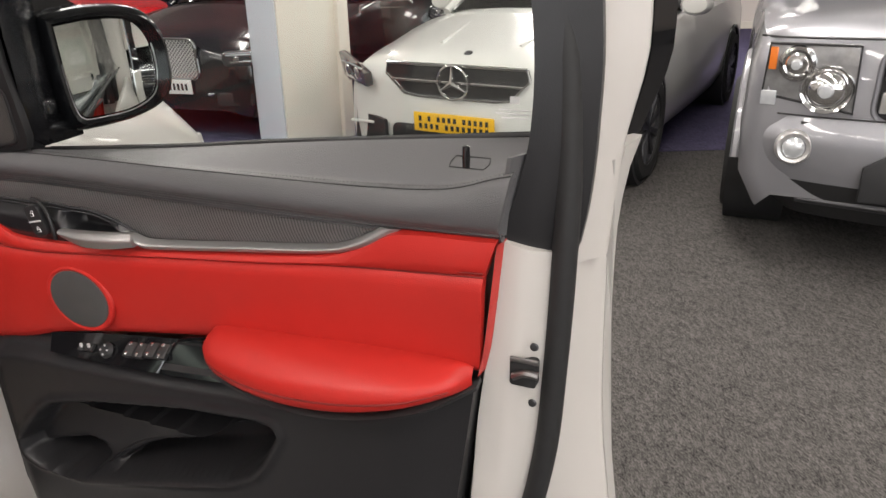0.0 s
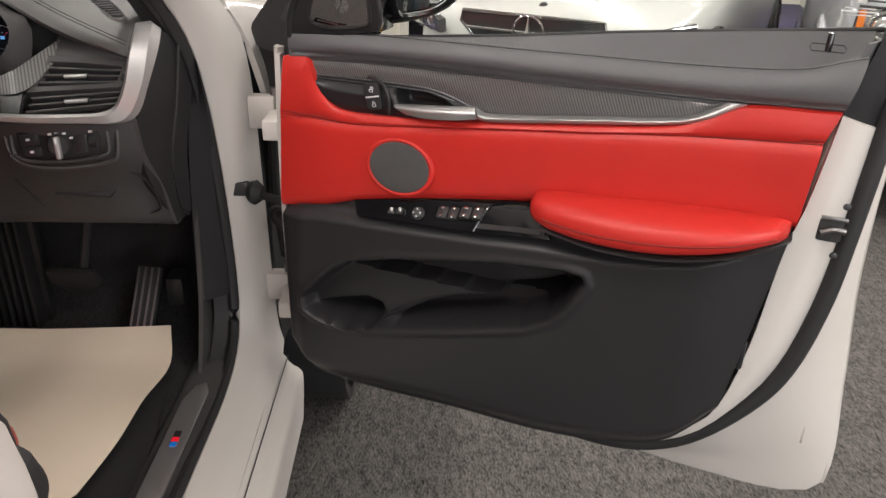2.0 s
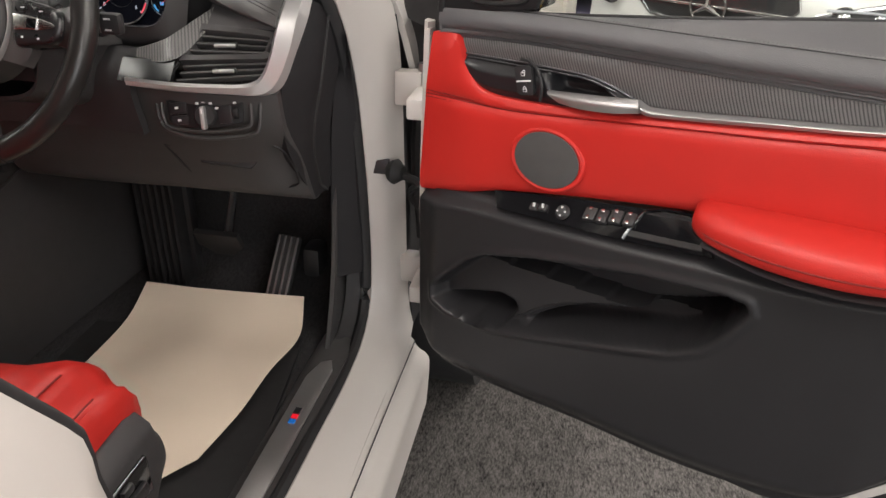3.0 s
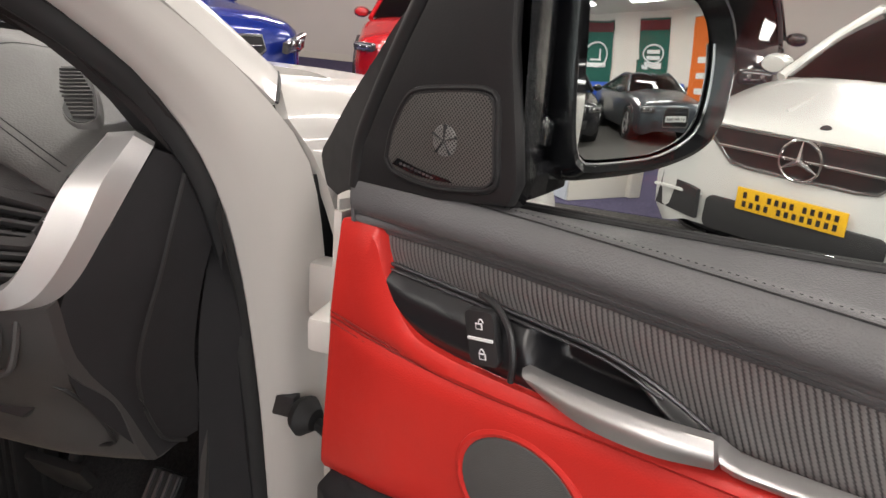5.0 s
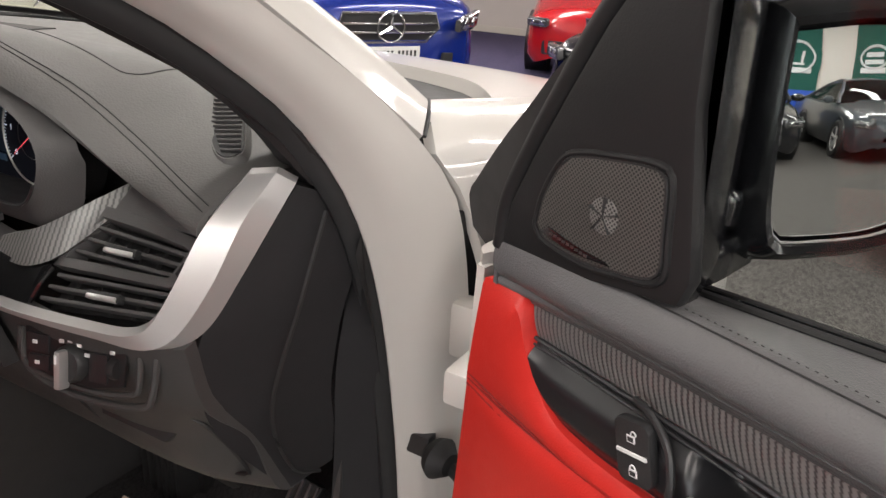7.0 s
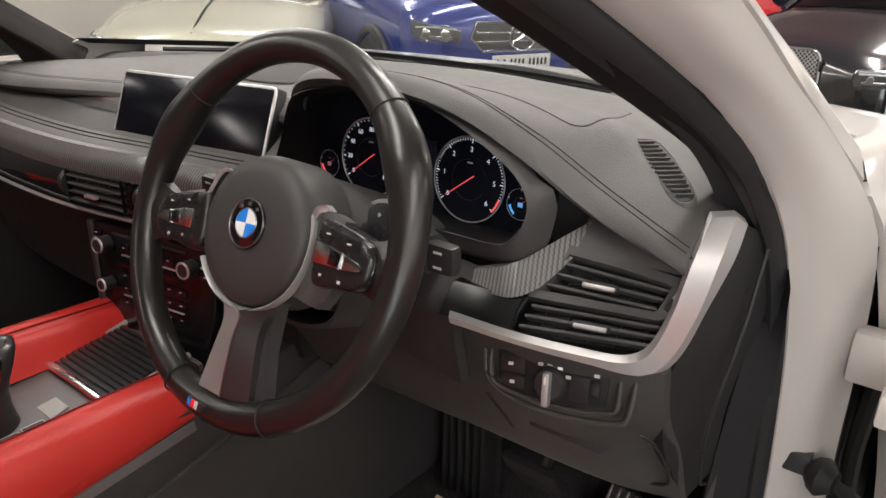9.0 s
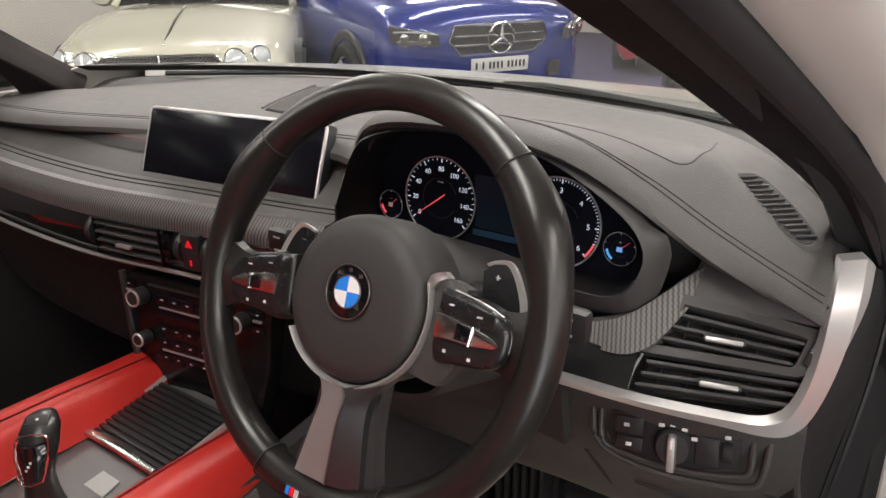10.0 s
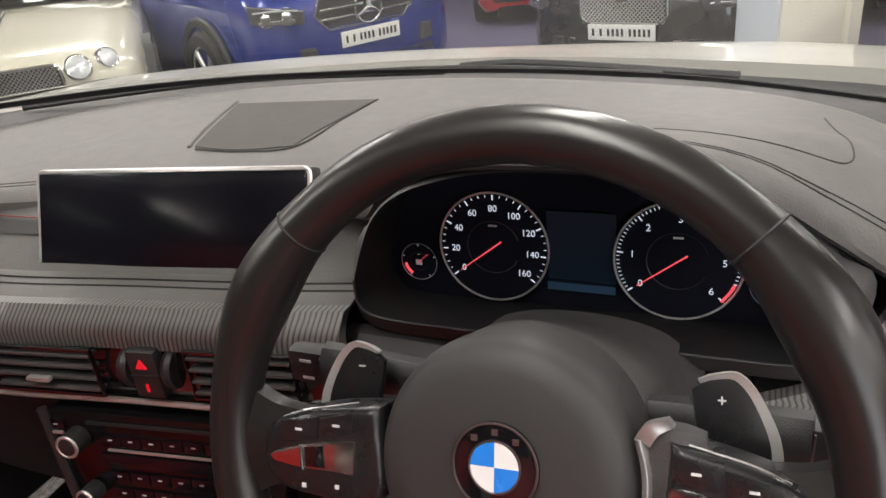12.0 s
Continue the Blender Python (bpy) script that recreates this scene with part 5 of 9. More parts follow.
acc = part("accelerator", box(0, 0, 0, 0.050, 0.016, 0.14, 0.005), BLACK_PLASTIC, suv, "black accelerator with metal ribs", pose(0.570, 0.455, 0.512, -36, 4))
for k in range(4):
    part("pedal_rib", box(-0.020 + k * 0.0135, -0.010, 0, 0.004, 0.006, 0.135, 0.0015), STEEL, acc)
part("pedal_block", box(0.625, 0.50, 0.52, 0.04, 0.06, 0.07, 0.015), BLACK_PLASTIC, suv)
part("tunnel_side", skin([[(0.14, -1.2, 0.42), (0.15, -0.3, 0.42), (0.17, 0.15, 0.42), (0.22, 0.52, 0.45)], [(0.15, -1.2, 0.60), (0.16, -0.3, 0.60), (0.175, 0.15, 0.62), (0.20, 0.52, 0.66)], [(0.14, -1.2, 0.76), (0.145, -0.3, 0.76), (0.16, 0.12, 0.79), (0.17, 0.50, 0.86)]], 14, 4, (-0.02, 0, 0)), SOFT_BLACK, suv, "dark console flank")
part("tunnel_panel_line", tube([(0.165, -0.25, 0.66), (0.185, 0.1, 0.74), (0.19, 0.30, 0.80)], 0.003, 6, 8), RUBBER, suv)
paper = part("paper_mat", skin([
    [(0.290, 0.385, 0.480), (0.40, 0.392, 0.476), (0.52, 0.398, 0.478), (0.634, 0.402, 0.482)],
    [(0.294, 0.30, 0.447), (0.40, 0.31, 0.450), (0.54, 0.31, 0.446), (0.657, 0.31, 0.451)],
    [(0.302, 0.17, 0.445), (0.42, 0.17, 0.452), (0.55, 0.18, 0.446), (0.642, 0.20, 0.447)],
    [(0.30, 0.02, 0.448), (0.42, 0.02, 0.445), (0.55, 0.04, 0.452), (0.638, 0.08, 0.447)],
    [(0.27, -0.20, 0.445), (0.42, -0.20, 0.445), (0.54, -0.14, 0.447), (0.622, -0.035, 0.447)]], 24, 6, (0, 0, -0.002)), PAPER)
tagged(paper, "cream paper protection mat on the driver's footwell carpet", "mat")
fm = part("rubber_floor_mat", prism([(0.22, -0.30), (0.66, -0.30), (0.695, -0.05), (0.695, 0.33), (0.66, 0.40), (0.24, 0.40)], 0.012, pose(0, 0, 0.428, 90) @ Matrix.Diagonal((1, -1, 1, 1)), 0.003), RUBBER)
tagged(fm, "black rubber floor mat under the paper mat", "mat")

# driver's seat
seat_rows = []
for y, zt, zb, wx in ((-0.150, 0.665, 0.60, 0.23), (-0.164, 0.715, 0.575, 0.245), (-0.215, 0.746, 0.56, 0.25), (-0.36, 0.738, 0.55, 0.25), (-0.60, 0.70, 0.55, 0.25), (-0.72, 0.70, 0.56, 0.24)):
    seat_rows.append([(0.39 + wx * a, y, zb + (zt - zb) * b - 0.018 * (1 - min(1.0, abs(a))) * (b > 0.9)) for a, b in ((-1, 0), (-1.03, 0.5), (-0.97, 0.9), (-0.85, 1.06), (-0.62, 1.06), (-0.5, 0.97), (0, 0.97), (0.5, 0.97), (0.72, 1.05), (0.84, 1.04), (0.88, 0.97), (0.91, 0.865), (0.94, 0.825), (0.98, 0.835), (1.02, 0.77), (1.03, 0.60), (1.00, 0))])
dense = [cr([r[j] for r in seat_rows], 24) for j in range(17)]
bm = rows_mesh([[dense[j][i] for j in range(17)] for i in range(25)])
seat = part("seat_cushion", bm, RED, suv, "red leather seat cushion", turn=60)
part("bolster_seam", tube([tuple(v + Vector((0.0006, 0, 0.001))) for v in dense[9][5:]], 0.0013, 5), RED_STITCH, seat)
part("bolster_seam", tube([tuple(v + Vector((0.0006, 0, 0.001))) for v in dense[12][4:]], 0.0013, 5), RED_STITCH, seat)
for yy in (-0.30,):
    part("seat_seam", tube([(0.39 + 0.25 * a, yy + 0.02 * abs(a), 0.746 + d) for a, d in ((-0.8, 0.008), (-0.55, -0.004), (0, -0.017), (0.55, -0.004), (0.8, 0.008), (0.97, -0.02), (1.02, -0.09))], 0.0016, 6, 24), RED_STITCH, seat)
part("seat_base", box(0.39, -0.42, 0.50, 0.50, 0.50, 0.13, 0.03), BLACK_PLASTIC, seat)
part("seat_side_trim", skin([[(0.646, -0.172, 0.635), (0.648, -0.186, 0.672), (0.650, -0.30, 0.672), (0.643, -0.7, 0.655)], [(0.662, -0.168, 0.628), (0.670, -0.188, 0.655), (0.674, -0.30, 0.655), (0.663, -0.7, 0.635)], [(0.670, -0.170, 0.59), (0.678, -0.20, 0.60), (0.680, -0.35, 0.60), (0.668, -0.7, 0.59)], [(0.658, -0.182, 0.55), (0.668, -0.22, 0.51), (0.670, -0.35, 0.49), (0.658, -0.7, 0.49)]], 18, 5, (-0.025, 0, 0)), SOFT_BLACK, seat, "black seat side trim")
sp2 = part("switch_panel", box(0.6785, -0.285, 0.615, 0.008, 0.13, 0.055, 0.003, None, 3), PIANO, seat, "recessed gloss panel with seat keys")
for yy, zz, sy, sz in ((-0.262, 0.608, 0.055, 0.018), (-0.318, 0.618, 0.020, 0.040), (-0.268, 0.632, 0.020, 0.012)):
    part("seat_switch", box(0.684, yy, zz, 0.010, sy, sz, 0.004), DOOR_BLACK, sp2)
part("seat_backrest", skin([[(0.17, -0.66, 0.62), (0.39, -0.69, 0.62), (0.61, -0.66, 0.62)], [(0.155, -0.70, 0.85), (0.39, -0.75, 0.85), (0.625, -0.70, 0.85)], [(0.17, -0.80, 1.15), (0.39, -0.85, 1.16), (0.61, -0.80, 1.15)], [(0.22, -0.87, 1.30), (0.39, -0.90, 1.33), (0.56, -0.87, 1.30)]], 12, 5, (0, -0.13, -0.01)), RED, seat, "red leather backrest")

# ---- the open driver's door, in its own frame: x along the door from its hinges, -y towards the cabin, z up ----
DOOR = pose(0.921, 0.311, 0, 0, 0, -25.2)


def dc(points, n=0.0):
    """Places on the door from (along, up) or (along, up, proud towards the cabin)."""
    return [(p[0], -(p[2] if len(p) > 2 else n), p[1]) for p in points]


# white inner shell: broad plate, rear flange and lower edge
TRIM_EDGE = [(-0.03, 1.06), (-0.035, 0.80), (-0.03, 0.62), (-0.015, 0.50), (0.06, 0.445), (0.25, 0.445), (0.45, 0.462), (0.60, 0.485), (0.69, 0.52), (0.745, 0.58), (0.772, 0.70), (0.785, 0.85), (0.797, 0.94), (0.808, 1.06)]
SEAL_LINE = [(-0.055, 1.06), (-0.06, 0.80), (-0.055, 0.60), (-0.040, 0.50), (0.04, 0.458), (0.25, 0.456), (0.45, 0.452), (0.60, 0.449), (0.695, 0.482), (0.768, 0.553), (0.825, 0.648), (0.853, 0.775), (0.862, 0.91), (0.866, 1.04)]
FLANGE = [(-0.075, 1.06), (-0.08, 0.80), (-0.075, 0.55), (-0.060, 0.45), (0.02, 0.412), (0.25, 0.405), (0.45, 0.398), (0.60, 0.380), (0.76, 0.374), (0.890, 0.382), (0.945, 0.42), (0.928, 0.625), (0.905, 0.80), (0.897, 1.02)]
door = part("driver_door", skin([dc(TRIM_EDGE, -0.012), dc([(x * 0.5 + a * 0.5, z * 0.5 + b * 0.5) for (x, z), (a, b) in zip(TRIM_EDGE, SEAL_LINE)], -0.02), dc(SEAL_LINE, -0.055), dc([(x * 0.45 + a * 0.55, z * 0.45 + b * 0.55) for (x, z), (a, b) in zip(SEAL_LINE, FLANGE)], -0.108), dc(FLANGE, -0.128)], 60, 4, (0, 0.02, 0)), WHITE_DOOR, suv, "open white driver's door with red and black trim", DOOR)
part("outer_skin", skin([dc([(-0.08, 1.01), (0.3, 1.05), (0.7, 1.10), (0.902, 1.13)], -0.096), dc([(-0.09, 0.80), (0.3, 0.80), (0.7, 0.82), (0.905, 0.84)], -0.158), dc([(-0.075, 0.45), (0.3, 0.405), (0.7, 0.385), (0.945, 0.41)], -0.140)], 18, 5, (0, 0.008, 0)), WHITE_PAINT, door, "white outer door skin")
part("rear_end_face", skin([dc([(0.945, 0.42), (0.928, 0.625), (0.906, 0.80), (0.897, 1.02), (0.900, 1.10), (0.908, 1.138)], -0.126), dc([(0.950, 0.42), (0.931, 0.625), (0.909, 0.80), (0.901, 1.02), (0.908, 1.10), (0.920, 1.146)], -0.150)], 20, 2, (-0.02, 0.006, 0)), WHITE_PAINT, door)
part("door_rubber", tube(dc(SEAL_LINE[3:] + [(0.866, 1.14), (0.857, 1.25), (0.83, 1.36)], -0.047), 0.0155, 10, 80, flat=0.9), RUBBER, door, "black rubber seal round the door edge")
# raised pressings in the lower rear corner
part("pressing", tube(dc([(0.78, 0.50), (0.82, 0.575), (0.862, 0.605), (0.885, 0.58), (0.893, 0.50)], -0.113), 0.006, 8, 20, flat=0.6), WHITE_DOOR, door)
for (a, b) in (((0.800, 0.46), (0.845, 0.52)), ((0.755, 0.44), (0.795, 0.49))):
    part("pressing", tube(dc([a, b], -0.115), 0.007, 8, 6, flat=0.6), WHITE_DOOR, door)
part("body_plug", lathe([(0, 0.006), (0.007, 0.005), (0.0085, 0.002), (0.013, 0.001), (0.014, -0.003)], 20), WHITE_DOOR, door, "round white body plug", Matrix.Translation((0.845, 0.112, 0.556)) @ pose(0, 0, 0, 90))
# latch
la = part("door_latch", prism(rounded(0.030, 0.032, 0.004), 0.014, None, 0.001), RUBBER, door, "black latch opening in the white shell", pose(0.834, 0.016, 0.906))
part("latch_plate", box(0.002, -0.002, 0.018, 0.032, 0.004, 0.005, 0.001), STEEL, la, "steel latch edge")
part("latch_claw", tube([(-0.010, -0.002, -0.004), (0.004, -0.004, 0.004), (0.018, -0.003, 0.003)], 0.0045, 8, 8), STEEL, la, "steel latch claw")
for zz in (-0.034, 0.036):
    part("latch_screw", lathe([(0, 0.003), (0.004, 0.002), (0.005, 0)], 12), DARK_METAL, la, "", pose(0.012, 0.0, zz, 90))

# black lower panel with its pocket
POCKET = [(0.021, 0.624), (0.023, 0.600), (0.050, 0.589), (0.145, 0.589), (0.23, 0.611), (0.319, 0.636), (0.436, 0.671), (0.480, 0.696), (0.504, 0.725), (0.530, 0.771), (0.524, 0.784), (0.498, 0.787), (0.39, 0.777), (0.212, 0.744), (0.124, 0.720), (0.09, 0.698), (0.053, 0.661)]
CUP = [(0.030, 0.603), (0.082, 0.622), (0.140, 0.640), (0.168, 0.634), (0.176, 0.618), (0.160, 0.590), (0.105, 0.578), (0.055, 0.585)]
BIN = [(0.186, 0.600), (0.210, 0.626), (0.255, 0.658), (0.300, 0.680), (0.36, 0.698), (0.44, 0.722), (0.51, 0.752), (0.500, 0.722), (0.478, 0.696), (0.436, 0.671), (0.319, 0.636), (0.23, 0.612)]


def inside(poly, x, z):
    """Signed distance to a closed outline, positive inside."""
    best, odd = 9.0, False
    for (ax_, az), (bx, bz) in zip(poly, poly[1:] + poly[:1]):
        dx, dz = bx - ax_, bz - az
        t = max(0.0, min(1.0, ((x - ax_) * dx + (z - az) * dz) / (dx * dx + dz * dz)))
        best = min(best, math.hypot(x - ax_ - t * dx, z - az - t * dz))
        if (az > z) != (bz > z) and x < ax_ + (z - az) / (bz - az) * dx:
            odd = not odd
    return best if odd else -best


def ease(a, b, v):
    t = max(0.0, min(1.0, (v - a) / (b - a)))
    return t * t * (3 - 2 * t)


P_TOP = cr([(x, z, 0) for x, z in [(-0.024, 0.790), (0.02, 0.797), (0.08, 0.806), (0.20, 0.812), (0.35, 0.822), (0.465, 0.832), (0.56, 0.836), (0.66, 0.850), (0.74, 0.880), (0.789, 0.906)]], 190)
P_BOT = cr([(x, z, 0) for x, z in [(-0.018, 0.480), (0.02, 0.450), (0.08, 0.443), (0.17, 0.444), (0.315, 0.452), (0.40, 0.453), (0.476, 0.456), (0.574, 0.470), (0.673, 0.502), (0.745, 0.575)]], 190)
rows = []
NV = 110
for j in range(NV + 1):
    v = j / NV
    row = []
    for a, b in zip(P_TOP, P_BOT):
        bow = 0.018 * math.sin(v * math.pi) * ease(0.0, 0.12, a.x) * (1 - ease(0.70, 0.80, a.x))
        x, z = a.x + (b.x - a.x) * v + bow * 0.6 * (1 if a.x > 0.6 else 0), a.y + (b.y - a.y) * v
        n = 0.006 + 0.024 * ease(0.0, 0.06, v) - 0.034 * ease(0.84, 1.0, v) ** 1.5
        n -= 0.022 * ease(0.68, 0.80, x) + 0.020 * (1 - ease(-0.03, 0.03, x))
        d = inside(POCKET, x, z)
        lip = 0.004 * math.exp(-((d + 0.006) / 0.006) ** 2)
        n += lip - 0.036 * ease(-0.001, 0.009, d) - 0.050 * ease(0.0, 0.030, d) * (z > 0.70) - 0.060 * max(ease(0.0, 0.010, inside(CUP, x, z)), ease(0.0, 0.012, inside(BIN, x, z)))
        row.append((x, -n, z))
    rows.append(row)
part("lower_panel", rows_mesh(rows, (0, 0.05, 0)), DOOR_BLACK, door, "black lower door panel with a deep pocket", turn=75)
part("pocket_divider", tube(dc([(0.158, 0.590, 0.000), (0.190, 0.618, -0.004), (0.235, 0.652, -0.006), (0.285, 0.678, -0.008), (0.34, 0.696, -0.010)]), 0.0022, 8, 24), DOOR_BLACK, door, "curved divider in the door pocket")
part("end_cap", box(0.764, 0.002, 0.700, 0.010, 0.02, 0.045, 0.004), DOOR_BLACK, door, "small black cap at the panel end")

# red leather panel in two fields with twin seams
RED_BOT = [(-0.032, 0.785), (0.05, 0.800), (0.13, 0.824), (0.27, 0.852), (0.425, 0.876), (0.60, 0.895), (0.792, 0.907)]
RED_SEAM = [(-0.022, 0.953), (0.045, 0.956), (0.102, 0.956), (0.156, 0.959), (0.26, 0.970), (0.43, 0.989), (0.508, 0.997), (0.616, 1.010), (0.797, 1.024)]
RED_TOP = [(-0.010, 1.050), (0.012, 1.0545), (0.030, 1.055), (0.042, 1.047), (0.052, 1.025), (0.067, 1.001), (0.088, 0.982), (0.115, 0.977), (0.157, 0.977), (0.25, 0.982), (0.345, 0.990), (0.52, 1.010), (0.62, 1.025), (0.66, 1.040), (0.70, 1.061), (0.81, 1.066)]
RED_MID = [(x * 0.5 + a * 0.5, z * 0.5 + b * 0.5) for (x, z), (a, b) in zip(cr([(p[0], p[1], 0) for p in RED_BOT], 12) and [(q.x, q.y) for q in cr([(p[0], p[1], 0) for p in RED_BOT], 11)], [(q.x, q.y) for q in cr([(p[0], p[1], 0) for p in RED_SEAM], 11)])]
def fade(points, n):
    """Proud by n, falling away towards the door's front edge."""
    return dc([(x, z, n * (0.05 + 0.95 * ease(-0.03, 0.05, x))) for x, z in points])


part("red_panel", skin([dc(RED_BOT, -0.004), fade([(x, z + 0.01) for x, z in RED_BOT], 0.004), fade(RED_MID, 0.010), fade([(x, z - 0.010) for x, z in RED_SEAM], 0.013), fade([(x, z + 0.002) for x, z in RED_SEAM], 0.007)], 50, 5, (0, 0.012, 0)), RED, door, "red leather door panel")
up = [cr(dc(RED_SEAM, 0.009), 140), cr(dc(RED_TOP, 0.0), 140)]
rows = []
for v, nn in ((0.0, 0.006), (0.12, 0.011), (0.35, 0.013), (0.7, 0.011), (0.93, 0.008), (1.0, -0.002)):
    rows.append([Vector((a.x + (b.x - a.x) * v, -nn * (0.15 + 0.85 * ease(-0.03, 0.05, a.x)) * (1 - 0.5 * ease(0.76, 0.81, a.x)), a.z + (b.z - a.z) * v)) for a, b in zip(*up)])
part("red_upper_panel", rows_mesh(rows, (0, 0.012, 0)), RED, door, "red leather upper field")
for dz, nn in ((-0.004, 0.0095), (0.001, 0.0085), (0.006, 0.0100)):
    part("seam", tube(fade([(x, z + dz) for x, z in RED_SEAM], nn), 0.0009, 5, 60), RED_STITCH, door)
part("panel_end", skin([dc([(0.81, 1.060), (0.797, 0.94), (0.790, 0.905)], 0.006), dc([(0.8125, 1.060), (0.800, 0.94), (0.793, 0.905)], -0.014)], 10, 3, (0, 0.008, 0)), RED, door)
# armrest pad
arm_rows = []
for u, zt, zb, n in ((0.430, 0.884, 0.876, 0.006), (0.438, 0.893, 0.867, 0.036), (0.470, 0.898, 0.860, 0.058), (0.55, 0.904, 0.858, 0.078), (0.64, 0.910, 0.864, 0.080), (0.72, 0.914, 0.880, 0.068), (0.770, 0.914, 0.895, 0.040), (0.785, 0.910, 0.898, 0.010)):
    arm_rows.append([(u, -0.0, zt + 0.006), (u, -n * 0.35, zt + 0.006), (u, -n * 0.75, zt), (u, -n * 0.97, zt - (zt - zb) * 0.25), (u, -n, (zt + zb) / 2 - 0.002), (u, -n * 0.95, zb + 0.004), (u, -n * 0.7, zb - 0.004), (u, 0.0, zb - 0.004)])
dn = [cr([r[j] for r in arm_rows], 40) for j in range(8)]
cols = [cr([dn[j][i] for j in range(8)], 20) for i in range(41)]
arm = part("armrest", rows_mesh([[cols[i][j] for i in range(41)] for j in range(21)]), RED, door, "padded red leather armrest", turn=60)
part("armrest_seam", tube([(u, -(n + 0.0008), zb + (zt - zb) * 0.36) for (u, zt, zb, n) in ((0.440, 0.893, 0.867, 0.0355), (0.470, 0.898, 0.860, 0.0575), (0.55, 0.904, 0.858, 0.0775), (0.64, 0.910, 0.864, 0.0795), (0.72, 0.914, 0.880, 0.0675), (0.770, 0.914, 0.895, 0.040))], 0.0013, 5, 40), RED_STITCH, arm)
part("armrest_base", skin([dc([(0.455, 0.855, 0.050), (0.55, 0.847, 0.066), (0.65, 0.854, 0.068), (0.74, 0.875, 0.050), (0.79, 0.895, 0.012)]), dc([(0.465, 0.842, 0.026), (0.56, 0.845, 0.030), (0.66, 0.845, 0.030), (0.74, 0.862, 0.028), (0.79, 0.888, 0.006)])], 20, 3, (0, 0.015, 0.004)), SOFT_BLACK, door)

# door speaker
spk = part("door_speaker", lathe([(0.0, 0.0045), (0.03, 0.004), (0.0445, 0.002), (0.046, 0.0)], 40), SPEAKER_CLOTH, door, "round grey woven speaker cover", Matrix.Translation((0.209, -0.0125, 0.899)) @ Matrix.Diagonal((1.17, 1, 0.93, 1)) @ pose(0, 0, 0, 90, 0, 0))
part("speaker_ring", tube([(0.0485 * math.cos(k * math.tau / 40), 0.0485 * math.sin(k * math.tau / 40), -0.002) for k in range(40)], 0.0042, 8, close=True), RED, spk, "padded red edge")

# switch panel and tray
part("switch_panel", skin([dc([(0.120, 0.824, 0.002), (0.22, 0.842, 0.002), (0.36, 0.862, 0.002), (0.445, 0.872, 0.002)]), dc([(0.135, 0.806, 0.022), (0.22, 0.812, 0.026), (0.345, 0.820, 0.028), (0.47, 0.833, 0.028)])], 20, 3, (0, 0.012, -0.006)), PIANO, door, "glossy black switch panel")
part("tray", skin([dc([(0.366, 0.858, 0.004), (0.436, 0.868, 0.004)]), dc([(0.362, 0.842, 0.006), (0.446, 0.852, 0.006)]), dc([(0.346, 0.826, 0.026), (0.455, 0.836, 0.026)])], 8, 3, (0, -0.0015, 0.002)), RUBBER, door, "open black grip tray")
part("tray_edge", tube(dc([(0.347, 0.823, 0.030), (0.367, 0.861, 0.005), (0.437, 0.871, 0.005), (0.462, 0.838, 0.026)]), 0.0022, 6, 16), PIANO, door)
for (u, zc, w, k2) in ((0.289, 0.8395, 0.019, 1), (0.308, 0.8415, 0.017, 1), (0.328, 0.8465, 0.019, 1), (0.348, 0.8485, 0.017, 1)):
    b = part("window_switch", box(0, 0, 0, w, 0.022, 0.008, 0.003), BLACK_PLASTIC, door, "window switch with a bright tip", pose(u, -0.014, zc - 0.003, 34, -7))
    for q in (-0.0075, 0.0075):
        part("switch_tip", box(-0.001, q, 0.0042, 0.0050, 0.0052, 0.0030, 0.0012), CHROME, b, "small bright switch mark")
for (u, zc) in ((0.199, 0.8265), (0.214, 0.829)):
    part("mirror_key", box(0, 0, 0, 0.013, 0.012, 0.006, 0.002), BLACK_PLASTIC, door, "small mirror key", pose(u, -0.017, zc - 0.003, 34, -7))
    part("key_mark", box(u + 0.001, -0.0200, zc + 0.002, 0.0036, 0.003, 0.0060, 0.0006), ICON, door, "pale mark", smooth=False)
jk = part("mirror_joystick", lathe([(0, 0.006), (0.008, 0.0055), (0.010, 0.003), (0.0115, 0.0)], 20), BLACK_PLASTIC, door, "round mirror joystick", pose(0.247, -0.018, 0.829, 56, -6))
for k in range(4):
    a = radians(90 * k)
    part("joystick_mark", box(0.0062 * math.cos(a), 0.0062 * math.sin(a), 0.0060, 0.0026, 0.0026, 0.0010, 0.0), ICON, jk, "pale arrow mark", smooth=False)

# carbon-look inlay, handle recess, handle and bright strip
CARB_TOP = [(0.030, 1.0530), (0.10, 1.057), (0.152, 1.0590), (0.254, 1.0605), (0.35, 1.0605), (0.441, 1.0600), (0.55, 1.0600), (0.677, 1.0605)]
CARB_LOW = [(0.042, 1.0275), (0.09, 1.0285), (0.13, 1.0290), (0.204, 1.0295), (0.254, 1.0280), (0.294, 1.0190), (0.342, 1.0010), (0.503, 1.0180), (0.611, 1.0310), (0.641, 1.0410), (0.675, 1.0595)]
part("twill_inlay", skin([dc(CARB_TOP, -0.008), dc([(q.x * 0.5 + p.x * 0.5, q.y * 0.5 + p.y * 0.5) for q, p in zip(cr([(*a, 0) for a in CARB_TOP], 16), cr([(*a, 0) for a in CARB_LOW], 16))], -0.0035), dc(CARB_LOW, -0.004)], 50, 6, (0, 0.006, 0)), CARBON, door, "dark ribbed carbon-look inlay")
part("inlay_line", tube(dc([(x, z - 0.0012) for x, z in CARB_LOW[:7]], -0.0020), 0.0016, 6, 40), DARK_METAL, door, "thin satin line under the inlay")
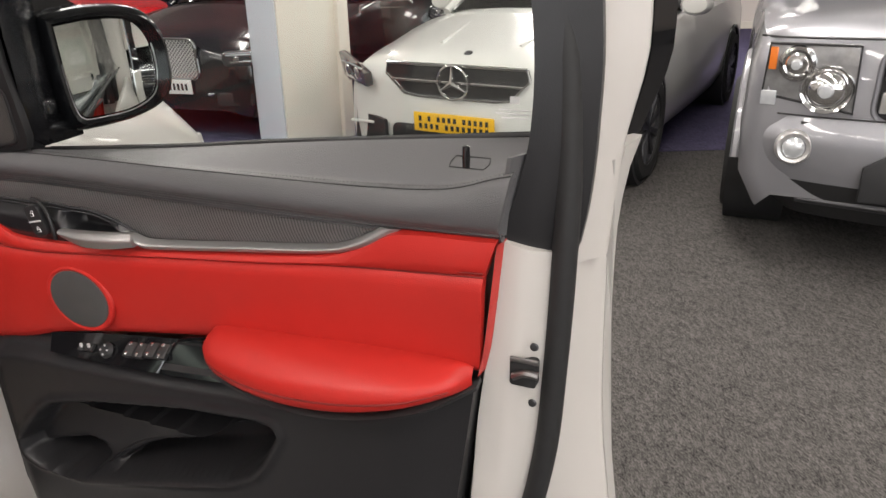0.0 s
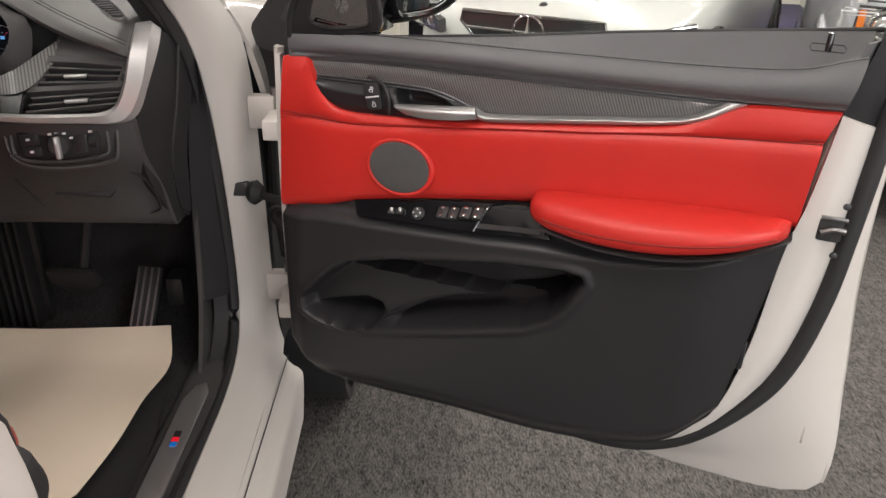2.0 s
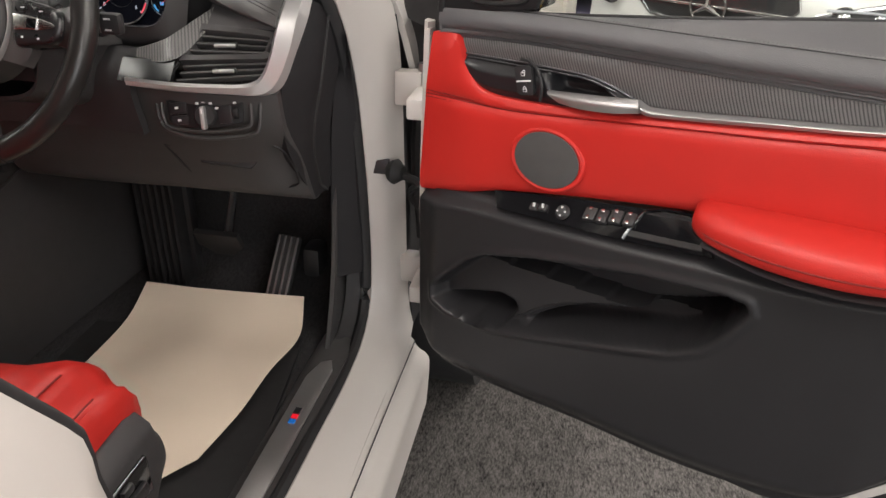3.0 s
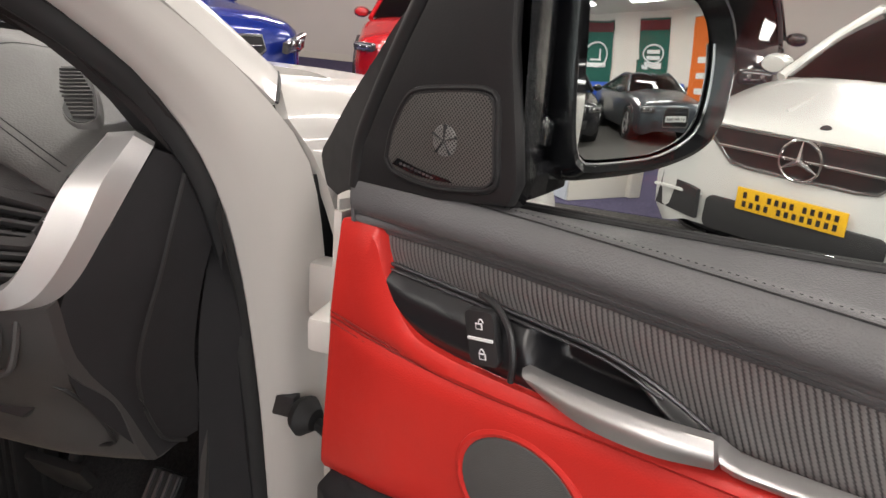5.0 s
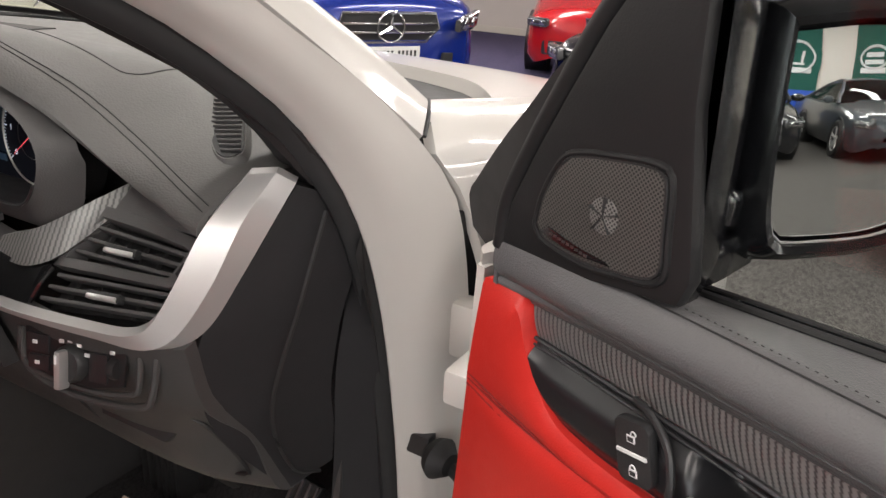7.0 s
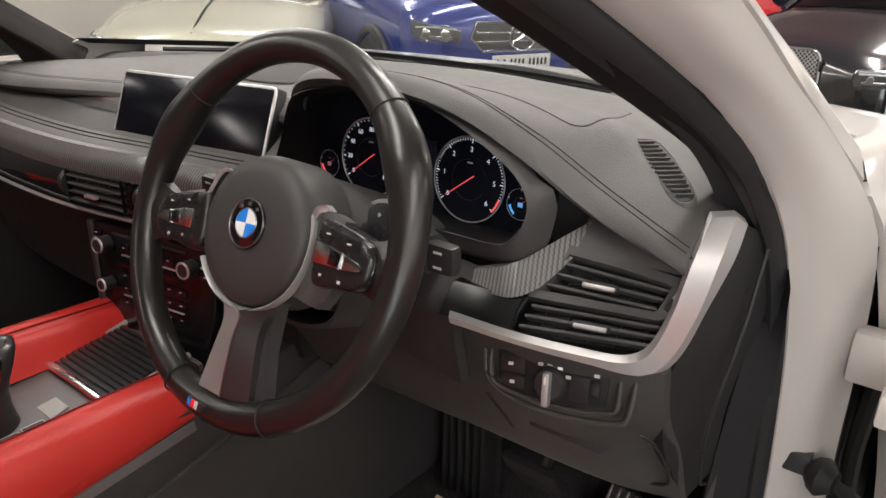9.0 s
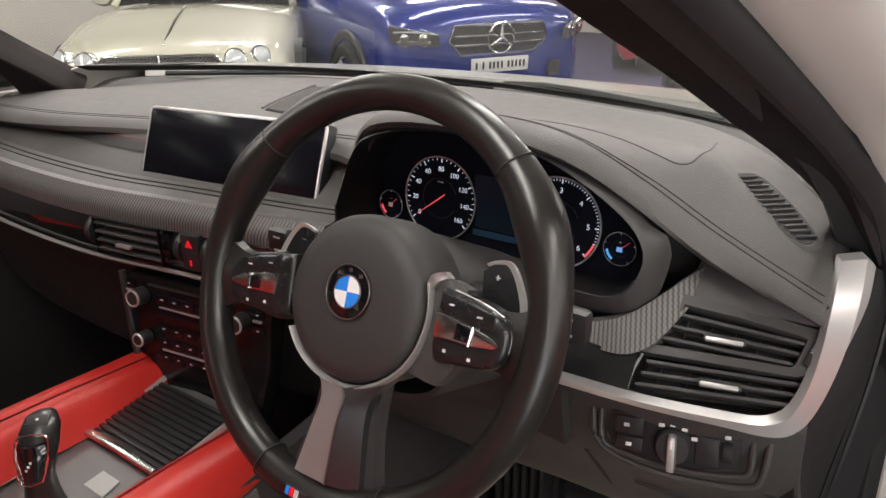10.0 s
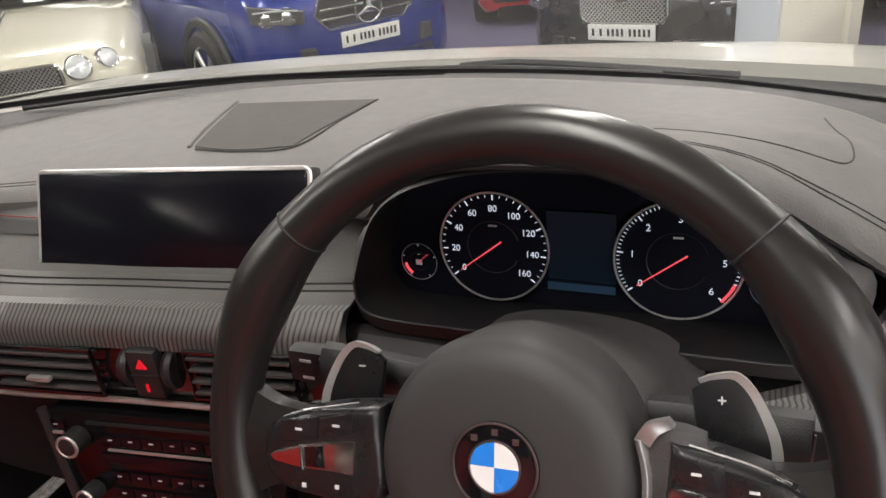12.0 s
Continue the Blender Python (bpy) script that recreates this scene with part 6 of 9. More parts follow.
part("inlay_line", tube(dc([(x, z - 0.0050) for x, z in CARB_LOW[:6]], 0.0000), 0.0011, 6, 40), DARK_METAL, door, "thin satin line under the inlay")
BOWL = [(0.190, 1.024), (0.235, 1.026), (0.275, 1.018), (0.302, 1.005), (0.300, 0.992), (0.27, 0.989), (0.235, 0.988), (0.203, 0.990)]
R_TOP = cr([(x, z, 0) for x, z in ((0.045, 1.0275), (0.12, 1.0275), (0.18, 1.0280), (0.25, 1.0265), (0.29, 1.0180), (0.340, 1.0000))], 90)
R_LOW = cr([(x, z, 0) for x, z in ((0.062, 1.000), (0.080, 0.982), (0.110, 0.976), (0.16, 0.977), (0.22, 0.980), (0.28, 0.984), (0.340, 0.989))], 90)
rows = []
for j in range(25):
    v = j / 24
    row = []
    for a, b in zip(R_TOP, R_LOW):
        x, z = a.x + (b.x - a.x) * v, a.y + (b.y - a.y) * v
        n = -0.005 + 0.013 * ease(0.0, 0.45, v) * (1 - ease(0.28, 0.34, x)) - 0.006 * ease(0.75, 1.0, v)
        row.append((x, -(n - 0.034 * ease(0.0, 0.012, inside(BOWL, x, z))), z))
    rows.append(row)
part("handle_recess", rows_mesh(rows), RECESS_BLACK, door, "satin black handle recess with a hollow bowl", turn=75)
lk = part("lock_button", prism(rounded(0.027, 0.043, 0.006), -0.008, None, 0.002), BLACK_PLASTIC, door, "lock rocker with a white dividing bar", pose(0.163, -0.008, 1.0085, 4, -12, 0))
part("lock_bar", box(0, -0.0086, 0.0, 0.023, 0.0015, 0.0022, 0.0003), ICON, lk, "white bar")
for zz, ajar in ((0.0115, 0.0022), (-0.0115, 0.0)):
    part("lock_mark", box(0, -0.0083, zz - 0.0018, 0.0062, 0.0006, 0.0050, 0.0002), ICON, lk, "white padlock mark")
    part("lock_keyhole", box(0, -0.0087, zz - 0.0018, 0.0042, 0.0004, 0.0030, 0), BLACK_PLASTIC, lk, smooth=False)
    part("shackle", tube([(ajar + 0.0020 * math.cos(radians(q)), -0.0084, zz + 0.0012 + 0.0026 * math.sin(radians(q))) for q in range(0, 181, 20)], 0.00050, 5), ICON, lk, "white shackle outline")
part("lock_bezel", tube(dc([(0.150, 1.0345, 0.004), (0.168, 1.034, 0.009), (0.184, 1.022, 0.012), (0.191, 1.004, 0.014), (0.190, 0.984, 0.012)]), 0.0026, 8, 20), BLACK_PLASTIC, door)
part("door_handle", skin([dc([(0.200, 1.000, 0.014), (0.25, 1.006, 0.022), (0.30, 1.011, 0.024), (0.334, 1.013, 0.018)]), dc([(0.205, 0.997, 0.020), (0.25, 1.000, 0.030), (0.30, 1.004, 0.032), (0.338, 1.006, 0.024)]), dc([(0.222, 0.988, 0.018), (0.26, 0.989, 0.028), (0.305, 0.993, 0.029), (0.338, 0.997, 0.020)])], 20, 5, (0, 0.008, 0)), SATIN_ALU, door, "satin silver door pull")
part("bright_strip", skin([dc([(0.334, 1.012, 0.014), (0.348, 1.004, 0.008), (0.505, 1.020, 0.005), (0.613, 1.033, 0.003), (0.643, 1.042, 0.002), (0.678, 1.0615, 0.000)]), dc([(0.340, 1.004, 0.020), (0.352, 0.999, 0.016), (0.505, 1.0165, 0.013), (0.616, 1.030, 0.011), (0.652, 1.041, 0.009), (0.690, 1.0620, 0.004)]), dc([(0.340, 0.996, 0.014), (0.352, 0.9935, 0.012), (0.507, 1.0115, 0.010), (0.620, 1.026, 0.008), (0.661, 1.039, 0.006), (0.702, 1.0620, 0.001)])], 50, 4, (0, 0.006, 0)), SATIN_ALU, door, "satin silver trim strip")

# dark grey upper trim: front roll and top shelf to the window
UP_LOW = [(0.004, 1.0520), (0.04, 1.0545), (0.10, 1.0580), (0.152, 1.0600), (0.254, 1.0615), (0.441, 1.0612), (0.55, 1.0612), (0.68, 1.0625), (0.812, 1.0665)]
UP_MID = [(0.003, 1.072), (0.04, 1.075), (0.10, 1.079), (0.152, 1.081), (0.254, 1.082), (0.441, 1.081), (0.55, 1.082), (0.68, 1.085), (0.818, 1.102)]
UP_SEAM = [(0.006, 1.090), (0.05, 1.094), (0.106, 1.0970), (0.209, 1.0990), (0.306, 1.1000), (0.398, 1.1005), (0.499, 1.1020), (0.605, 1.1035), (0.68, 1.1060), (0.744, 1.1105), (0.775, 1.1170), (0.800, 1.1260), (0.822, 1.1320)]
UP_BACK = [(0.010, 1.078), (0.06, 1.081), (0.121, 1.085), (0.227, 1.095), (0.364, 1.109), (0.507, 1.126), (0.666, 1.143), (0.828, 1.158)]
part("upper_trim", skin([dc(UP_LOW, -0.010), dc([(x, z - 0.0005) for x, z in UP_LOW], 0.0005), dc([(x, z + 0.0035, 0.0015 + 0.002 * ease(0.0, 0.09, x)) for x, z in UP_LOW]), dc([(x, z + 0.0055, -0.001 + 0.002 * ease(0.0, 0.09, x)) for x, z in UP_LOW]), dc([(x, z + 0.0105, 0.003 + 0.007 * ease(0.0, 0.09, x)) for x, z in UP_LOW]), dc([(x, z, 0.013 * (0.35 + 0.65 * ease(0.0, 0.09, x))) for x, z in UP_MID]), dc([(x, z - 0.003) for x, z in UP_SEAM], 0.0045), dc([(x, z) for x, z in UP_SEAM], 0.0005), dc([(x, z + 0.0012) for x, z in UP_SEAM], -0.0045), dc([(x, z + 0.0010) for x, z in UP_SEAM], -0.012), dc(UP_BACK, -0.054)], 60, 3, (0, 0.006, -0.006)), GREY_TRIM, door, "dark grey leather upper door trim", turn=60)
part("trim_seam", tube(dc(UP_SEAM, 0.0008), 0.0007, 5, 60), STITCH, door)
stitches = bmesh.new()
for q in cr(dc([(x, z + 0.0012) for x, z in UP_SEAM], -0.0062), 170)[::1]:
    bmesh.ops.create_cube(stitches, size=1.0, matrix=Matrix.Translation((q.x, q.y, q.z + 0.0004)) @ Matrix.Diagonal((0.0017, 0.0005, 0.0004, 1)))
part("stitching", stitches, THREAD, door, "fine black stitching", smooth=False)
part("trim_front_cap", skin([dc([(0.004, 1.052), (0.003, 1.072), (0.006, 1.090)], 0.003), dc([(-0.006, 1.052), (-0.006, 1.072), (-0.002, 1.090)], -0.03)], 8, 3, (0.004, 0, 0)), GREY_TRIM, door)
part("trim_rear_cap", skin([dc([(0.806, 1.064), (0.814, 1.108), (0.820, 1.148)], -0.006), dc([(0.816, 1.064), (0.824, 1.108), (0.834, 1.15)], -0.026)], 8, 3, (-0.004, 0, 0)), GREY_TRIM, door)
part("window_weatherstrip", tube(dc([(0.11, 1.0845), (0.227, 1.0955), (0.364, 1.1095), (0.507, 1.1265), (0.835, 1.1600)], -0.0575), 0.0030, 8, 30), RUBBER, door, "black window weatherstrip")
part("window_weatherstrip", tube(dc([(0.11, 1.0835), (0.227, 1.0945), (0.364, 1.1085), (0.507, 1.1255), (0.835, 1.1590)], -0.0640), 0.0026, 8, 30), PIANO, door, "black window weatherstrip")
part("window_weatherstrip", tube(dc([(0.11, 1.0820), (0.227, 1.0930), (0.364, 1.1070), (0.507, 1.1240), (0.86, 1.1600)], -0.0740), 0.0030, 8, 30), RUBBER, door, "black window weatherstrip")
pin = part("lock_pin", lathe([(0, 0.022), (0.0035, 0.021), (0.0042, 0.010), (0.0038, 0.0)], 14), PIANO, door, "small black lock pin", pose(0.776, 0.000, 1.136))
part("pin_bezel", tube([(q * 0.018, 0.010 + w2 * 0.010, 0.0025 + w2 * 0.003) for q, w2 in ((-1, -1), (1, -1), (1.15, 0), (1, 1), (-1, 1), (-1.1, 0))], 0.0007, 5, close=True), STITCH, pin)

# window frame, glass and mirror corner with its tweeter
gl = part("window_glass", skin([dc([(0.13, 1.09), (0.5, 1.12), (0.87, 1.15)], -0.068), dc([(0.13, 1.36), (0.5, 1.42), (0.85, 1.40)], -0.050)], 10, 4, (0, 0.004, 0)), GLASS, door, "clear side window glass")
gl.visible_shadow = False
for k, (gw, gz) in enumerate(((0.010, 1.192), (0.034, 1.182), (0.040, 1.178), (0.028, 1.174))):
    part("glass_mark", box(0.805, 0.0605, gz, gw, 0.0006, 0.0075 if k == 0 else 0.0014, 0), ICON, door, "faint printed glass mark", smooth=False)
part("rear_window_frame", skin([dc([(0.794, 1.046), (0.806, 1.064), (0.822, 1.11), (0.834, 1.165), (0.836, 1.25), (0.815, 1.42)], -0.016), dc([(0.835, 1.040), (0.846, 1.08), (0.853, 1.12), (0.857, 1.165), (0.856, 1.25), (0.838, 1.44)], -0.030), dc([(0.878, 1.046), (0.884, 1.08), (0.888, 1.12), (0.890, 1.165), (0.890, 1.25), (0.870, 1.45)], -0.058)], 24, 4, (0, 0.012, 0)), DOOR_BLACK, door, "black rear window frame")
part("rear_frame_outer", skin([dc([(0.862, 1.02), (0.872, 1.12), (0.874, 1.25), (0.856, 1.45)], -0.052), dc([(0.882, 1.02), (0.890, 1.12), (0.893, 1.25), (0.876, 1.45)], -0.085), dc([(0.898, 1.02), (0.907, 1.14), (0.925, 1.25), (0.905, 1.46)], -0.104)], 16, 4, (0, 0.012, 0)), WHITE_DOOR, door, "white outer window frame")
part("belt_end_strip", skin([dc([(0.908, 1.15), (0.925, 1.245), (0.905, 1.46)], -0.128), dc([(0.918, 1.15), (0.944, 1.245), (0.922, 1.46)], -0.146)], 14, 2, (-0.01, 0.008, 0)), PIANO, door, "gloss black trim behind the window frame")
part("top_window_frame", tube(dc([(-0.02, 1.10), (0.045, 1.21), (0.13, 1.31), (0.30, 1.41), (0.55, 1.46), (0.84, 1.44)], -0.04), 0.017, 8, 30), DOOR_BLACK, door, "black upper window frame")
part("top_frame_outer", tube(dc([(-0.045, 1.10), (0.015, 1.21), (0.10, 1.325), (0.29, 1.435), (0.55, 1.49), (0.87, 1.47)], -0.075), 0.02, 8, 30), DOOR_BLACK, door, "black outer window frame")
CORNER = [(0.012, 1.088), (0.018, 1.120), (0.037, 1.159), (0.062, 1.204), (0.088, 1.248), (0.146, 1.325), (0.150, 1.30), (0.156, 1.211), (0.168, 1.145), (0.172, 1.120), (0.166, 1.104), (0.10, 1.093)]
part("mirror_corner", prism(CORNER, 0.012, pose(0, -0.006, 0), 0.004), CORNER_BLACK, door, "black mirror corner panel")
part("corner_flap", skin([dc([(0.075, 1.250, -0.004), (0.034, 1.211, -0.007), (0.008, 1.187, -0.014), (-0.043, 1.148, -0.033), (-0.100, 1.098, -0.054), (-0.114, 1.080, -0.057), (-0.106, 1.050, -0.058)]), dc([(0.090, 1.252, -0.006), (0.052, 1.204, -0.008), (0.034, 1.178, -0.012), (0.000, 1.140, -0.022), (-0.040, 1.100, -0.036), (-0.055, 1.080, -0.040), (-0.060, 1.045, -0.044)]), dc([(0.100, 1.254, -0.008), (0.066, 1.196, -0.010), (0.052, 1.164, -0.012), (0.034, 1.126, -0.014), (0.020, 1.094, -0.016), (0.012, 1.078, -0.018), (0.004, 1.040, -0.022)])], 30, 4, (0, 0.006, 0)), RUBBER, door, "black rubber flap in front of the mirror corner")
part("corner_rim", tube(dc([(0.006, 1.082), (0.010, 1.118), (0.029, 1.160), (0.054, 1.206), (0.080, 1.250), (0.140, 1.330)], -0.002), 0.0085, 10, 30), CORNER_BLACK, door, "rounded black moulding beside the mirror corner")
TW = [(0.050, 1.116), (0.054, 1.136), (0.065, 1.158), (0.075, 1.167), (0.110, 1.1735), (0.138, 1.176), (0.146, 1.172), (0.150, 1.142), (0.152, 1.121), (0.146, 1.114), (0.124, 1.109), (0.094, 1.105), (0.058, 1.108)]
part("grille_surround", tube([(q.x, -0.0062, q.z) for q in cr([(0.100 + (x - 0.100) * 1.07, 0, 1.140 + (z - 1.140) * 1.075) for x, z in TW + TW[:1]], 60)[:-1]], 0.0024, 8, close=True), CORNER_BLACK, door, "moulded frame round the tweeter grille")
tw = part("tweeter_grille", prism(TW, -0.003, pose(0, -0.005, 0), 0.001), MESH_GRILLE, door, "perforated black tweeter grille")
part("tweeter_dome", lathe([(0, 0.0012), (0.007, 0.0011), (0.0105, 0.0006), (0.0115, 0.0)], 24, pose(0.107, -0.0080, 1.139, 90)), MESH_PALE, tw, "pale tweeter cone behind the mesh")
for k in range(5):
    a = radians(18 + 72 * k)
    part("cone_rib", tube([(0.107, -0.0094, 1.139), (0.107 + 0.0115 * math.cos(a), -0.0086, 1.139 + 0.0115 * math.sin(a))], lambda s2: 0.0005 + 0.0017 * s2, 6, flat=0.4), RUBBER, tw)
part("grille_rim", tube([(x, -0.0068, z) for x, z in [(q.x, q.z) for q in cr([(x, 0, z) for x, z in TW + TW[:1]], 60)[:-1]]], 0.0013, 6, close=True), BLACK_PLASTIC, tw)
part("maker_strip", skin([[(0.056, -0.0086, 1.112), (0.085, -0.0086, 1.1085), (0.118, -0.0086, 1.1105)], [(0.062, -0.0086, 1.1175), (0.088, -0.0086, 1.1135), (0.114, -0.0086, 1.1120)]], 12, 2, (0, -0.0008, 0)), PIANO, tw, "glossy strip under the mesh")
for k in range(9):
    part("maker_bar", box(0.066 + k * 0.0040, -0.0097, 1.1140 - k * 0.00045, 0.0026, 0.0005, 0.0016, 0), STEEL, tw, "tiny pale bar of print", smooth=False)
# door mirror
FOOT_A = [(0.060, 1.100), (0.115, 1.094), (0.160, 1.098), (0.166, 1.120), (0.163, 1.20), (0.155, 1.33), (0.13, 1.33), (0.09, 1.27)]
FOOT_B = [(0.070, 1.104), (0.105, 1.100), (0.132, 1.104), (0.137, 1.124), (0.135, 1.20), (0.130, 1.32), (0.115, 1.32), (0.09, 1.26)]
foot = part("mirror_foot", rows_mesh([[(x, 0.004, z) for x, z in FOOT_A], [(x - 0.004, 0.028, z) for x, z in FOOT_A], [(x + 0.002, 0.070, z) for x, z in FOOT_B], [(x - 0.006, 0.082, z) for x, z in FOOT_B]], close=True), MIRROR_BLACK, door, "black mirror foot on the door", turn=30)
arm_m = part("mirror_arm", rows_mesh([[(0.072 + 0.056 * a, 0.080, 1.106 + 0.20 * b) for a, b in ((0, 0), (1, -0.03), (1, 0.3), (0.95, 1), (0.1, 1), (0, 0.3))], [(0.080 + 0.046 * a, 0.104, 1.108 + 0.19 * b) for a, b in ((0, 0), (1, -0.03), (1, 0.3), (0.9, 1), (0.1, 1), (0, 0.3))], [(0.088 + 0.044 * a, 0.150, 1.112 + 0.16 * b) for a, b in ((0, 0), (1, 0), (1, 0.3), (0.9, 1), (0.1, 1), (0, 0.3))]], close=True), MIRROR_BLACK, door, "black mirror arm")
part("arm_step", skin([dc([(0.132, 1.161, -0.038), (0.148, 1.159, -0.046), (0.147, 1.156, -0.056)]), dc([(0.134, 1.157, -0.035), (0.152, 1.155, -0.045), (0.150, 1.152, -0.058)]), dc([(0.134, 1.142, -0.034), (0.152, 1.140, -0.045), (0.150, 1.137, -0.058)])], 12, 4, (-0.004, 0.010, 0)), PIANO, foot, "glossy step on the mirror foot")
part("arm_blade", skin([dc([(0.150, 1.126, -0.030), (0.143, 1.124, -0.066), (0.136, 1.120, -0.092), (0.132, 1.114, -0.112)]), dc([(0.154, 1.120, -0.030), (0.147, 1.118, -0.066), (0.140, 1.114, -0.092), (0.135, 1.108, -0.112)]), dc([(0.150, 1.098, -0.030), (0.144, 1.097, -0.068), (0.138, 1.096, -0.092), (0.134, 1.096, -0.112)])], 18, 4, (-0.006, 0.004, 0)), MIRROR_BLACK, arm_m, "glossy lower edge of the mirror arm")
MIRROR_POSE = DOOR.inverted() @ pose(1.1435, 0.3865, 1.185, -2.8, 0, 40.2)
M_OUT = [(-0.074, 0.062), (-0.02, 0.068), (0.040, 0.062), (0.066, 0.038), (0.073, -0.005), (0.062, -0.038), (0.02, -0.056), (-0.040, -0.063), (-0.062, -0.060), (-0.071, -0.02)]
loop = [(q.x, q.z) for q in cr([(x, 0, z) for x, z in M_OUT + M_OUT[:1]], 48)[:-1]]
glass_loop = [(x if x < 0 else x * 0.70, z) for x, z in loop]
loop = [(x if x < 0 else x * 0.84, z) for x, z in loop]
shell = rows_mesh([[(x * k2, y, z * k2) for x, z in glass_loop] for y, k2 in ((0.006, 1.02), (-0.006, 1.04))] + [[(x * k2, y, z * k2) for x, z in loop] for y, k2 in ((-0.012, 1.06), (-0.015, 1.13), (-0.011, 1.21), (0.002, 1.28), (0.016, 1.31), (0.045, 1.27), (0.075, 1.10), (0.096, 0.75), (0.104, 0.30))], close=True)
shell.verts.ensure_lookup_table()
shell.faces.new([shell.verts[10 * 48 + k2] for k2 in range(48)])
part("mirror_housing", shell, MIRROR_BLACK, door, "glossy black mirror housing", MIRROR_POSE)
R_MIRROR = 1.35
dome = rows_mesh([[(x * k2, 0.0 + (x * x + z * z) * k2 * k2 / (2 * R_MIRROR), z * k2) for x, z in glass_loop] for k2 in (1.0, 0.8, 0.6, 0.4, 0.2, 0.02)], close=True)
part("mirror_glass", dome, MIRROR, door, "convex silvered mirror glass", MIRROR_POSE @ pose(0, -0.006, 0), turn=180)
# steel line draws the highlight along the lower edge of the glass
part("mirror_lip_highlight", tube([(x * 1.045, -0.0085, z * 1.045) for x, z in glass_loop[16:44]], 0.0011, 6), STEEL, door, "thin steel line drawn as the highlight under the mirror glass", MIRROR_POSE)

# hinges, check strap and wiring boot between pillar and door
for name, zc, yy in (("upper_hinge", 0.925, 0.455), ("lower_hinge", 0.545, 0.485)):
    h = part(name, box(0.845, yy - 0.012, zc, 0.05, 0.03, 0.062, 0.006, None), WHITE_DOOR, suv, "white painted door hinge")
    part("hinge_leaf", box(0.878, yy - 0.06, zc - 0.012, 0.035, 0.09, 0.036, 0.005), WHITE_DOOR, h)
    part("hinge_pin", tube([(0.868, yy - 0.012, zc - 0.04), (0.868, yy - 0.012, zc + 0.045)], 0.008, 10), STEEL, h)
ck = part("check_strap", box(0.793, 0.425, 0.778, 0.036, 0.018, 0.028, 0.003), DARK_METAL, suv, "black door check strap")
part("strap_boot", lathe([(0.0, 0.012), (0.012, 0.012), (0.022, 0.0), (0.018, -0.008), (0.010, -0.014), (0, -0.014)], 16), RUBBER, ck, "", pose(0.826, 0.418, 0.772, 0, 90, -14) @ Matrix.Diagonal((1.1, 1.1, 1.25, 1)))
part("strap_bar", tube([(0.80, 0.432, 0.768), (0.85, 0.415, 0.764), (0.915, 0.375, 0.758)], 0.008, 8, 8), RUBBER, ck)
part("wiring_boot", tube([(0.842, 0.50, 0.70), (0.875, 0.46, 0.69), (0.905, 0.41, 0.70)], lambda s2: 0.017 + 0.003 * math.sin(s2 * 60), 12, 30), RUBBER, suv, "ribbed rubber wiring boot")
part("hinge_cable", tube([(0.835, 0.52, 1.05), (0.85, 0.50, 0.90), (0.845, 0.51, 0.75), (0.86, 0.50, 0.60)], 0.011, 8, 20), RUBBER, suv)
part("door_front_face", skin([dc([(-0.032, 0.50), (-0.036, 0.62), (-0.04, 0.80), (-0.034, 1.05)], -0.01), dc([(-0.055, 0.48), (-0.06, 0.62), (-0.065, 0.80), (-0.06, 1.05)], -0.10)], 16, 3, (0.01, 0, 0)), WHITE_DOOR, door)
part("corner_rubber", skin([[(0.838, 0.47, 1.045), (0.845, 0.485, 1.00), (0.85, 0.49, 0.92)], [(0.885, 0.43, 1.045), (0.90, 0.44, 1.0), (0.90, 0.44, 0.92)]], 10, 3, (0, 0.01, 0)), RUBBER, suv, "black rubber gap filler behind the mirror corner")

from mathutils.bvhtree import BVHTree

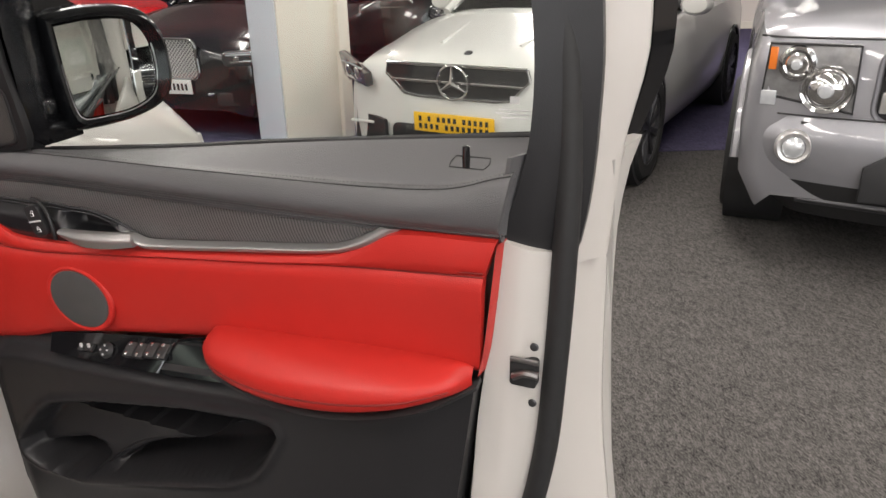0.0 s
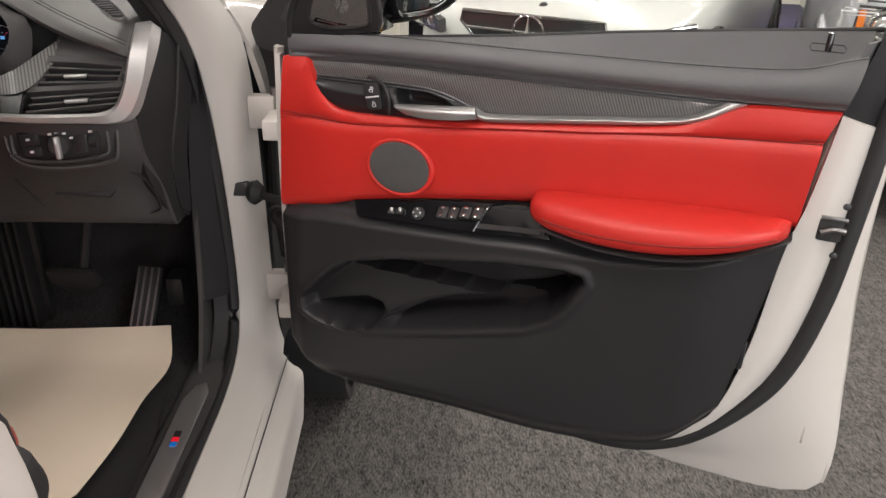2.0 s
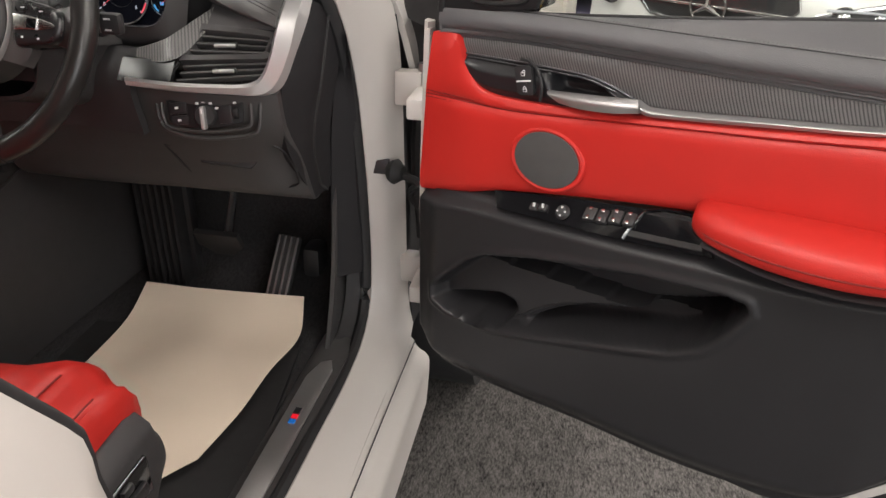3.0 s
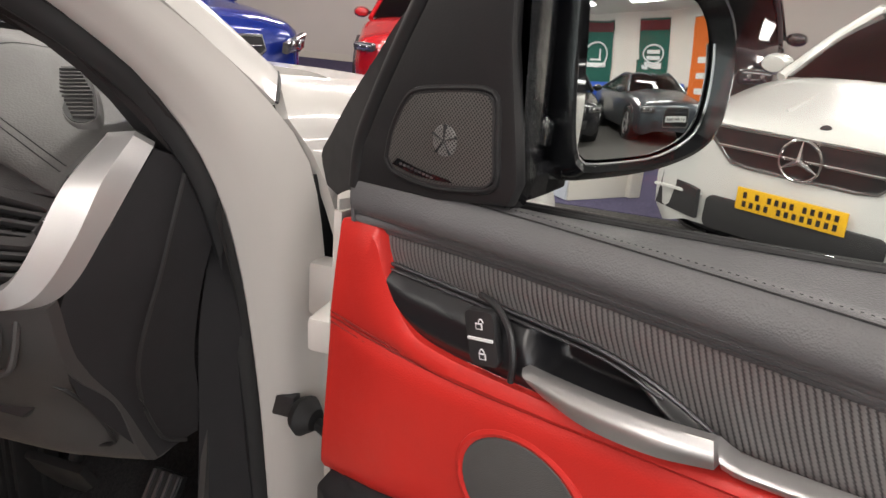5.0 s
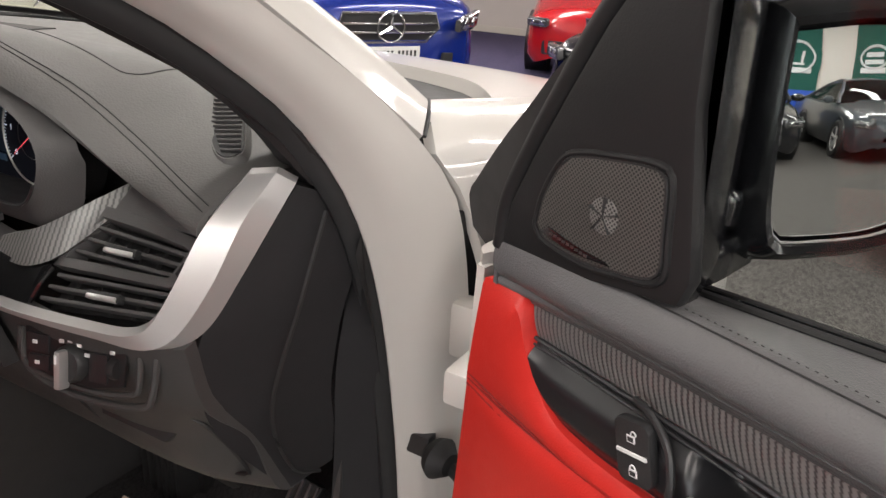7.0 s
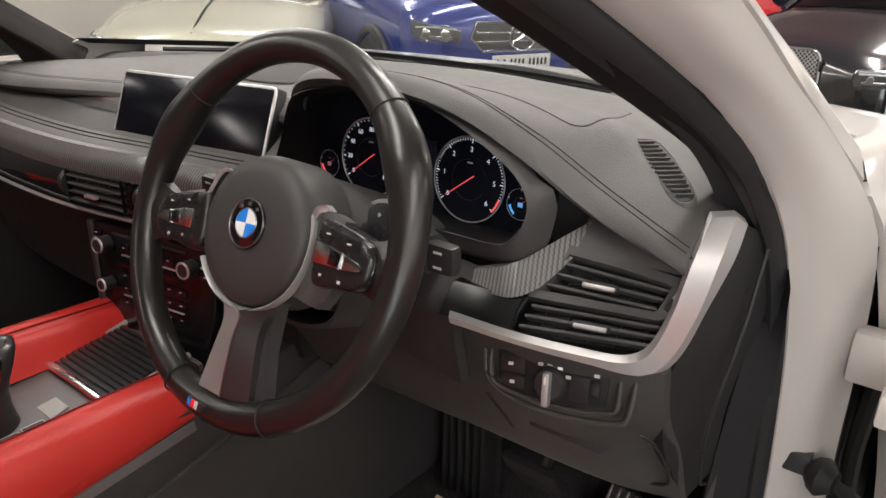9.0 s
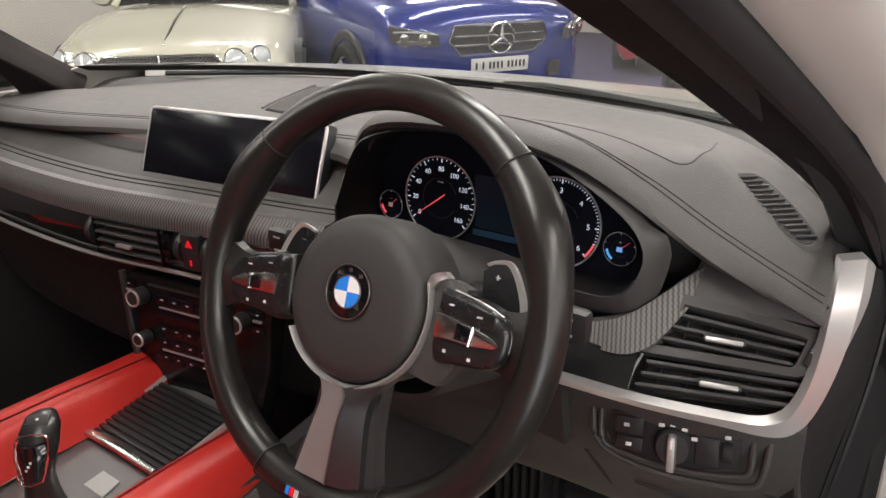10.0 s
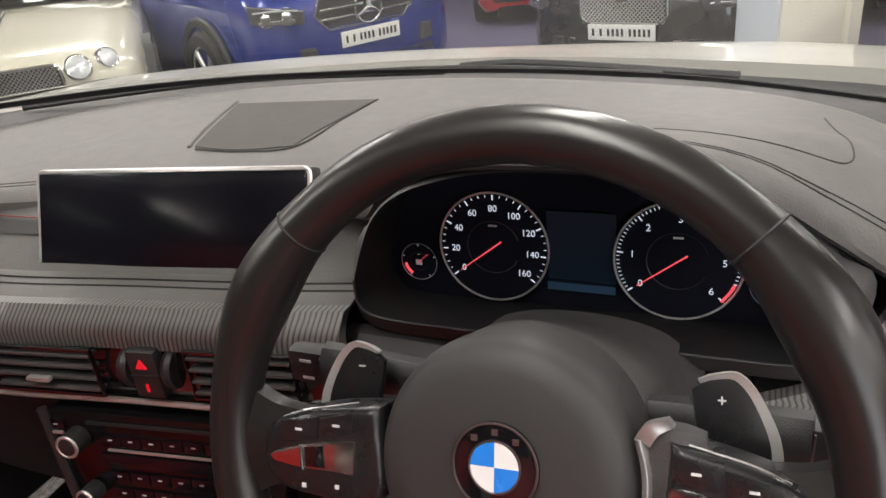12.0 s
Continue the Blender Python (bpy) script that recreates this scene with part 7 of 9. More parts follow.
# ---- dashboard ----
dash = part("dashboard", skin([
    [(-0.78, 0.36, 1.100), (-0.45, 0.58, 1.127), (0, 0.66, 1.140), (0.35, 0.61, 1.143), (0.56, 0.49, 1.144), (0.70, 0.38, 1.090)],
    [(-0.79, 0.36, 1.105), (-0.45, 0.45, 1.128), (0, 0.48, 1.142), (0.35, 0.46, 1.150), (0.54, 0.40, 1.154), (0.62, 0.36, 1.121), (0.695, 0.33, 1.092)],
    [(-0.79, 0.30, 1.105), (-0.45, 0.33, 1.128), (0, 0.34, 1.140), (0.20, 0.33, 1.150), (0.37, 0.30, 1.184), (0.54, 0.32, 1.165), (0.60, 0.32, 1.131), (0.69, 0.28, 1.090)],
    [(-0.79, 0.215, 1.098), (-0.45, 0.20, 1.118), (-0.25, 0.245, 1.121), (-0.1, 0.268, 1.124), (0.12, 0.268, 1.132), (0.17, 0.250, 1.139), (0.21, 0.214, 1.170), (0.25, 0.190, 1.198), (0.30, 0.176, 1.211), (0.36, 0.172, 1.215), (0.44, 0.174, 1.210), (0.485, 0.186, 1.194), (0.53, 0.222, 1.153), (0.59, 0.236, 1.112), (0.694, 0.230, 1.068)],
    [(-0.79, 0.198, 1.085), (-0.45, 0.182, 1.104), (-0.25, 0.230, 1.107), (-0.1, 0.252, 1.110), (0.12, 0.252, 1.116), (0.17, 0.232, 1.122), (0.21, 0.192, 1.157), (0.25, 0.166, 1.188), (0.30, 0.150, 1.203), (0.36, 0.146, 1.207), (0.44, 0.148, 1.201), (0.485, 0.162, 1.185), (0.53, 0.205, 1.142), (0.59, 0.223, 1.099), (0.696, 0.225, 1.058)],
    [(-0.79, 0.215, 1.078), (-0.45, 0.200, 1.096), (-0.25, 0.245, 1.099), (-0.1, 0.268, 1.102), (0.12, 0.266, 1.108), (0.17, 0.247, 1.114), (0.21, 0.207, 1.149), (0.25, 0.181, 1.180), (0.30, 0.165, 1.195), (0.36, 0.161, 1.199), (0.44, 0.163, 1.193), (0.485, 0.177, 1.177), (0.53, 0.218, 1.134), (0.59, 0.234, 1.091), (0.690, 0.240, 1.052)]], 90, 7, (0, 0.01, -0.006)), DASH_LEATHER, suv, "stitched dark leather dashboard top")
DASH_TREE = BVHTree.FromPolygons([v.co for v in dash.data.vertices], [p.vertices[:] for p in dash.data.polygons])


def on_dash(x, y, lift=0.0):
    """The place on the dashboard's upper side over (x, y)."""
    hit = DASH_TREE.ray_cast(Vector((x, y, 1.6)), Vector((0, 0, -1)))[0]
    return (x, y, (hit.z if hit else 1.1) + lift)


def laid(points, r, n, material, name, lift=0.0, label=""):
    return part(name, tube([on_dash(q.x, q.y, lift) for q in cr([(a, b, 0) for a, b in points], n)], r, 6), material, dash, label)


FRONT = [(-0.72, 0.227), (-0.45, 0.212), (-0.25, 0.257), (-0.1, 0.282), (0.12, 0.280), (0.17, 0.263), (0.21, 0.229), (0.25, 0.205), (0.30, 0.191), (0.36, 0.187), (0.44, 0.189), (0.485, 0.201), (0.53, 0.234), (0.59, 0.248), (0.690, 0.238)]
for off in (0.0, 0.007):
    laid([(x, y + off) for x, y in FRONT], 0.0007, 90, THREAD, "dash_seam")
laid([(0.30, 0.300), (0.37, 0.282), (0.45, 0.278), (0.52, 0.284), (0.541, 0.290), (0.549, 0.310), (0.546, 0.37), (0.538, 0.44)], 0.0008, 60, THREAD, "hood_seam")
SPK = []
for f in (0.0, 0.25, 0.5, 0.75, 1.0):
    SPK.append([on_dash(-0.107 - 0.078 * f + (0.134 + 0.085 * f) * g, 0.354 + 0.185 * f - 0.010 * math.sin(g * math.pi) * (1 - f), 0.0016) for g in (0, 0.2, 0.4, 0.6, 0.8, 1.0)])
part("centre_speaker", skin(SPK, 16, 4, (0, 0, -0.004)), SPEAKER_CLOTH, dash, "flush dash-top speaker cover")
laid([(-0.196, 0.552), (-0.168, 0.474), (-0.124, 0.372), (-0.114, 0.352)], 0.0022, 30, DASH_LEATHER, "speaker_crease", 0.001)
laid([(0.036, 0.54), (0.034, 0.45), (0.030, 0.352), (-0.04, 0.340), (-0.10, 0.346)], 0.0010, 40, THREAD, "speaker_gap", 0.001)
# side demister
DVA, DVB = Vector(on_dash(0.588, 0.362)), Vector(on_dash(0.664, 0.297))
DX = (DVB - DVA).normalized()
DN = Vector((0.30, -0.42, 0.86))
DN = (DN - DX * DN.dot(DX)).normalized()
DM = Matrix((DX, -DN, DX.cross(-DN))).transposed().to_4x4()
DM.translation = (DVA + DVB) / 2 + DN * 0.004
OVAL = [(-0.056, -0.008), (-0.042, -0.0145), (0.0, -0.016), (0.042, -0.013), (0.056, -0.005), (0.052, 0.008), (0.03, 0.013), (-0.02, 0.015), (-0.048, 0.010)]
dv = part("demister_vent", prism(OVAL, 0.006, None, 0.0, 48), RUBBER, suv, "oval side demister in the dashboard top", DM)
oval = [(q.x, q.z) for q in cr([(x, 0, z) for x, z in OVAL + OVAL[:1]], 48)[:-1]]
part("demister_rim", rows_mesh([[(x * k, y, z * k2) for x, z in oval] for y, k, k2 in ((0.010, 1.16, 1.36), (0.003, 1.10, 1.22), (0.000, 1.05, 1.10), (0.000, 1.02, 1.05), (0.003, 0.99, 0.99))], close=True), DASH_LEATHER, dv)
for k in range(13):
    x = -0.047 + k * 0.0079
    part("demister_slat", box(0, 0, 0, 0.0016, 0.0025, 0.028 - abs(k - 6) * 0.0017, 0.0004), CABIN_GREY, dv, "", pose(x, -0.0012, 0.0, 0, 14))

# layered bands across the passenger side and the middle
BX = (-0.80, -0.60, -0.42, -0.22, -0.05, 0.10, 0.175)
BY = (0.150, 0.112, 0.097, 0.098, 0.122, 0.143, 0.158)


def band(name, z0, z1, y0, y1, material, parent, label="", bulge=0.0, x1=None, rise=0.0):
    pts = [(x, y) for x, y in zip(BX, BY)]
    if x1 is not None:
        pts = [p for p in pts if p[0] <= x1]
    lo = [(x, y + y0, z0 + rise * x) for x, y in pts]
    hi = [(x, y + y1, z1 + rise * x) for x, y in pts]
    mid = [(x, y + (y0 + y1) / 2 - bulge, (z0 + z1) / 2 + rise * x) for x, y in pts]
    return part(name, skin([lo, mid, hi], 50, 4, (0, 0.012, 0)), material, parent, label)


band("upper_fascia", 1.064, 1.108, 0.062, 0.140, DASH_LEATHER, dash, "recessed dark leather fascia")
band("fascia_groove", 1.090, 1.099, 0.104, 0.121, RUBBER, dash, "dark groove under the dashboard lip", 0.0, -0.04)
band("fascia_piping", 1.0985, 1.1000, 0.124, 0.125, RED_STITCH, dash, "thin red piping")
band("fascia_roll", 1.057, 1.067, 0.016, 0.065, DASH_LEATHER, dash, "rolled leather ledge", 0.004)
for zz, yy in ((1.0660, 0.056), (1.064, 0.046)):
    part("ledge_seam", tube([(x, y + yy, zz) for x, y in zip(BX, BY)], 0.0011, 5, 50), STITCH, dash)
band("twill_band", 1.024, 1.060, 0.0, 0.016, CARBON_DASH, dash, "ribbed carbon-look band", 0.007)
band("gloss_trim", 0.968, 1.030, 0.004, 0.008, PIANO, dash, "piano black trim", 0.006)
part("bright_line", tube([(x, y - 0.002, 0.966) for x, y in zip(BX, BY)], 0.0032, 6, 50), SILVER, dash, "thin bright line")
band("lower_fascia", 0.78, 0.964, 0.06, 0.012, RUBBER, dash, "black glovebox fascia", -0.004)


def vent(m, w, h, slats, parent, tab, shape_skew=0.0, label="air vent with dark slats"):
    """A louvred outlet in the local xz plane, its face towards -y."""
    sk = shape_skew
    o = [(-w / 2 - sk * h / 2, -h / 2), (w / 2 - sk * h / 2, -h / 2), (w / 2 + sk * h / 2, h / 2), (-w / 2 + sk * h / 2, h / 2)]
    v = part("air_vent", prism([(x * 0.99, z * 0.99) for x, z in o], 0.02, pose(0, 0.012, 0)), RUBBER, parent, label, m)
    part("vent_frame", tube([(x, 0, z) for x, z in o], 0.0028, 6, close=True), PIANO, v)
    for k in range(slats):
        z = h * ((k + 0.5) / slats - 0.5)
        part("slat", box(sk * z, 0.003, z, w * 0.97, 0.012, 0.0030, 0.001, None), CABIN_GREY, v)
    for k in range(5):
        part("fin", box(w * (k - 2) * 0.2, 0.014, 0, 0.002, 0.014, h * 0.92, 0), SOFT_BLACK, v, smooth=False)
    part("vent_tab", box(tab * w, -0.006, -h / 8, 0.026, 0.007, 0.0050, 0.0018), SILVER, v, "satin silver vent tab")
    return v


vent(pose(-0.126, 0.104, 1.000, 0, 0, 8), 0.122, 0.050, 4, suv, -0.02, label="central air vent with dark slats")
vent(pose(0.084, 0.135, 1.004, 0, 0, 8), 0.104, 0.050, 4, suv, 0.10, label="central air vent with dark slats")
hz = part("hazard_panel", box(0, 0, 0, 0.030, 0.014, 0.050, 0.003), BLACK_PLASTIC, suv, "hazard switch block between the vents", pose(-0.012, 0.124, 1.003, 0, 0, 8))
part("hazard_triangle", prism([(-0.0055, -0.0045), (0.0055, -0.0045), (0, 0.005)], -0.002, pose(0, -0.007, 0.013)), ICON_RED, hz, "red triangle", smooth=False)
part("lock_mark", box(0, -0.008, -0.013, 0.0022, 0.002, 0.008, 0.0005), ICON_RED, hz, "red mark")
for sx in (-0.023, 0.023, -0.187):
    part("vent_wheel", lathe([(0.0, -0.0055), (0.019, -0.005), (0.021, 0.0), (0.019, 0.005), (0.0, 0.0055)], 24), BLACK_PLASTIC, hz, "black vent thumbwheel", pose(sx, 0.010 if sx > -0.1 else 0.008, 0.0, 0, 90))
part("split_line", box(0, -0.0075, 0.0, 0.030, 0.0015, 0.001, 0), RUBBER, hz, smooth=False)

# central display
SCR = pose(-0.0365, 0.2215, 1.1065, -23, 0, 8)
disp = part("display", box(0, 0.006, 0, 0.306, 0.022, 0.107, 0.006), BLACK_PLASTIC, suv, "wide freestanding display, switched off", SCR)
part("display_frame", tube([(x, -0.005, z) for x, z in rounded(0.301, 0.102, 0.006, 3)], 0.0026, 6, close=True), SILVER, disp, "satin silver frame")
part("display_pane", box(0, -0.006, 0, 0.297, 0.004, 0.098, 0.001), SCREEN_BLACK, disp, "dark switched-off screen")
part("display_foot", box(0.0, 0.020, -0.052, 0.20, 0.03, 0.03, 0.006), BLACK_PLASTIC, disp)

# centre stack
ST = pose(-0.018, 0.106, 0.862, -6, 0, 8)
stack = part("climate_panel", prism([(-0.120, 0.092), (0.135, 0.092), (0.120, -0.02), (0.105, -0.085), (-0.085, -0.085), (-0.105, -0.02)], 0.03, None, 0.004), STACK_BLACK, suv, "glossy black climate and radio stack", ST)
part("stack_edge", tube([(-0.124, -0.002, 0.095), (-0.109, -0.002, -0.02), (-0.088, -0.002, -0.09)], 0.005, 8, 14), DARK_METAL, stack)


def knob(x, z, r, parent):
    k = part("knob", lathe([(0, 0.020), (r * 0.72, 0.020), (r * 0.80, 0.016), (r * 0.86, 0.018), (r * 0.97, 0.016), (r, 0.010), (r * 1.02, 0.0)], 30), BLACK_PLASTIC, parent, "round control knob", pose(x, -0.002, z, 90))
    part("knob_ring", tube([(r * 0.90 * math.cos(a * math.tau / 30), r * 0.90 * math.sin(a * math.tau / 30), 0.0185) for a in range(30)], 0.0016, 6, close=True), SILVER, k, "bright ring")
    return k


knob(-0.086, 0.066, 0.0120, stack)
knob(0.090, 0.066, 0.0120, stack)
knob(-0.083, 0.006, 0.0095, stack)
for z, edge in ((0.064, True), (0.022, False), (0.002, True), (-0.02, False)):
    if edge:
        part("key_row_edge", box(0.006, -0.0026, z - 0.010, 0.125, 0.003, 0.0020, 0.0006), SILVER, stack, "bright key edge")
    for k in range(6):
        part("key", box(-0.052 + k * 0.023, -0.0008, z, 0.0215, 0.003, 0.013, 0.0008), SCREEN_BLACK, stack)
        part("key_mark", box(-0.052 + k * 0.023, -0.0025, z + 0.001, 0.0045, 0.0006, 0.0013, 0), ICON, stack, "small pale mark", smooth=False)
for sx in (-0.112, 0.112):
    part("side_key_edge", box(sx, -0.0026, 0.0690, 0.014, 0.003, 0.0030, 0.0006), SILVER, stack, "bright key edge")
    for zz in (0.078, 0.056):
        part("key", box(sx, -0.0008, zz, 0.020, 0.003, 0.011, 0.0008), SCREEN_BLACK, stack)
        part("key_mark", box(sx, -0.0025, zz, 0.0045, 0.0006, 0.0013, 0), ICON, stack, "small pale mark", smooth=False)
part("climate_window", box(0.0, -0.002, 0.043, 0.13, 0.004, 0.014, 0.001), SCREEN_BLACK, stack)
part("disc_slot", box(0.0, -0.002, 0.083, 0.15, 0.003, 0.003, 0.0005), RUBBER, stack)

# gauges in their hooded housing
CL = [(0.182, 1.085), (0.184, 1.064), (0.196, 1.055), (0.24, 1.052), (0.36, 1.0535), (0.48, 1.055), (0.522, 1.057), (0.538, 1.068), (0.548, 1.094), (0.544, 1.112), (0.526, 1.134), (0.485, 1.172), (0.44, 1.188), (0.36, 1.194), (0.30, 1.190), (0.25, 1.175), (0.213, 1.146), (0.192, 1.114)]
def cl_y(z):
    """Depth of the housing's mouth: its upper part reaches towards the driver."""
    return 0.181 + (z - 1.03) * 0.12 - 0.036 * ease(1.12, 1.185, z)


ring_o = cr([(x, cl_y(z), z) for x, z in CL + CL[:1]], 96)[:-1]
cx, cz = 0.362, 1.098
ring_i = [Vector((cx + (p.x - cx) * 0.985, 0.252 + (p.z - 1.03) * 0.10, min(1.168, cz - 0.006 + (p.z - cz) * 1.16))) for p in ring_o]
ring_l = [Vector((cx + (p.x - cx) * 1.012, p.y + 0.003, cz + (p.z - cz) * (1.012 if p.z > cz else 1.05))) for p in ring_o]
ring_x = [Vector((cx + (p.x - cx) * (1.012 if p.z > 1.12 else 1.08), p.y + (0.03 if p.z > cz else 0.035), cz + (p.z - cz) * (1.0 if p.z > cz else 1.85))) for p in ring_o]
cl = part("gauge_housing", rows_mesh([ring_x, [a.lerp(b, 0.5) + Vector((0, -0.008, 0)) for a, b in zip(ring_x, ring_l)], ring_l, ring_o], close=True), CABIN_GREY, suv, "black hooded housing round the lit gauges", turn=70)
part("gauge_bowl", rows_mesh([ring_o, [a.lerp(b, 0.12) for a, b in zip(ring_o, ring_i)], ring_i], close=True), CORNER_BLACK, cl, "dark recess round the gauges", turn=70)
# paler metal tube draws the light caught on the housing's edge
part("housing_rim_light", tube([tuple(p + Vector((0, -0.0012, 0))) for p in ring_o[0:44]], 0.0013, 6), DARK_METAL, cl, "thin paler tube drawn as the lit edge of the housing")
fb = bmesh.new()
fb.faces.new([fb.verts.new(p + Vector((0, -0.001, 0))) for p in ring_i])
part("gauge_face", fb, DIAL_FACE, cl, "dark display face")


def dial_pose(x, z):
    return pose(x, 0.2485 + (z - 1.03) * 0.10, z, 90 - 5.7)


def dial(x, z, r, marks, a0, step, ticks, needle_a, redzone=None, name="dial"):
    """A round gauge facing the driver: local x right, y up, z out."""
    d = part(name, lathe([(0.0, 0.0), (r * 0.99, 0.0), (r, 0.001), (r * 1.015, 0.0)], 48), DIAL_FACE, cl, "round dial with white figures", dial_pose(x, z))
    part("dial_ring", tube([(r * math.cos(k * math.tau / 64), r * math.sin(k * math.tau / 64), 0.0012) for k in range(64)], r * 0.020, 6, close=True), SILVER, d, "bright dial ring")
    bm = bmesh.new()
    for k in range(ticks + 1):
        a = radians(a0 + step * (len(marks) - 1) * k / ticks)
        big = k % max(1, ticks // max(1, len(marks) - 1)) == 0
        l0 = 0.86 if big else 0.91
        c, s2 = math.cos(a), math.sin(a)
        w = r * (0.014 if big else 0.008)
        quad = [(r * l0, -w), (r * 0.96, -w), (r * 0.96, w), (r * l0, w)]
        bm.faces.new([bm.verts.new((p * c - q * s2, p * s2 + q * c, 0.0010)) for p, q in quad])
    part("ticks", bm, DIAL_WHITE, d, smooth=False)
    for k, t in enumerate(marks):
        if t:
            a = radians(a0 + step * k)
            lettering(t, r * 0.165, pose(r * 0.71 * math.cos(a), r * 0.71 * math.sin(a), 0.0012), DIAL_WHITE, d)
    na = radians(needle_a)
    bm = bmesh.new()
    for (q0, q1, w0, w1) in ((-0.20, 0.78, 0.014, 0.008),):
        bm.faces.new([bm.verts.new((p * r * math.cos(na) - q * r * math.sin(na), p * r * math.sin(na) + q * r * math.cos(na), 0.0022)) for p, q in ((q0, -w0), (q1, -w1), (q1, w1), (q0, w0))])
    part("needle", bm, DIAL_RED, d, "glowing red needle", smooth=False)
    part("inner_ring", tube([(r * 0.48 * math.cos(radians(20 + k * 8)), r * 0.48 * math.sin(radians(20 + k * 8)), 0.0008) for k in range(40)], r * 0.010, 5), DARK_METAL, d)
    part("unit_bar", box(0, r * 0.40, 0.001, r * 0.16, r * 0.035, 0.0004, 0), ICON, d, "tiny pale bar of print", smooth=False)
    if redzone:
        part("red_zone", tube([(r * 0.93 * math.cos(radians(q)), r * 0.93 * math.sin(radians(q)), 0.0012) for q in range(*redzone)], r * 0.025, 5), DIAL_RED, d)
    return d


dial(0.283, 1.091, 0.0485, ["0", "20", "40", "60", "80", "100", "120", "140", "160"], 217, -32, 32, 217)
dial(0.433, 1.091, 0.0485, ["0", "1", "2", "3", "4", "5", "6"], 217, -43, 60, 217, (-42, -18, 2))
for gx, mk in ((0.212, DIAL_RED), (0.503, DIAL_BLUE)):
    g = dial(gx, 1.072 if gx < 0.4 else 1.077, 0.0172, ["", "", "", "", ""], 235, -72, 8, 40, None, "small_gauge")
    part("gauge_symbol", box(0, -0.0005, 0.0016, 0.006, 0.005, 0.0006, 0.0), DIAL_BLUE if mk is DIAL_BLUE else ICON, g, "small lit symbol", smooth=False)
    part("gauge_zone", tube([(0.0135 * math.cos(radians(q)), 0.0135 * math.sin(radians(q)), 0.0014) for q in range(190, 240, 8)], 0.0013, 5), mk, g)
part("lit_strip", box(0.358, 0.2512, 1.061, 0.056, 0.001, 0.007, 0, None), STREAK_GLOW, cl, "faint blue display glow", smooth=False)
part("lit_panel", box(0.358, 0.2560, 1.092, 0.056, 0.001, 0.070, 0, None), CLUSTER_GLOW, cl, "faint blue display panel", smooth=False)

# driver's side: carbon gusset, vents, silver frame, light switches
part("twill_gusset", skin([[(0.495, 0.178, 1.024), (0.535, 0.190, 1.038), (0.565, 0.225, 1.060), (0.590, 0.262, 1.080)], [(0.500, 0.166, 1.012), (0.545, 0.168, 1.011), (0.566, 0.186, 1.020), (0.588, 0.232, 1.052)]], 16, 4, (0, 0.012, 0)), CARBON_SIDE, dash, "ribbed carbon-look gusset")
part("outer_vent_cap", skin([[(0.582, 0.270, 1.088), (0.64, 0.252, 1.086), (0.700, 0.240, 1.068)], [(0.578, 0.227, 1.050), (0.64, 0.231, 1.053), (0.704, 0.236, 1.052)]], 12, 3, (0, 0.012, 0)), CABIN_GREY, dash)
part("dash_underside", skin([[(0.44, 0.315, 1.120), (0.57, 0.315, 1.110), (0.700, 0.315, 1.068)], [(0.44, 0.295, 0.98), (0.57, 0.295, 0.98), (0.700, 0.300, 0.98)]], 10, 3, (0, 0.01, 0)), CABIN_GREY, dash)


VENT_AT = pose(0.6244, 0.1971, 1.0186, -43.3, 2.5, 2.65)
BEZ_OUT = [(-0.0475, 0.0500), (0.010, 0.0510), (0.066, 0.0485), (0.0785, 0.0475), (0.0745, 0.0187), (0.0700, 0.0085), (0.0610, 0.0028), (-0.003, -0.0060), (-0.0672, -0.0150)]
BEZ_IN = [(-0.0430, 0.0385), (0.010, 0.0395), (0.055, 0.0378), (0.0605, 0.0362), (0.0578, 0.020), (0.0560, 0.0120), (0.0535, 0.0100), (-0.003, 0.0028), (-0.0568, -0.0042)]


def louvres(name_label, back, ends, tab, deep):
    """Separate thin blades before a dark throat, in the plane of the outlet."""
    v = part("air_vent", prism(back, 0.004, pose(0, 0.020 + deep, 0)), RUBBER, suv, name_label, VENT_AT)
    for (xa, za), (xb, zb) in ends:
        part("slat", box(0, 0, 0, math.hypot(xb - xa, zb - za) - 0.001, 0.013, 0.0034, 0.0012), CABIN_GREY, v, "", pose((xa + xb) / 2, 0.0085 + deep, (za + zb) / 2, 0, -math.degrees(math.atan2(zb - za, xb - xa))))
    for k in range(5):
        (xa, za), (xb, zb) = ends[1]
        f = (k + 0.6) / 5.2
        part("fin", box(xa + (xb - xa) * f, 0.017 + deep, za + (zb - za) * f, 0.0016, 0.004, 0.026, 0), SOFT_BLACK, v, smooth=False)
    part("tab_block", box(0, 0, 0, 0.036, 0.009, 0.0075, 0.002), BLACK_PLASTIC, v, "", pose(tab[0], 0.000 + deep, tab[1] + 0.001, 0, tab[2]))
    part("vent_tab", box(0, 0, 0, 0.0325, 0.006, 0.0046, 0.0018), SILVER, v, "satin silver vent tab", pose(tab[0], -0.0032 + deep, tab[1] - 0.001, 0, tab[2]))
    return v


upper = louvres("outer air vent with dark slats", BEZ_IN, (((-0.047, 0.0300), (0.0605, 0.0335)), ((-0.0512, 0.0173), (0.0585, 0.0237)), ((-0.0555, 0.0040), (0.0560, 0.0135))), (-0.0018, 0.0155, -6.6), 0.0)
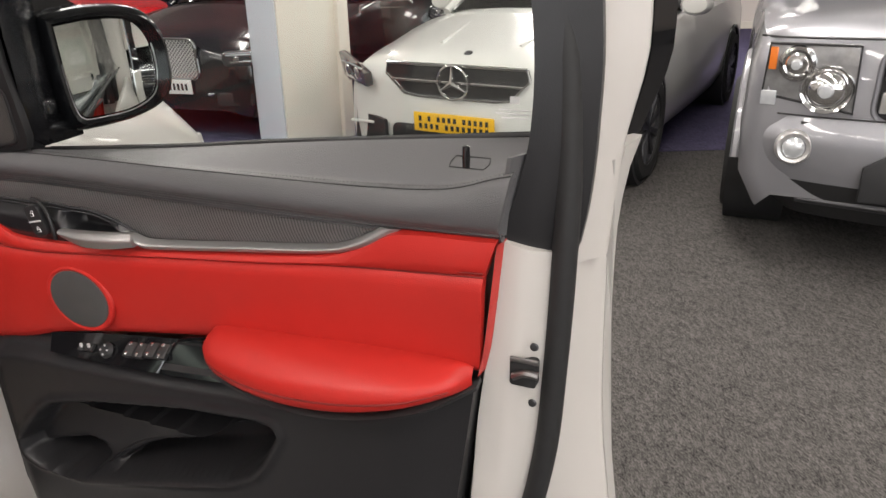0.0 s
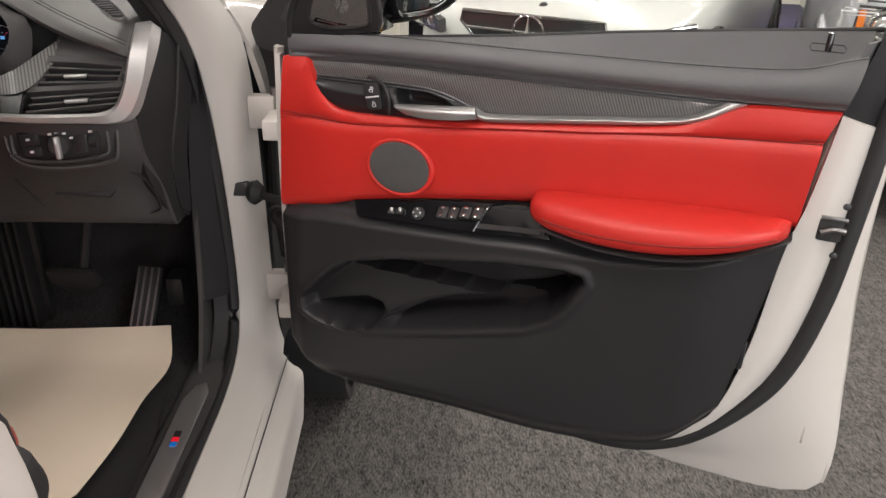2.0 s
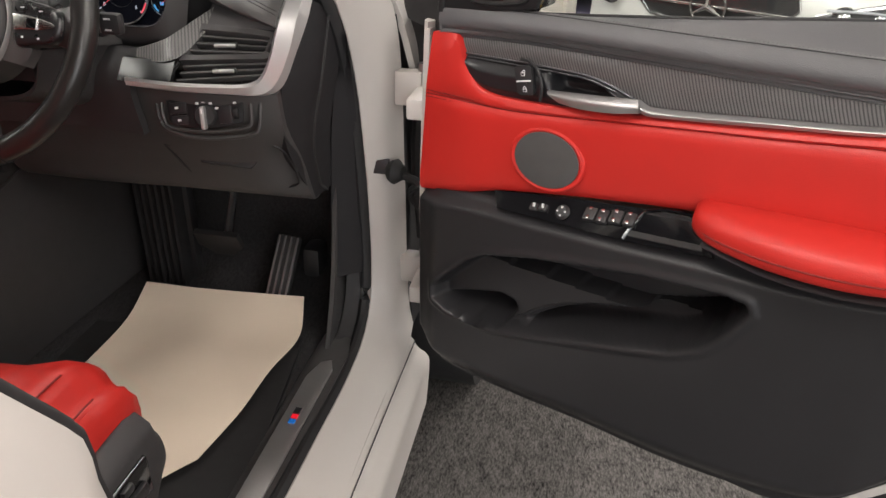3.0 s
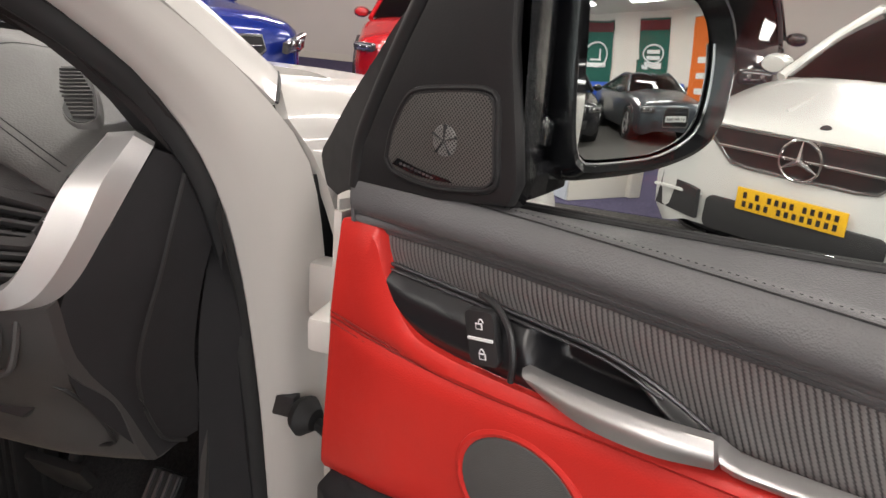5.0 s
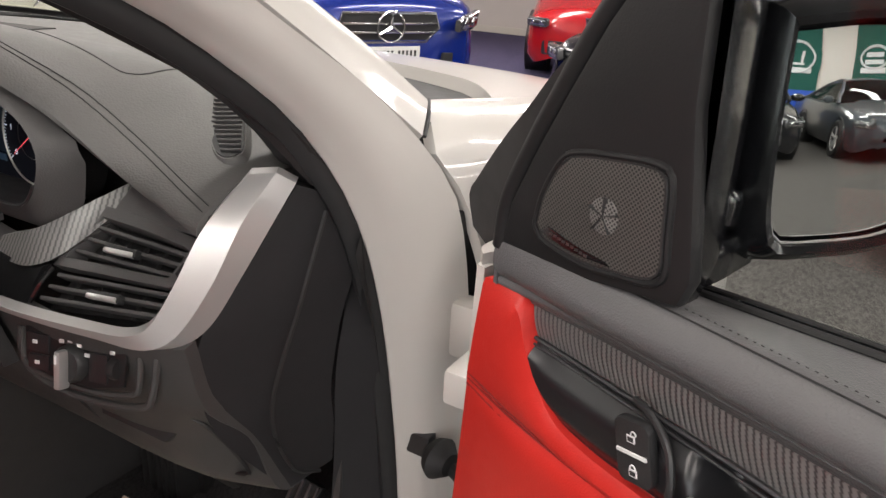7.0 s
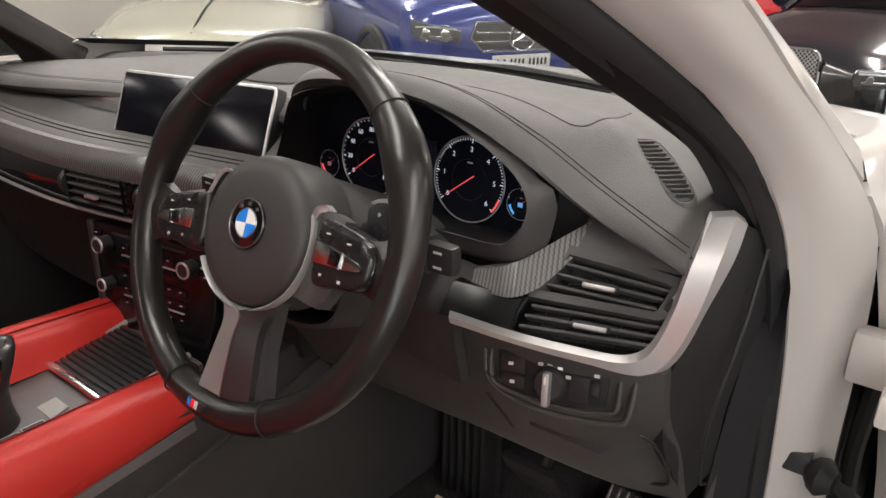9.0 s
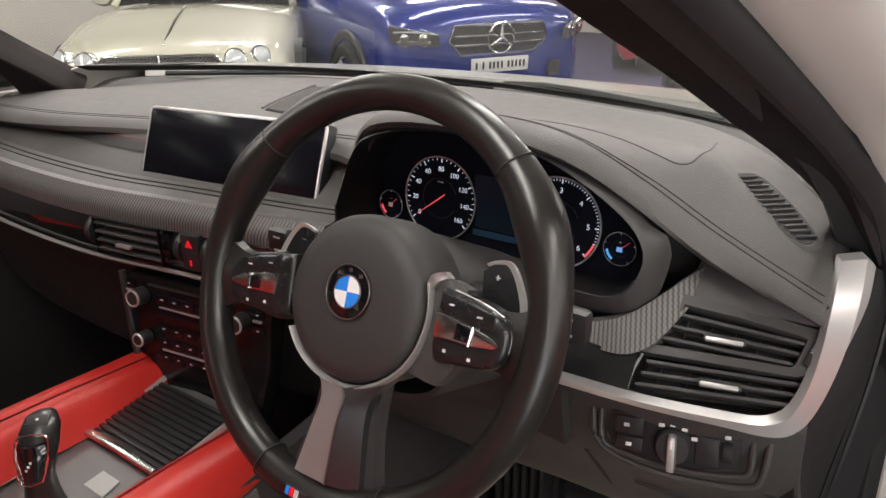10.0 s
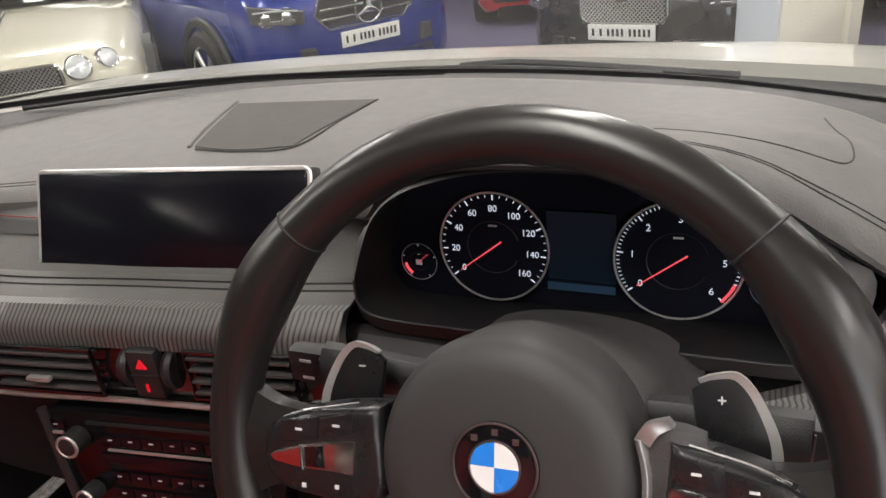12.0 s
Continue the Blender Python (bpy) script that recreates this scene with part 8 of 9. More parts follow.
part("vent_bezel", rows_mesh([[(x, y, z) for x, z in loop] for loop, y in ((BEZ_OUT, 0.016), (BEZ_OUT, 0.0022), ([(x * 0.99, z * 0.99) for x, z in BEZ_OUT], 0.0002), ([(x + (x - 0.008) * 0.02, z + (z - 0.02) * 0.06) for x, z in BEZ_IN], -0.0004), (BEZ_IN, 0.0014), (BEZ_IN, 0.020))], close=True), CABIN_GREY, upper, "charcoal bezel")
wh = part("vent_wheel", box(0, 0, 0, 0.0074, 0.006, 0.027, 0.0028), RUBBER, upper, "ribbed thumbwheel", pose(0.0680, -0.0005, 0.0266, 0, 12))
for k in range(6):
    part("wheel_rib", box(0, -0.0032, -0.001 + k * 0.0021, 0.0040, 0.0008, 0.0008, 0), ICON, wh, smooth=False)
lower_vent = louvres("lower outer air vent with dark slats", [(-0.0605, -0.0160), (0.0715, 0.0075), (0.0693, -0.0211), (-0.068, -0.0500)], (((-0.0622, -0.0211), (0.066, -0.0010)), ((-0.0640, -0.0328), (0.0655, -0.0105)), ((-0.0659, -0.0444), (0.065, -0.0200))), (0.0045, -0.0240, -9.0), 0.003)
part("vent_cheek", tube([(-0.0665, 0.001, -0.0165), (-0.0700, 0.001, -0.034), (-0.0705, 0.002, -0.052)], 0.0030, 8, 10), PIANO, lower_vent)
SF_IN = [(0.694, 0.287, 1.096), (0.698, 0.230, 1.063), (0.697, 0.196, 1.022), (0.688, 0.177, 0.993), (0.672, 0.168, 0.984), (0.64, 0.160, 0.982), (0.57, 0.143, 0.984), (0.50, 0.130, 0.990)]
SF_OUT = [(0.720, 0.317, 1.086), (0.721, 0.288, 1.060), (0.712, 0.256, 1.016), (0.703, 0.222, 0.976), (0.690, 0.196, 0.966), (0.64, 0.176, 0.967), (0.57, 0.158, 0.971), (0.50, 0.142, 0.979)]
SF_MID = [(0.713, 0.300, 1.098), (0.716, 0.256, 1.066), (0.712, 0.222, 1.019), (0.700, 0.192, 0.981), (0.683, 0.176, 0.971), (0.64, 0.164, 0.972), (0.57, 0.147, 0.976), (0.50, 0.132, 0.983)]
SF = [cr(q, 60) for q in (SF_IN, SF_MID, SF_OUT)]
part("silver_frame", rows_mesh([SF[0], [a.lerp(b, 0.5) for a, b in zip(SF[0], SF[1])], SF[1], [a.lerp(b, 0.5) for a, b in zip(SF[1], SF[2])], SF[2]], (-0.006, 0.010, 0.002)), FRAME_SILVER, suv, "satin silver frame round the outer vents", turn=22)
part("gloss_wedge", skin([[(0.485, 0.158, 1.016), (0.5205, 0.167, 1.0135), (0.556, 0.176, 1.011)], [(0.485, 0.134, 0.988), (0.5205, 0.143, 0.9855), (0.556, 0.152, 0.983)]], 10, 3, (0, 0.012, 0)), STACK_BLACK, dash, "piano black wedge beside the vent")
part("column_fascia", skin([[(0.16, 0.19, 1.030), (0.36, 0.190, 1.026), (0.50, 0.178, 1.022)], [(0.16, 0.155, 0.99), (0.36, 0.160, 0.99), (0.50, 0.140, 0.985)], [(0.14, 0.14, 0.90), (0.36, 0.17, 0.90), (0.50, 0.155, 0.90)]], 14, 4, (0, 0.015, 0)), SOFT_BLACK, dash, "black fascia behind the steering column")
part("dash_side", skin([[(0.720, 0.318, 1.084), (0.720, 0.289, 1.058), (0.711, 0.257, 1.014), (0.700, 0.214, 0.962), (0.700, 0.22, 0.88), (0.705, 0.27, 0.80), (0.708, 0.31, 0.752)], [(0.742, 0.40, 1.05), (0.742, 0.38, 1.0), (0.738, 0.36, 0.95), (0.728, 0.36, 0.90), (0.722, 0.36, 0.85), (0.718, 0.37, 0.80), (0.715, 0.37, 0.752)]], 24, 5, (-0.02, 0.01, 0)), END_PANEL, dash, "black end panel of the dashboard")
part("dash_side_gap", tube([(0.7385, 0.335, 1.06), (0.737, 0.30, 0.98), (0.728, 0.268, 0.88), (0.722, 0.30, 0.79), (0.718, 0.345, 0.755)], 0.0022, 5, 20), RUBBER, dash)
low = part("lower_dash", skin([[(0.20, 0.15, 0.93), (0.35, 0.17, 0.93), (0.48, 0.158, 0.978), (0.57, 0.157, 0.972), (0.65, 0.172, 0.968), (0.700, 0.200, 0.966)], [(0.20, 0.17, 0.88), (0.35, 0.19, 0.88), (0.48, 0.176, 0.91), (0.57, 0.180, 0.90), (0.65, 0.195, 0.90), (0.702, 0.215, 0.90)], [(0.20, 0.20, 0.83), (0.35, 0.215, 0.83), (0.48, 0.210, 0.845), (0.57, 0.212, 0.845), (0.65, 0.226, 0.845), (0.706, 0.26, 0.845)], [(0.20, 0.24, 0.775), (0.35, 0.245, 0.772), (0.48, 0.248, 0.775), (0.57, 0.25, 0.775), (0.65, 0.26, 0.772), (0.708, 0.30, 0.755)], [(0.20, 0.34, 0.77), (0.35, 0.34, 0.765), (0.48, 0.34, 0.77), (0.57, 0.34, 0.77), (0.65, 0.35, 0.765), (0.708, 0.37, 0.752)]], 30, 5, (0, 0.012, 0.004)), LOWER_GREY, suv, "black lower dashboard")
LS_OUT = [(-0.056, 0.021), (-0.0095, 0.0235), (0.018, 0.0225), (0.055, 0.019), (0.0588, 0.0128), (0.056, -0.017), (0.0215, -0.0235), (-0.0114, -0.023), (-0.0461, -0.0166), (-0.0553, -0.009)]
LS_STEP = ([(-0.066, 0.018), (-0.0662, -0.004), (-0.0610, -0.0165), (-0.037, -0.0240), (-0.0112, -0.0275), (0.0216, -0.0290), (0.0590, -0.0245), (0.0655, -0.0190), (0.0675, 0.012)], [(-0.0755, 0.026), (-0.0735, -0.0065), (-0.0640, -0.0224), (-0.0274, -0.0355), (0.0226, -0.0392), (0.0700, -0.0340), (0.0770, -0.0200), (0.0810, 0.016)])
ls = part("light_switch_panel", prism(LS_OUT, -0.004, None, 0.002), CORNER_BLACK, suv, "light switch panel with a rotary knob", pose(0.602, 0.1650, 0.926, -14, 3, 8) @ pose(-0.003, 0, 0.014, 0, -8, 0))
for line, rr, yy in zip(LS_STEP, (0.0030, 0.0036), (0.003, 0.008)):
    part("panel_rim", tube([(x, yy, z) for x, z in line], rr, 8, 50), LOWER_GREY, ls, "stepped grey surround")
part("light_knob", lathe([(0, 0.009), (0.014, 0.009), (0.0165, 0.006), (0.017, 0.0)], 28), BLACK_PLASTIC, ls, "round light knob", pose(0.001, -0.004, -0.004, 90))
part("knob_grip", box(0.001, -0.016, -0.007, 0.0075, 0.012, 0.034, 0.003), SPOKE_SILVER, ls, "bright knob grip")
part("grip_mark", box(0.001, -0.0225, 0.003, 0.0022, 0.001, 0.008, 0.0003), ICON, ls, smooth=False)
for kx, kz, kw, kh in ((-0.039, 0.0085, 0.026, 0.0165), (-0.038, -0.0090, 0.024, 0.0135), (0.030, -0.004, 0.020, 0.026)):
    part("switch_key", box(kx, -0.0045, kz, kw, 0.003, kh, 0.0012), DOOR_BLACK, ls, "flat black key")
for (mx, mz) in ((-0.0409, 0.009), (-0.0385, -0.0092), (-0.0097, 0.0141), (0.0, 0.0159), (0.0104, 0.0133), (0.019, 0.0059), (0.0467, 0.0123)):
    part("switch_mark", box(mx, -0.0066, mz, 0.0052, 0.0010, 0.0034, 0.0004), ICON, ls, "small pale mark", smooth=False)
part("dimmer_wheel", lathe([(0.0, -0.004), (0.009, -0.004), (0.010, 0.0), (0.009, 0.004), (0, 0.004)], 20, pose(0.047, -0.002, -0.002, 0, 90)), RUBBER, ls, "ribbed dimmer wheel")
part("cubby_handle", prism([(-0.055, 0.010), (0.050, 0.002), (0.036, -0.012), (-0.044, -0.006)], 0.010, None, 0.002), RUBBER, low, "recessed cubby grip", pose(0.600, 0.218, 0.846, -28, 0, 8))
part("cubby_line", tube([(0.505, 0.196, 0.872), (0.56, 0.203, 0.868), (0.68, 0.222, 0.876), (0.70, 0.262, 0.80), (0.66, 0.262, 0.785)], 0.0022, 5, 30), RUBBER, low)
part("column_joint", tube([(0.505, 0.196, 0.872), (0.53, 0.225, 0.815), (0.56, 0.247, 0.782)], 0.002, 5, 12), RUBBER, low)

# ---- steering wheel: local xz is its plane, -y towards the driver ----
SW = pose(0.37, 0.0, 1.093, -24) @ pose(0, 0, 0, 0, -3, 0)
rim_pts = [(-0.004 + 0.174 * math.cos(k * math.tau / 96), 0.015, 0.174 * math.sin(k * math.tau / 96)) for k in range(96)]


def rim_r(s2):
    a = s2 * 360.0
    grip = math.exp(-((a - 28) / 13) ** 2) + math.exp(-((a - 152) / 13) ** 2)
    return 0.0158 + 0.0046 * grip


LEATHER_RIM = mat("worn_black_rim_leather", (0.014, 0.013, 0.0125), 0.29, var=0.12, scale=9, bump=0.05, bscale=420, rvar=0.025)
sw_rim = part("steering_wheel", tube(rim_pts, rim_r, 18, close=True), LEATHER_RIM, suv, "worn black leather sports steering wheel", SW)
for a in (44, 136, 248, 292):
    c, s2 = math.cos(radians(a)), math.sin(radians(a))
    part("rim_joint", tube([Vector((0.174 * c - 0.004, 0.015, 0.174 * s2)) + Vector((c, 0, s2)) * (0.0172 * math.cos(q * math.tau / 20)) + Vector((0, 1, 0)) * (0.0172 * math.sin(q * math.tau / 20)) for q in range(20)], 0.0009, 5, close=True), RUBBER, sw_rim)
hub_loop = [(0.0705 * math.cos(k * math.tau / 16), 0.0705 * math.sin(k * math.tau / 16) - 0.002) for k in range(16)]
hub = part("airbag_cover", pillow(hub_loop, ((0.060, 1.02), (0.020, 1.02), (0.010, 1.0), (0.004, 0.965), (0.000, 0.90), (-0.0022, 0.75), (-0.003, 0.5), (-0.0032, 0.3)), 64), HUB_SKIN, sw_rim, "round black airbag cover", turn=60)
em = part("emblem", lathe([(0, 0.002), (0.0205, 0.002), (0.0225, 0.0012), (0.0235, -0.001)], 40), PIANO, sw_rim, "round emblem with blue and white quarters", pose(0, -0.0035, 0.003, 90))
for k in range(4):
    bm = bmesh.new()
    c0 = bm.verts.new((0, 0, 0.0026))
    arc = [bm.verts.new((0.0130 * math.cos(radians(90 * k + q * 10)), 0.0130 * math.sin(radians(90 * k + q * 10)), 0.0026)) for q in range(10)]
    for p, q in zip(arc, arc[1:]):
        bm.faces.new((c0, p, q))
    part("emblem_quarter", bm, BADGE_WHITE if k % 2 == 0 else BADGE_BLUE, em, smooth=False)
for r in (0.0136, 0.0225):
    part("emblem_ring", tube([(r * math.cos(k * math.tau / 40), r * math.sin(k * math.tau / 40), 0.0022) for k in range(40)], 0.0007, 6, close=True), STEEL, em, "bright ring")
for a in (128, 90, 52):
    part("emblem_mark", box(0.018 * math.cos(radians(a)), 0.018 * math.sin(radians(a)), 0.0024, 0.0034, 0.0032, 0.0006, 0), STEEL, em, smooth=False)
TRIM_A = [radians(q) for q in range(20, -151, -10)]
part("hub_trim", skin([[(0.0715 * math.cos(a), 0.006, 0.0715 * math.sin(a) - 0.002) for a in TRIM_A], [((0.0735 + 0.0010 * abs(math.cos(a))) * math.cos(a), 0.0025, (0.0735 + 0.0010 * abs(math.cos(a))) * math.sin(a) - 0.002) for a in TRIM_A], [((0.0745 + 0.0018 * abs(math.cos(a)) ** 2) * math.cos(a), 0.0060, (0.0745 + 0.0018 * abs(math.cos(a)) ** 2) * math.sin(a) - 0.002) for a in TRIM_A]], 60, 4, (0, 0.006, 0)), SPOKE_SILVER, sw_rim, "satin silver arc round the hub")
for sx in (1,):
    part("trim_fold", skin([[(sx * 0.068, 0.005, 0.024), (sx * 0.073, 0.003, 0.031), (sx * 0.083, 0.004, 0.0345)], [(sx * 0.075, 0.004, 0.020), (sx * 0.079, 0.004, 0.0265), (sx * 0.086, 0.008, 0.030)]], 10, 3, (0, 0.008, 0)), SATIN_ALU, sw_rim, "silver fold at the end of the arc")
    part("spoke_neck", skin([[(sx * 0.074, 0.009, 0.028), (sx * 0.075, 0.008, 0.0), (sx * 0.072, 0.009, -0.026), (sx * 0.060, 0.012, -0.050)], [(sx * 0.089, 0.007, 0.029), (sx * 0.090, 0.005, 0.0), (sx * 0.089, 0.007, -0.032), (sx * 0.078, 0.014, -0.054)], [(sx * 0.100, 0.014, 0.024), (sx * 0.102, 0.013, 0.0), (sx * 0.100, 0.015, -0.034), (sx * 0.084, 0.020, -0.056)]], 16, 4, (0, 0.016, 0)), CABIN_GREY, sw_rim)
for sx in (-1, 1):
    POD = [(sx * x, z) for x, z in ((0.084 if sx > 0 else 0.070, 0.0240), (0.102, 0.0205), (0.122, 0.0160), (0.138, 0.0100), (0.1465, 0.001), (0.1480, -0.010), (0.145, -0.022), (0.134, -0.0305), (0.112, -0.0330), (0.084 if sx > 0 else 0.070, -0.0325))]
    pod = part("spoke", pillow(POD, ((0.030, 0.98), (0.012, 1.0), (0.006, 0.98), (0.003, 0.94), (0.0015, 0.86), (0.001, 0.6))), SPOKE_BLACK, sw_rim, "glossy black side spoke with keys", turn=60)
    part("spoke_root", skin([[(sx * 0.130, 0.016, 0.013), (sx * 0.148, 0.014, 0.016), (sx * 0.168, 0.012, 0.026)], [(sx * 0.136, 0.011, -0.009), (sx * 0.152, 0.008, -0.008), (sx * 0.170, 0.007, -0.006)], [(sx * 0.128, 0.016, -0.030), (sx * 0.146, 0.014, -0.034), (sx * 0.164, 0.012, -0.044)]], 12, 6, (0, 0.014, 0)), LEATHER_RIM, sw_rim)
    # steel line draws the thin highlight on the pod's outer edge
    part("pod_highlight", tube([(sx * x, 0.0065, z) for x, z in ((0.1385, 0.0085), (0.1455, 0.000), (0.1468, -0.010), (0.1440, -0.021), (0.134, -0.029))], 0.0008, 6, 14), STEEL, pod)
    part("top_edge", tube([(sx * x, 0.0085, z) for x, z in ((0.086, 0.0238), (0.102, 0.0203), (0.122, 0.0158), (0.137, 0.0100))], 0.0008, 6, 14), STEEL, pod)
    part("bright_key", prism([(sx * x, z) for x, z in ((0.084, 0.004), (0.100, 0.0022), (0.120, -0.0020), (0.137, -0.0075), (0.1415, -0.0110), (0.137, -0.0140), (0.117, -0.0160), (0.098, -0.0152), (0.085, -0.0155))], -0.0030, pose(0, 0.002, 0), 0.0015), CHROME_SATIN, pod, "satin silver key bar")
    part("rocker", prism([(sx * x, z) for x, z in ((0.104, -0.0005), (0.117, -0.0030), (0.116, -0.0140), (0.103, -0.0135))], -0.0022, pose(0, 0.0004, 0), 0.0010), PIANO, pod)
    part("rocker_edge", tube([(sx * 0.1185, -0.0020, -0.001), (sx * 0.1170, -0.0020, -0.016)], 0.0009, 6), CHROME, pod)
    for x0, x1, za, zb in ((0.086, 0.107, 0.0195, 0.0070), (0.109, 0.134, 0.0150, 0.0020)):
        part("key", prism([(sx * x0, za), (sx * x1, za - 0.005), (sx * x1, zb - 0.003), (sx * x0, zb)], -0.0010, pose(0, 0.0014, 0), 0.0004), SPOKE_BLACK, pod)
        part("key_mark", box(sx * (x0 + x1) / 2, 0.0002, (za + zb) / 2 - 0.002, 0.0045, 0.0006, 0.0013, 0), ICON, pod, "small pale mark", smooth=False)
    for x0, zz in ((0.096, -0.024), (0.118, -0.026)):
        part("key_mark", box(sx * x0, 0.0008, zz, 0.0026, 0.0008, 0.0024, 0), ICON, pod, "small pale mark", smooth=False)
    PAD = [(sx * x, z) for x, z in ((0.090, -0.020), (0.094, 0.015), (0.091, 0.040), (0.100, 0.0465), (0.113, 0.0480), (0.124, 0.036), (0.133, 0.012), (0.128, -0.02))]
    pd = part("paddle", prism(PAD, 0.006, pose(0, 0.049, 0), 0.0015), SPOKE_BLACK, sw_rim, "black shift paddle with a bright edge")
    part("paddle_edge", skin([[(sx * x, 0.0475, z) for x, z in ((0.094, 0.0460), (0.102, 0.0495), (0.1145, 0.0505), (0.126, 0.037), (0.1355, 0.012), (0.133, -0.015))], [(sx * x, 0.0485, z) for x, z in ((0.095, 0.0440), (0.102, 0.0465), (0.112, 0.0470), (0.1215, 0.0355), (0.130, 0.012), (0.128, -0.015))]], 30, 2, (0, 0.005, 0)), SILVER, pd, "bright paddle edge")
    part("paddle_mark", box(sx * 0.106, 0.0480, 0.036, 0.0042, 0.001, 0.0008, 0), ICON, pd, smooth=False)
part("paddle_cross", box(0.106, 0.0480, 0.036, 0.0008, 0.001, 0.0042, 0), ICON, sw_rim, smooth=False)
SP = [(-0.032, -0.066), (-0.022, -0.078), (-0.019, -0.090), (-0.023, -0.11), (-0.034, -0.158)]
SPM = [(0.008, -0.076), (0.012, -0.082), (0.010, -0.092), (0.008, -0.11), (0.004, -0.158)]
SPR = [(0.046, -0.060), (0.034, -0.074), (0.028, -0.088), (0.028, -0.11), (0.034, -0.158)]
part("lower_spoke", skin([[(x, 0.008, z) for x, z in SP], [(x, 0.000 + 0.004 * (z < -0.15), z) for x, z in SPM]], 20, 3, (0, 0.014, 0)), SPOKE_SILVER, sw_rim, "satin silver lower spoke")
# darker metal puts the right facet's shade into its colour
part("spoke_shaded_flank", skin([[(x, 0.000 + 0.004 * (z < -0.15), z) for x, z in SPM], [(x, 0.012, z) for x, z in SPR]], 20, 3, (0, 0.014, 0)), DARK_METAL, sw_rim, "shaded flank of the lower spoke, its shade given by a darker metal")
part("spoke_line", tube([(x, -0.0004 + 0.004 * (z < -0.15), z) for x, z in SPM], 0.0012, 6, 14), STEEL, sw_rim)
part("spoke_back", skin([[(-0.030, 0.020, -0.06), (-0.034, 0.020, -0.11), (-0.046, 0.018, -0.162)], [(0.034, 0.020, -0.06), (0.034, 0.020, -0.11), (0.046, 0.018, -0.162)]], 10, 4, (0, 0.016, 0)), SOFT_BLACK, sw_rim)
mb = part("rim_badge", box(0, 0.0, 0, 0.026, 0.003, 0.008, 0.001), DARK_METAL, sw_rim, "small striped rim badge", pose(-0.020, -0.0012, -0.1725, 0, 6))
for k, mm in enumerate((BADGE_BLUE, ICON_RED, ICON)):
    part("badge_stripe", box(-0.008 + k * 0.005, -0.002, 0, 0.004, 0.001, 0.007, 0), mm, mb, smooth=False)

# steering column shroud and stalks
sh = part("column_shroud", skin([[(0.305, 0.055, 1.05), (0.32, 0.050, 1.11), (0.37, 0.045, 1.135), (0.42, 0.050, 1.11), (0.435, 0.055, 1.05)], [(0.29, 0.10, 1.045), (0.31, 0.10, 1.095), (0.37, 0.10, 1.118), (0.43, 0.10, 1.095), (0.45, 0.10, 1.045)], [(0.28, 0.20, 1.03), (0.31, 0.20, 1.06), (0.37, 0.20, 1.07), (0.43, 0.20, 1.06), (0.46, 0.20, 1.03)]], 20, 5, (0, 0, -0.006)), CABIN_GREY, suv, "black steering column shroud")
part("shroud_lower", skin([[(0.30, 0.05, 1.05), (0.32, 0.045, 0.99), (0.37, 0.04, 0.975), (0.42, 0.045, 0.99), (0.44, 0.05, 1.05)], [(0.29, 0.20, 1.03), (0.31, 0.20, 0.94), (0.37, 0.20, 0.92), (0.43, 0.20, 0.94), (0.45, 0.20, 1.03)]], 20, 5, (0, 0, 0.006)), SOFT_BLACK, sh)
part("column_front", box(0.37, 0.058, 1.06, 0.11, 0.02, 0.12, 0.02), BLACK_PLASTIC, sh)
for sx in (-1, 1):
    st = part("stalk", tube([(0.37 + sx * 0.05, 0.085, 1.075), (0.37 + sx * 0.11, 0.082, 1.078), (0.37 + sx * 0.150, 0.078, 1.080)], lambda q: 0.010 + 0.004 * q, 10, 10, flat=1.3), BLACK_PLASTIC, suv, "black column stalk")
    part("stalk_end", box(0.37 + sx * 0.160, 0.078, 1.080, 0.036, 0.016, 0.028, 0.0065), BLACK_PLASTIC, st)
    part("stalk_line", box(0.37 + sx * 0.150, 0.0703, 1.080, 0.0012, 0.0015, 0.022, 0.0003), STEEL, st, "thin bright line")
    for k in range(2):
        part("stalk_mark", box(0.37 + sx * 0.162, 0.0697, 1.087 - k * 0.014, 0.009, 0.0008, 0.0020, 0), ICON, st, "small pale mark", smooth=False)

# ---- centre console ----
con = part("centre_console", skin([[(-0.10, 0.10, 0.800), (0, 0.10, 0.803), (0.10, 0.10, 0.800)], [(-0.10, -0.04, 0.782), (0, -0.04, 0.785), (0.10, -0.04, 0.782)], [(-0.10, -0.25, 0.768), (0, -0.25, 0.770), (0.10, -0.25, 0.768)], [(-0.10, -0.70, 0.80), (0, -0.70, 0.80), (0.10, -0.70, 0.80)]], 10, 6, (0, 0, -0.12)), CONSOLE_GREY, suv, "centre console between the seats")
part("roller_cover", skin([[(-0.072, 0.085, 0.806), (0, 0.085, 0.807), (0.072, 0.085, 0.806)], [(-0.072, -0.025, 0.792), (0, -0.025, 0.794), (0.072, -0.025, 0.792)]], 8, 6, (0, 0, -0.006)), RUBBER, con, "dark slatted storage cover")
for k in range(12):
    y = 0.080 - k * 0.0092
    part("slat", box(0, y, 0.8075 - k * 0.00115, 0.142, 0.0066, 0.004, 0.0012), DARK_METAL, con)
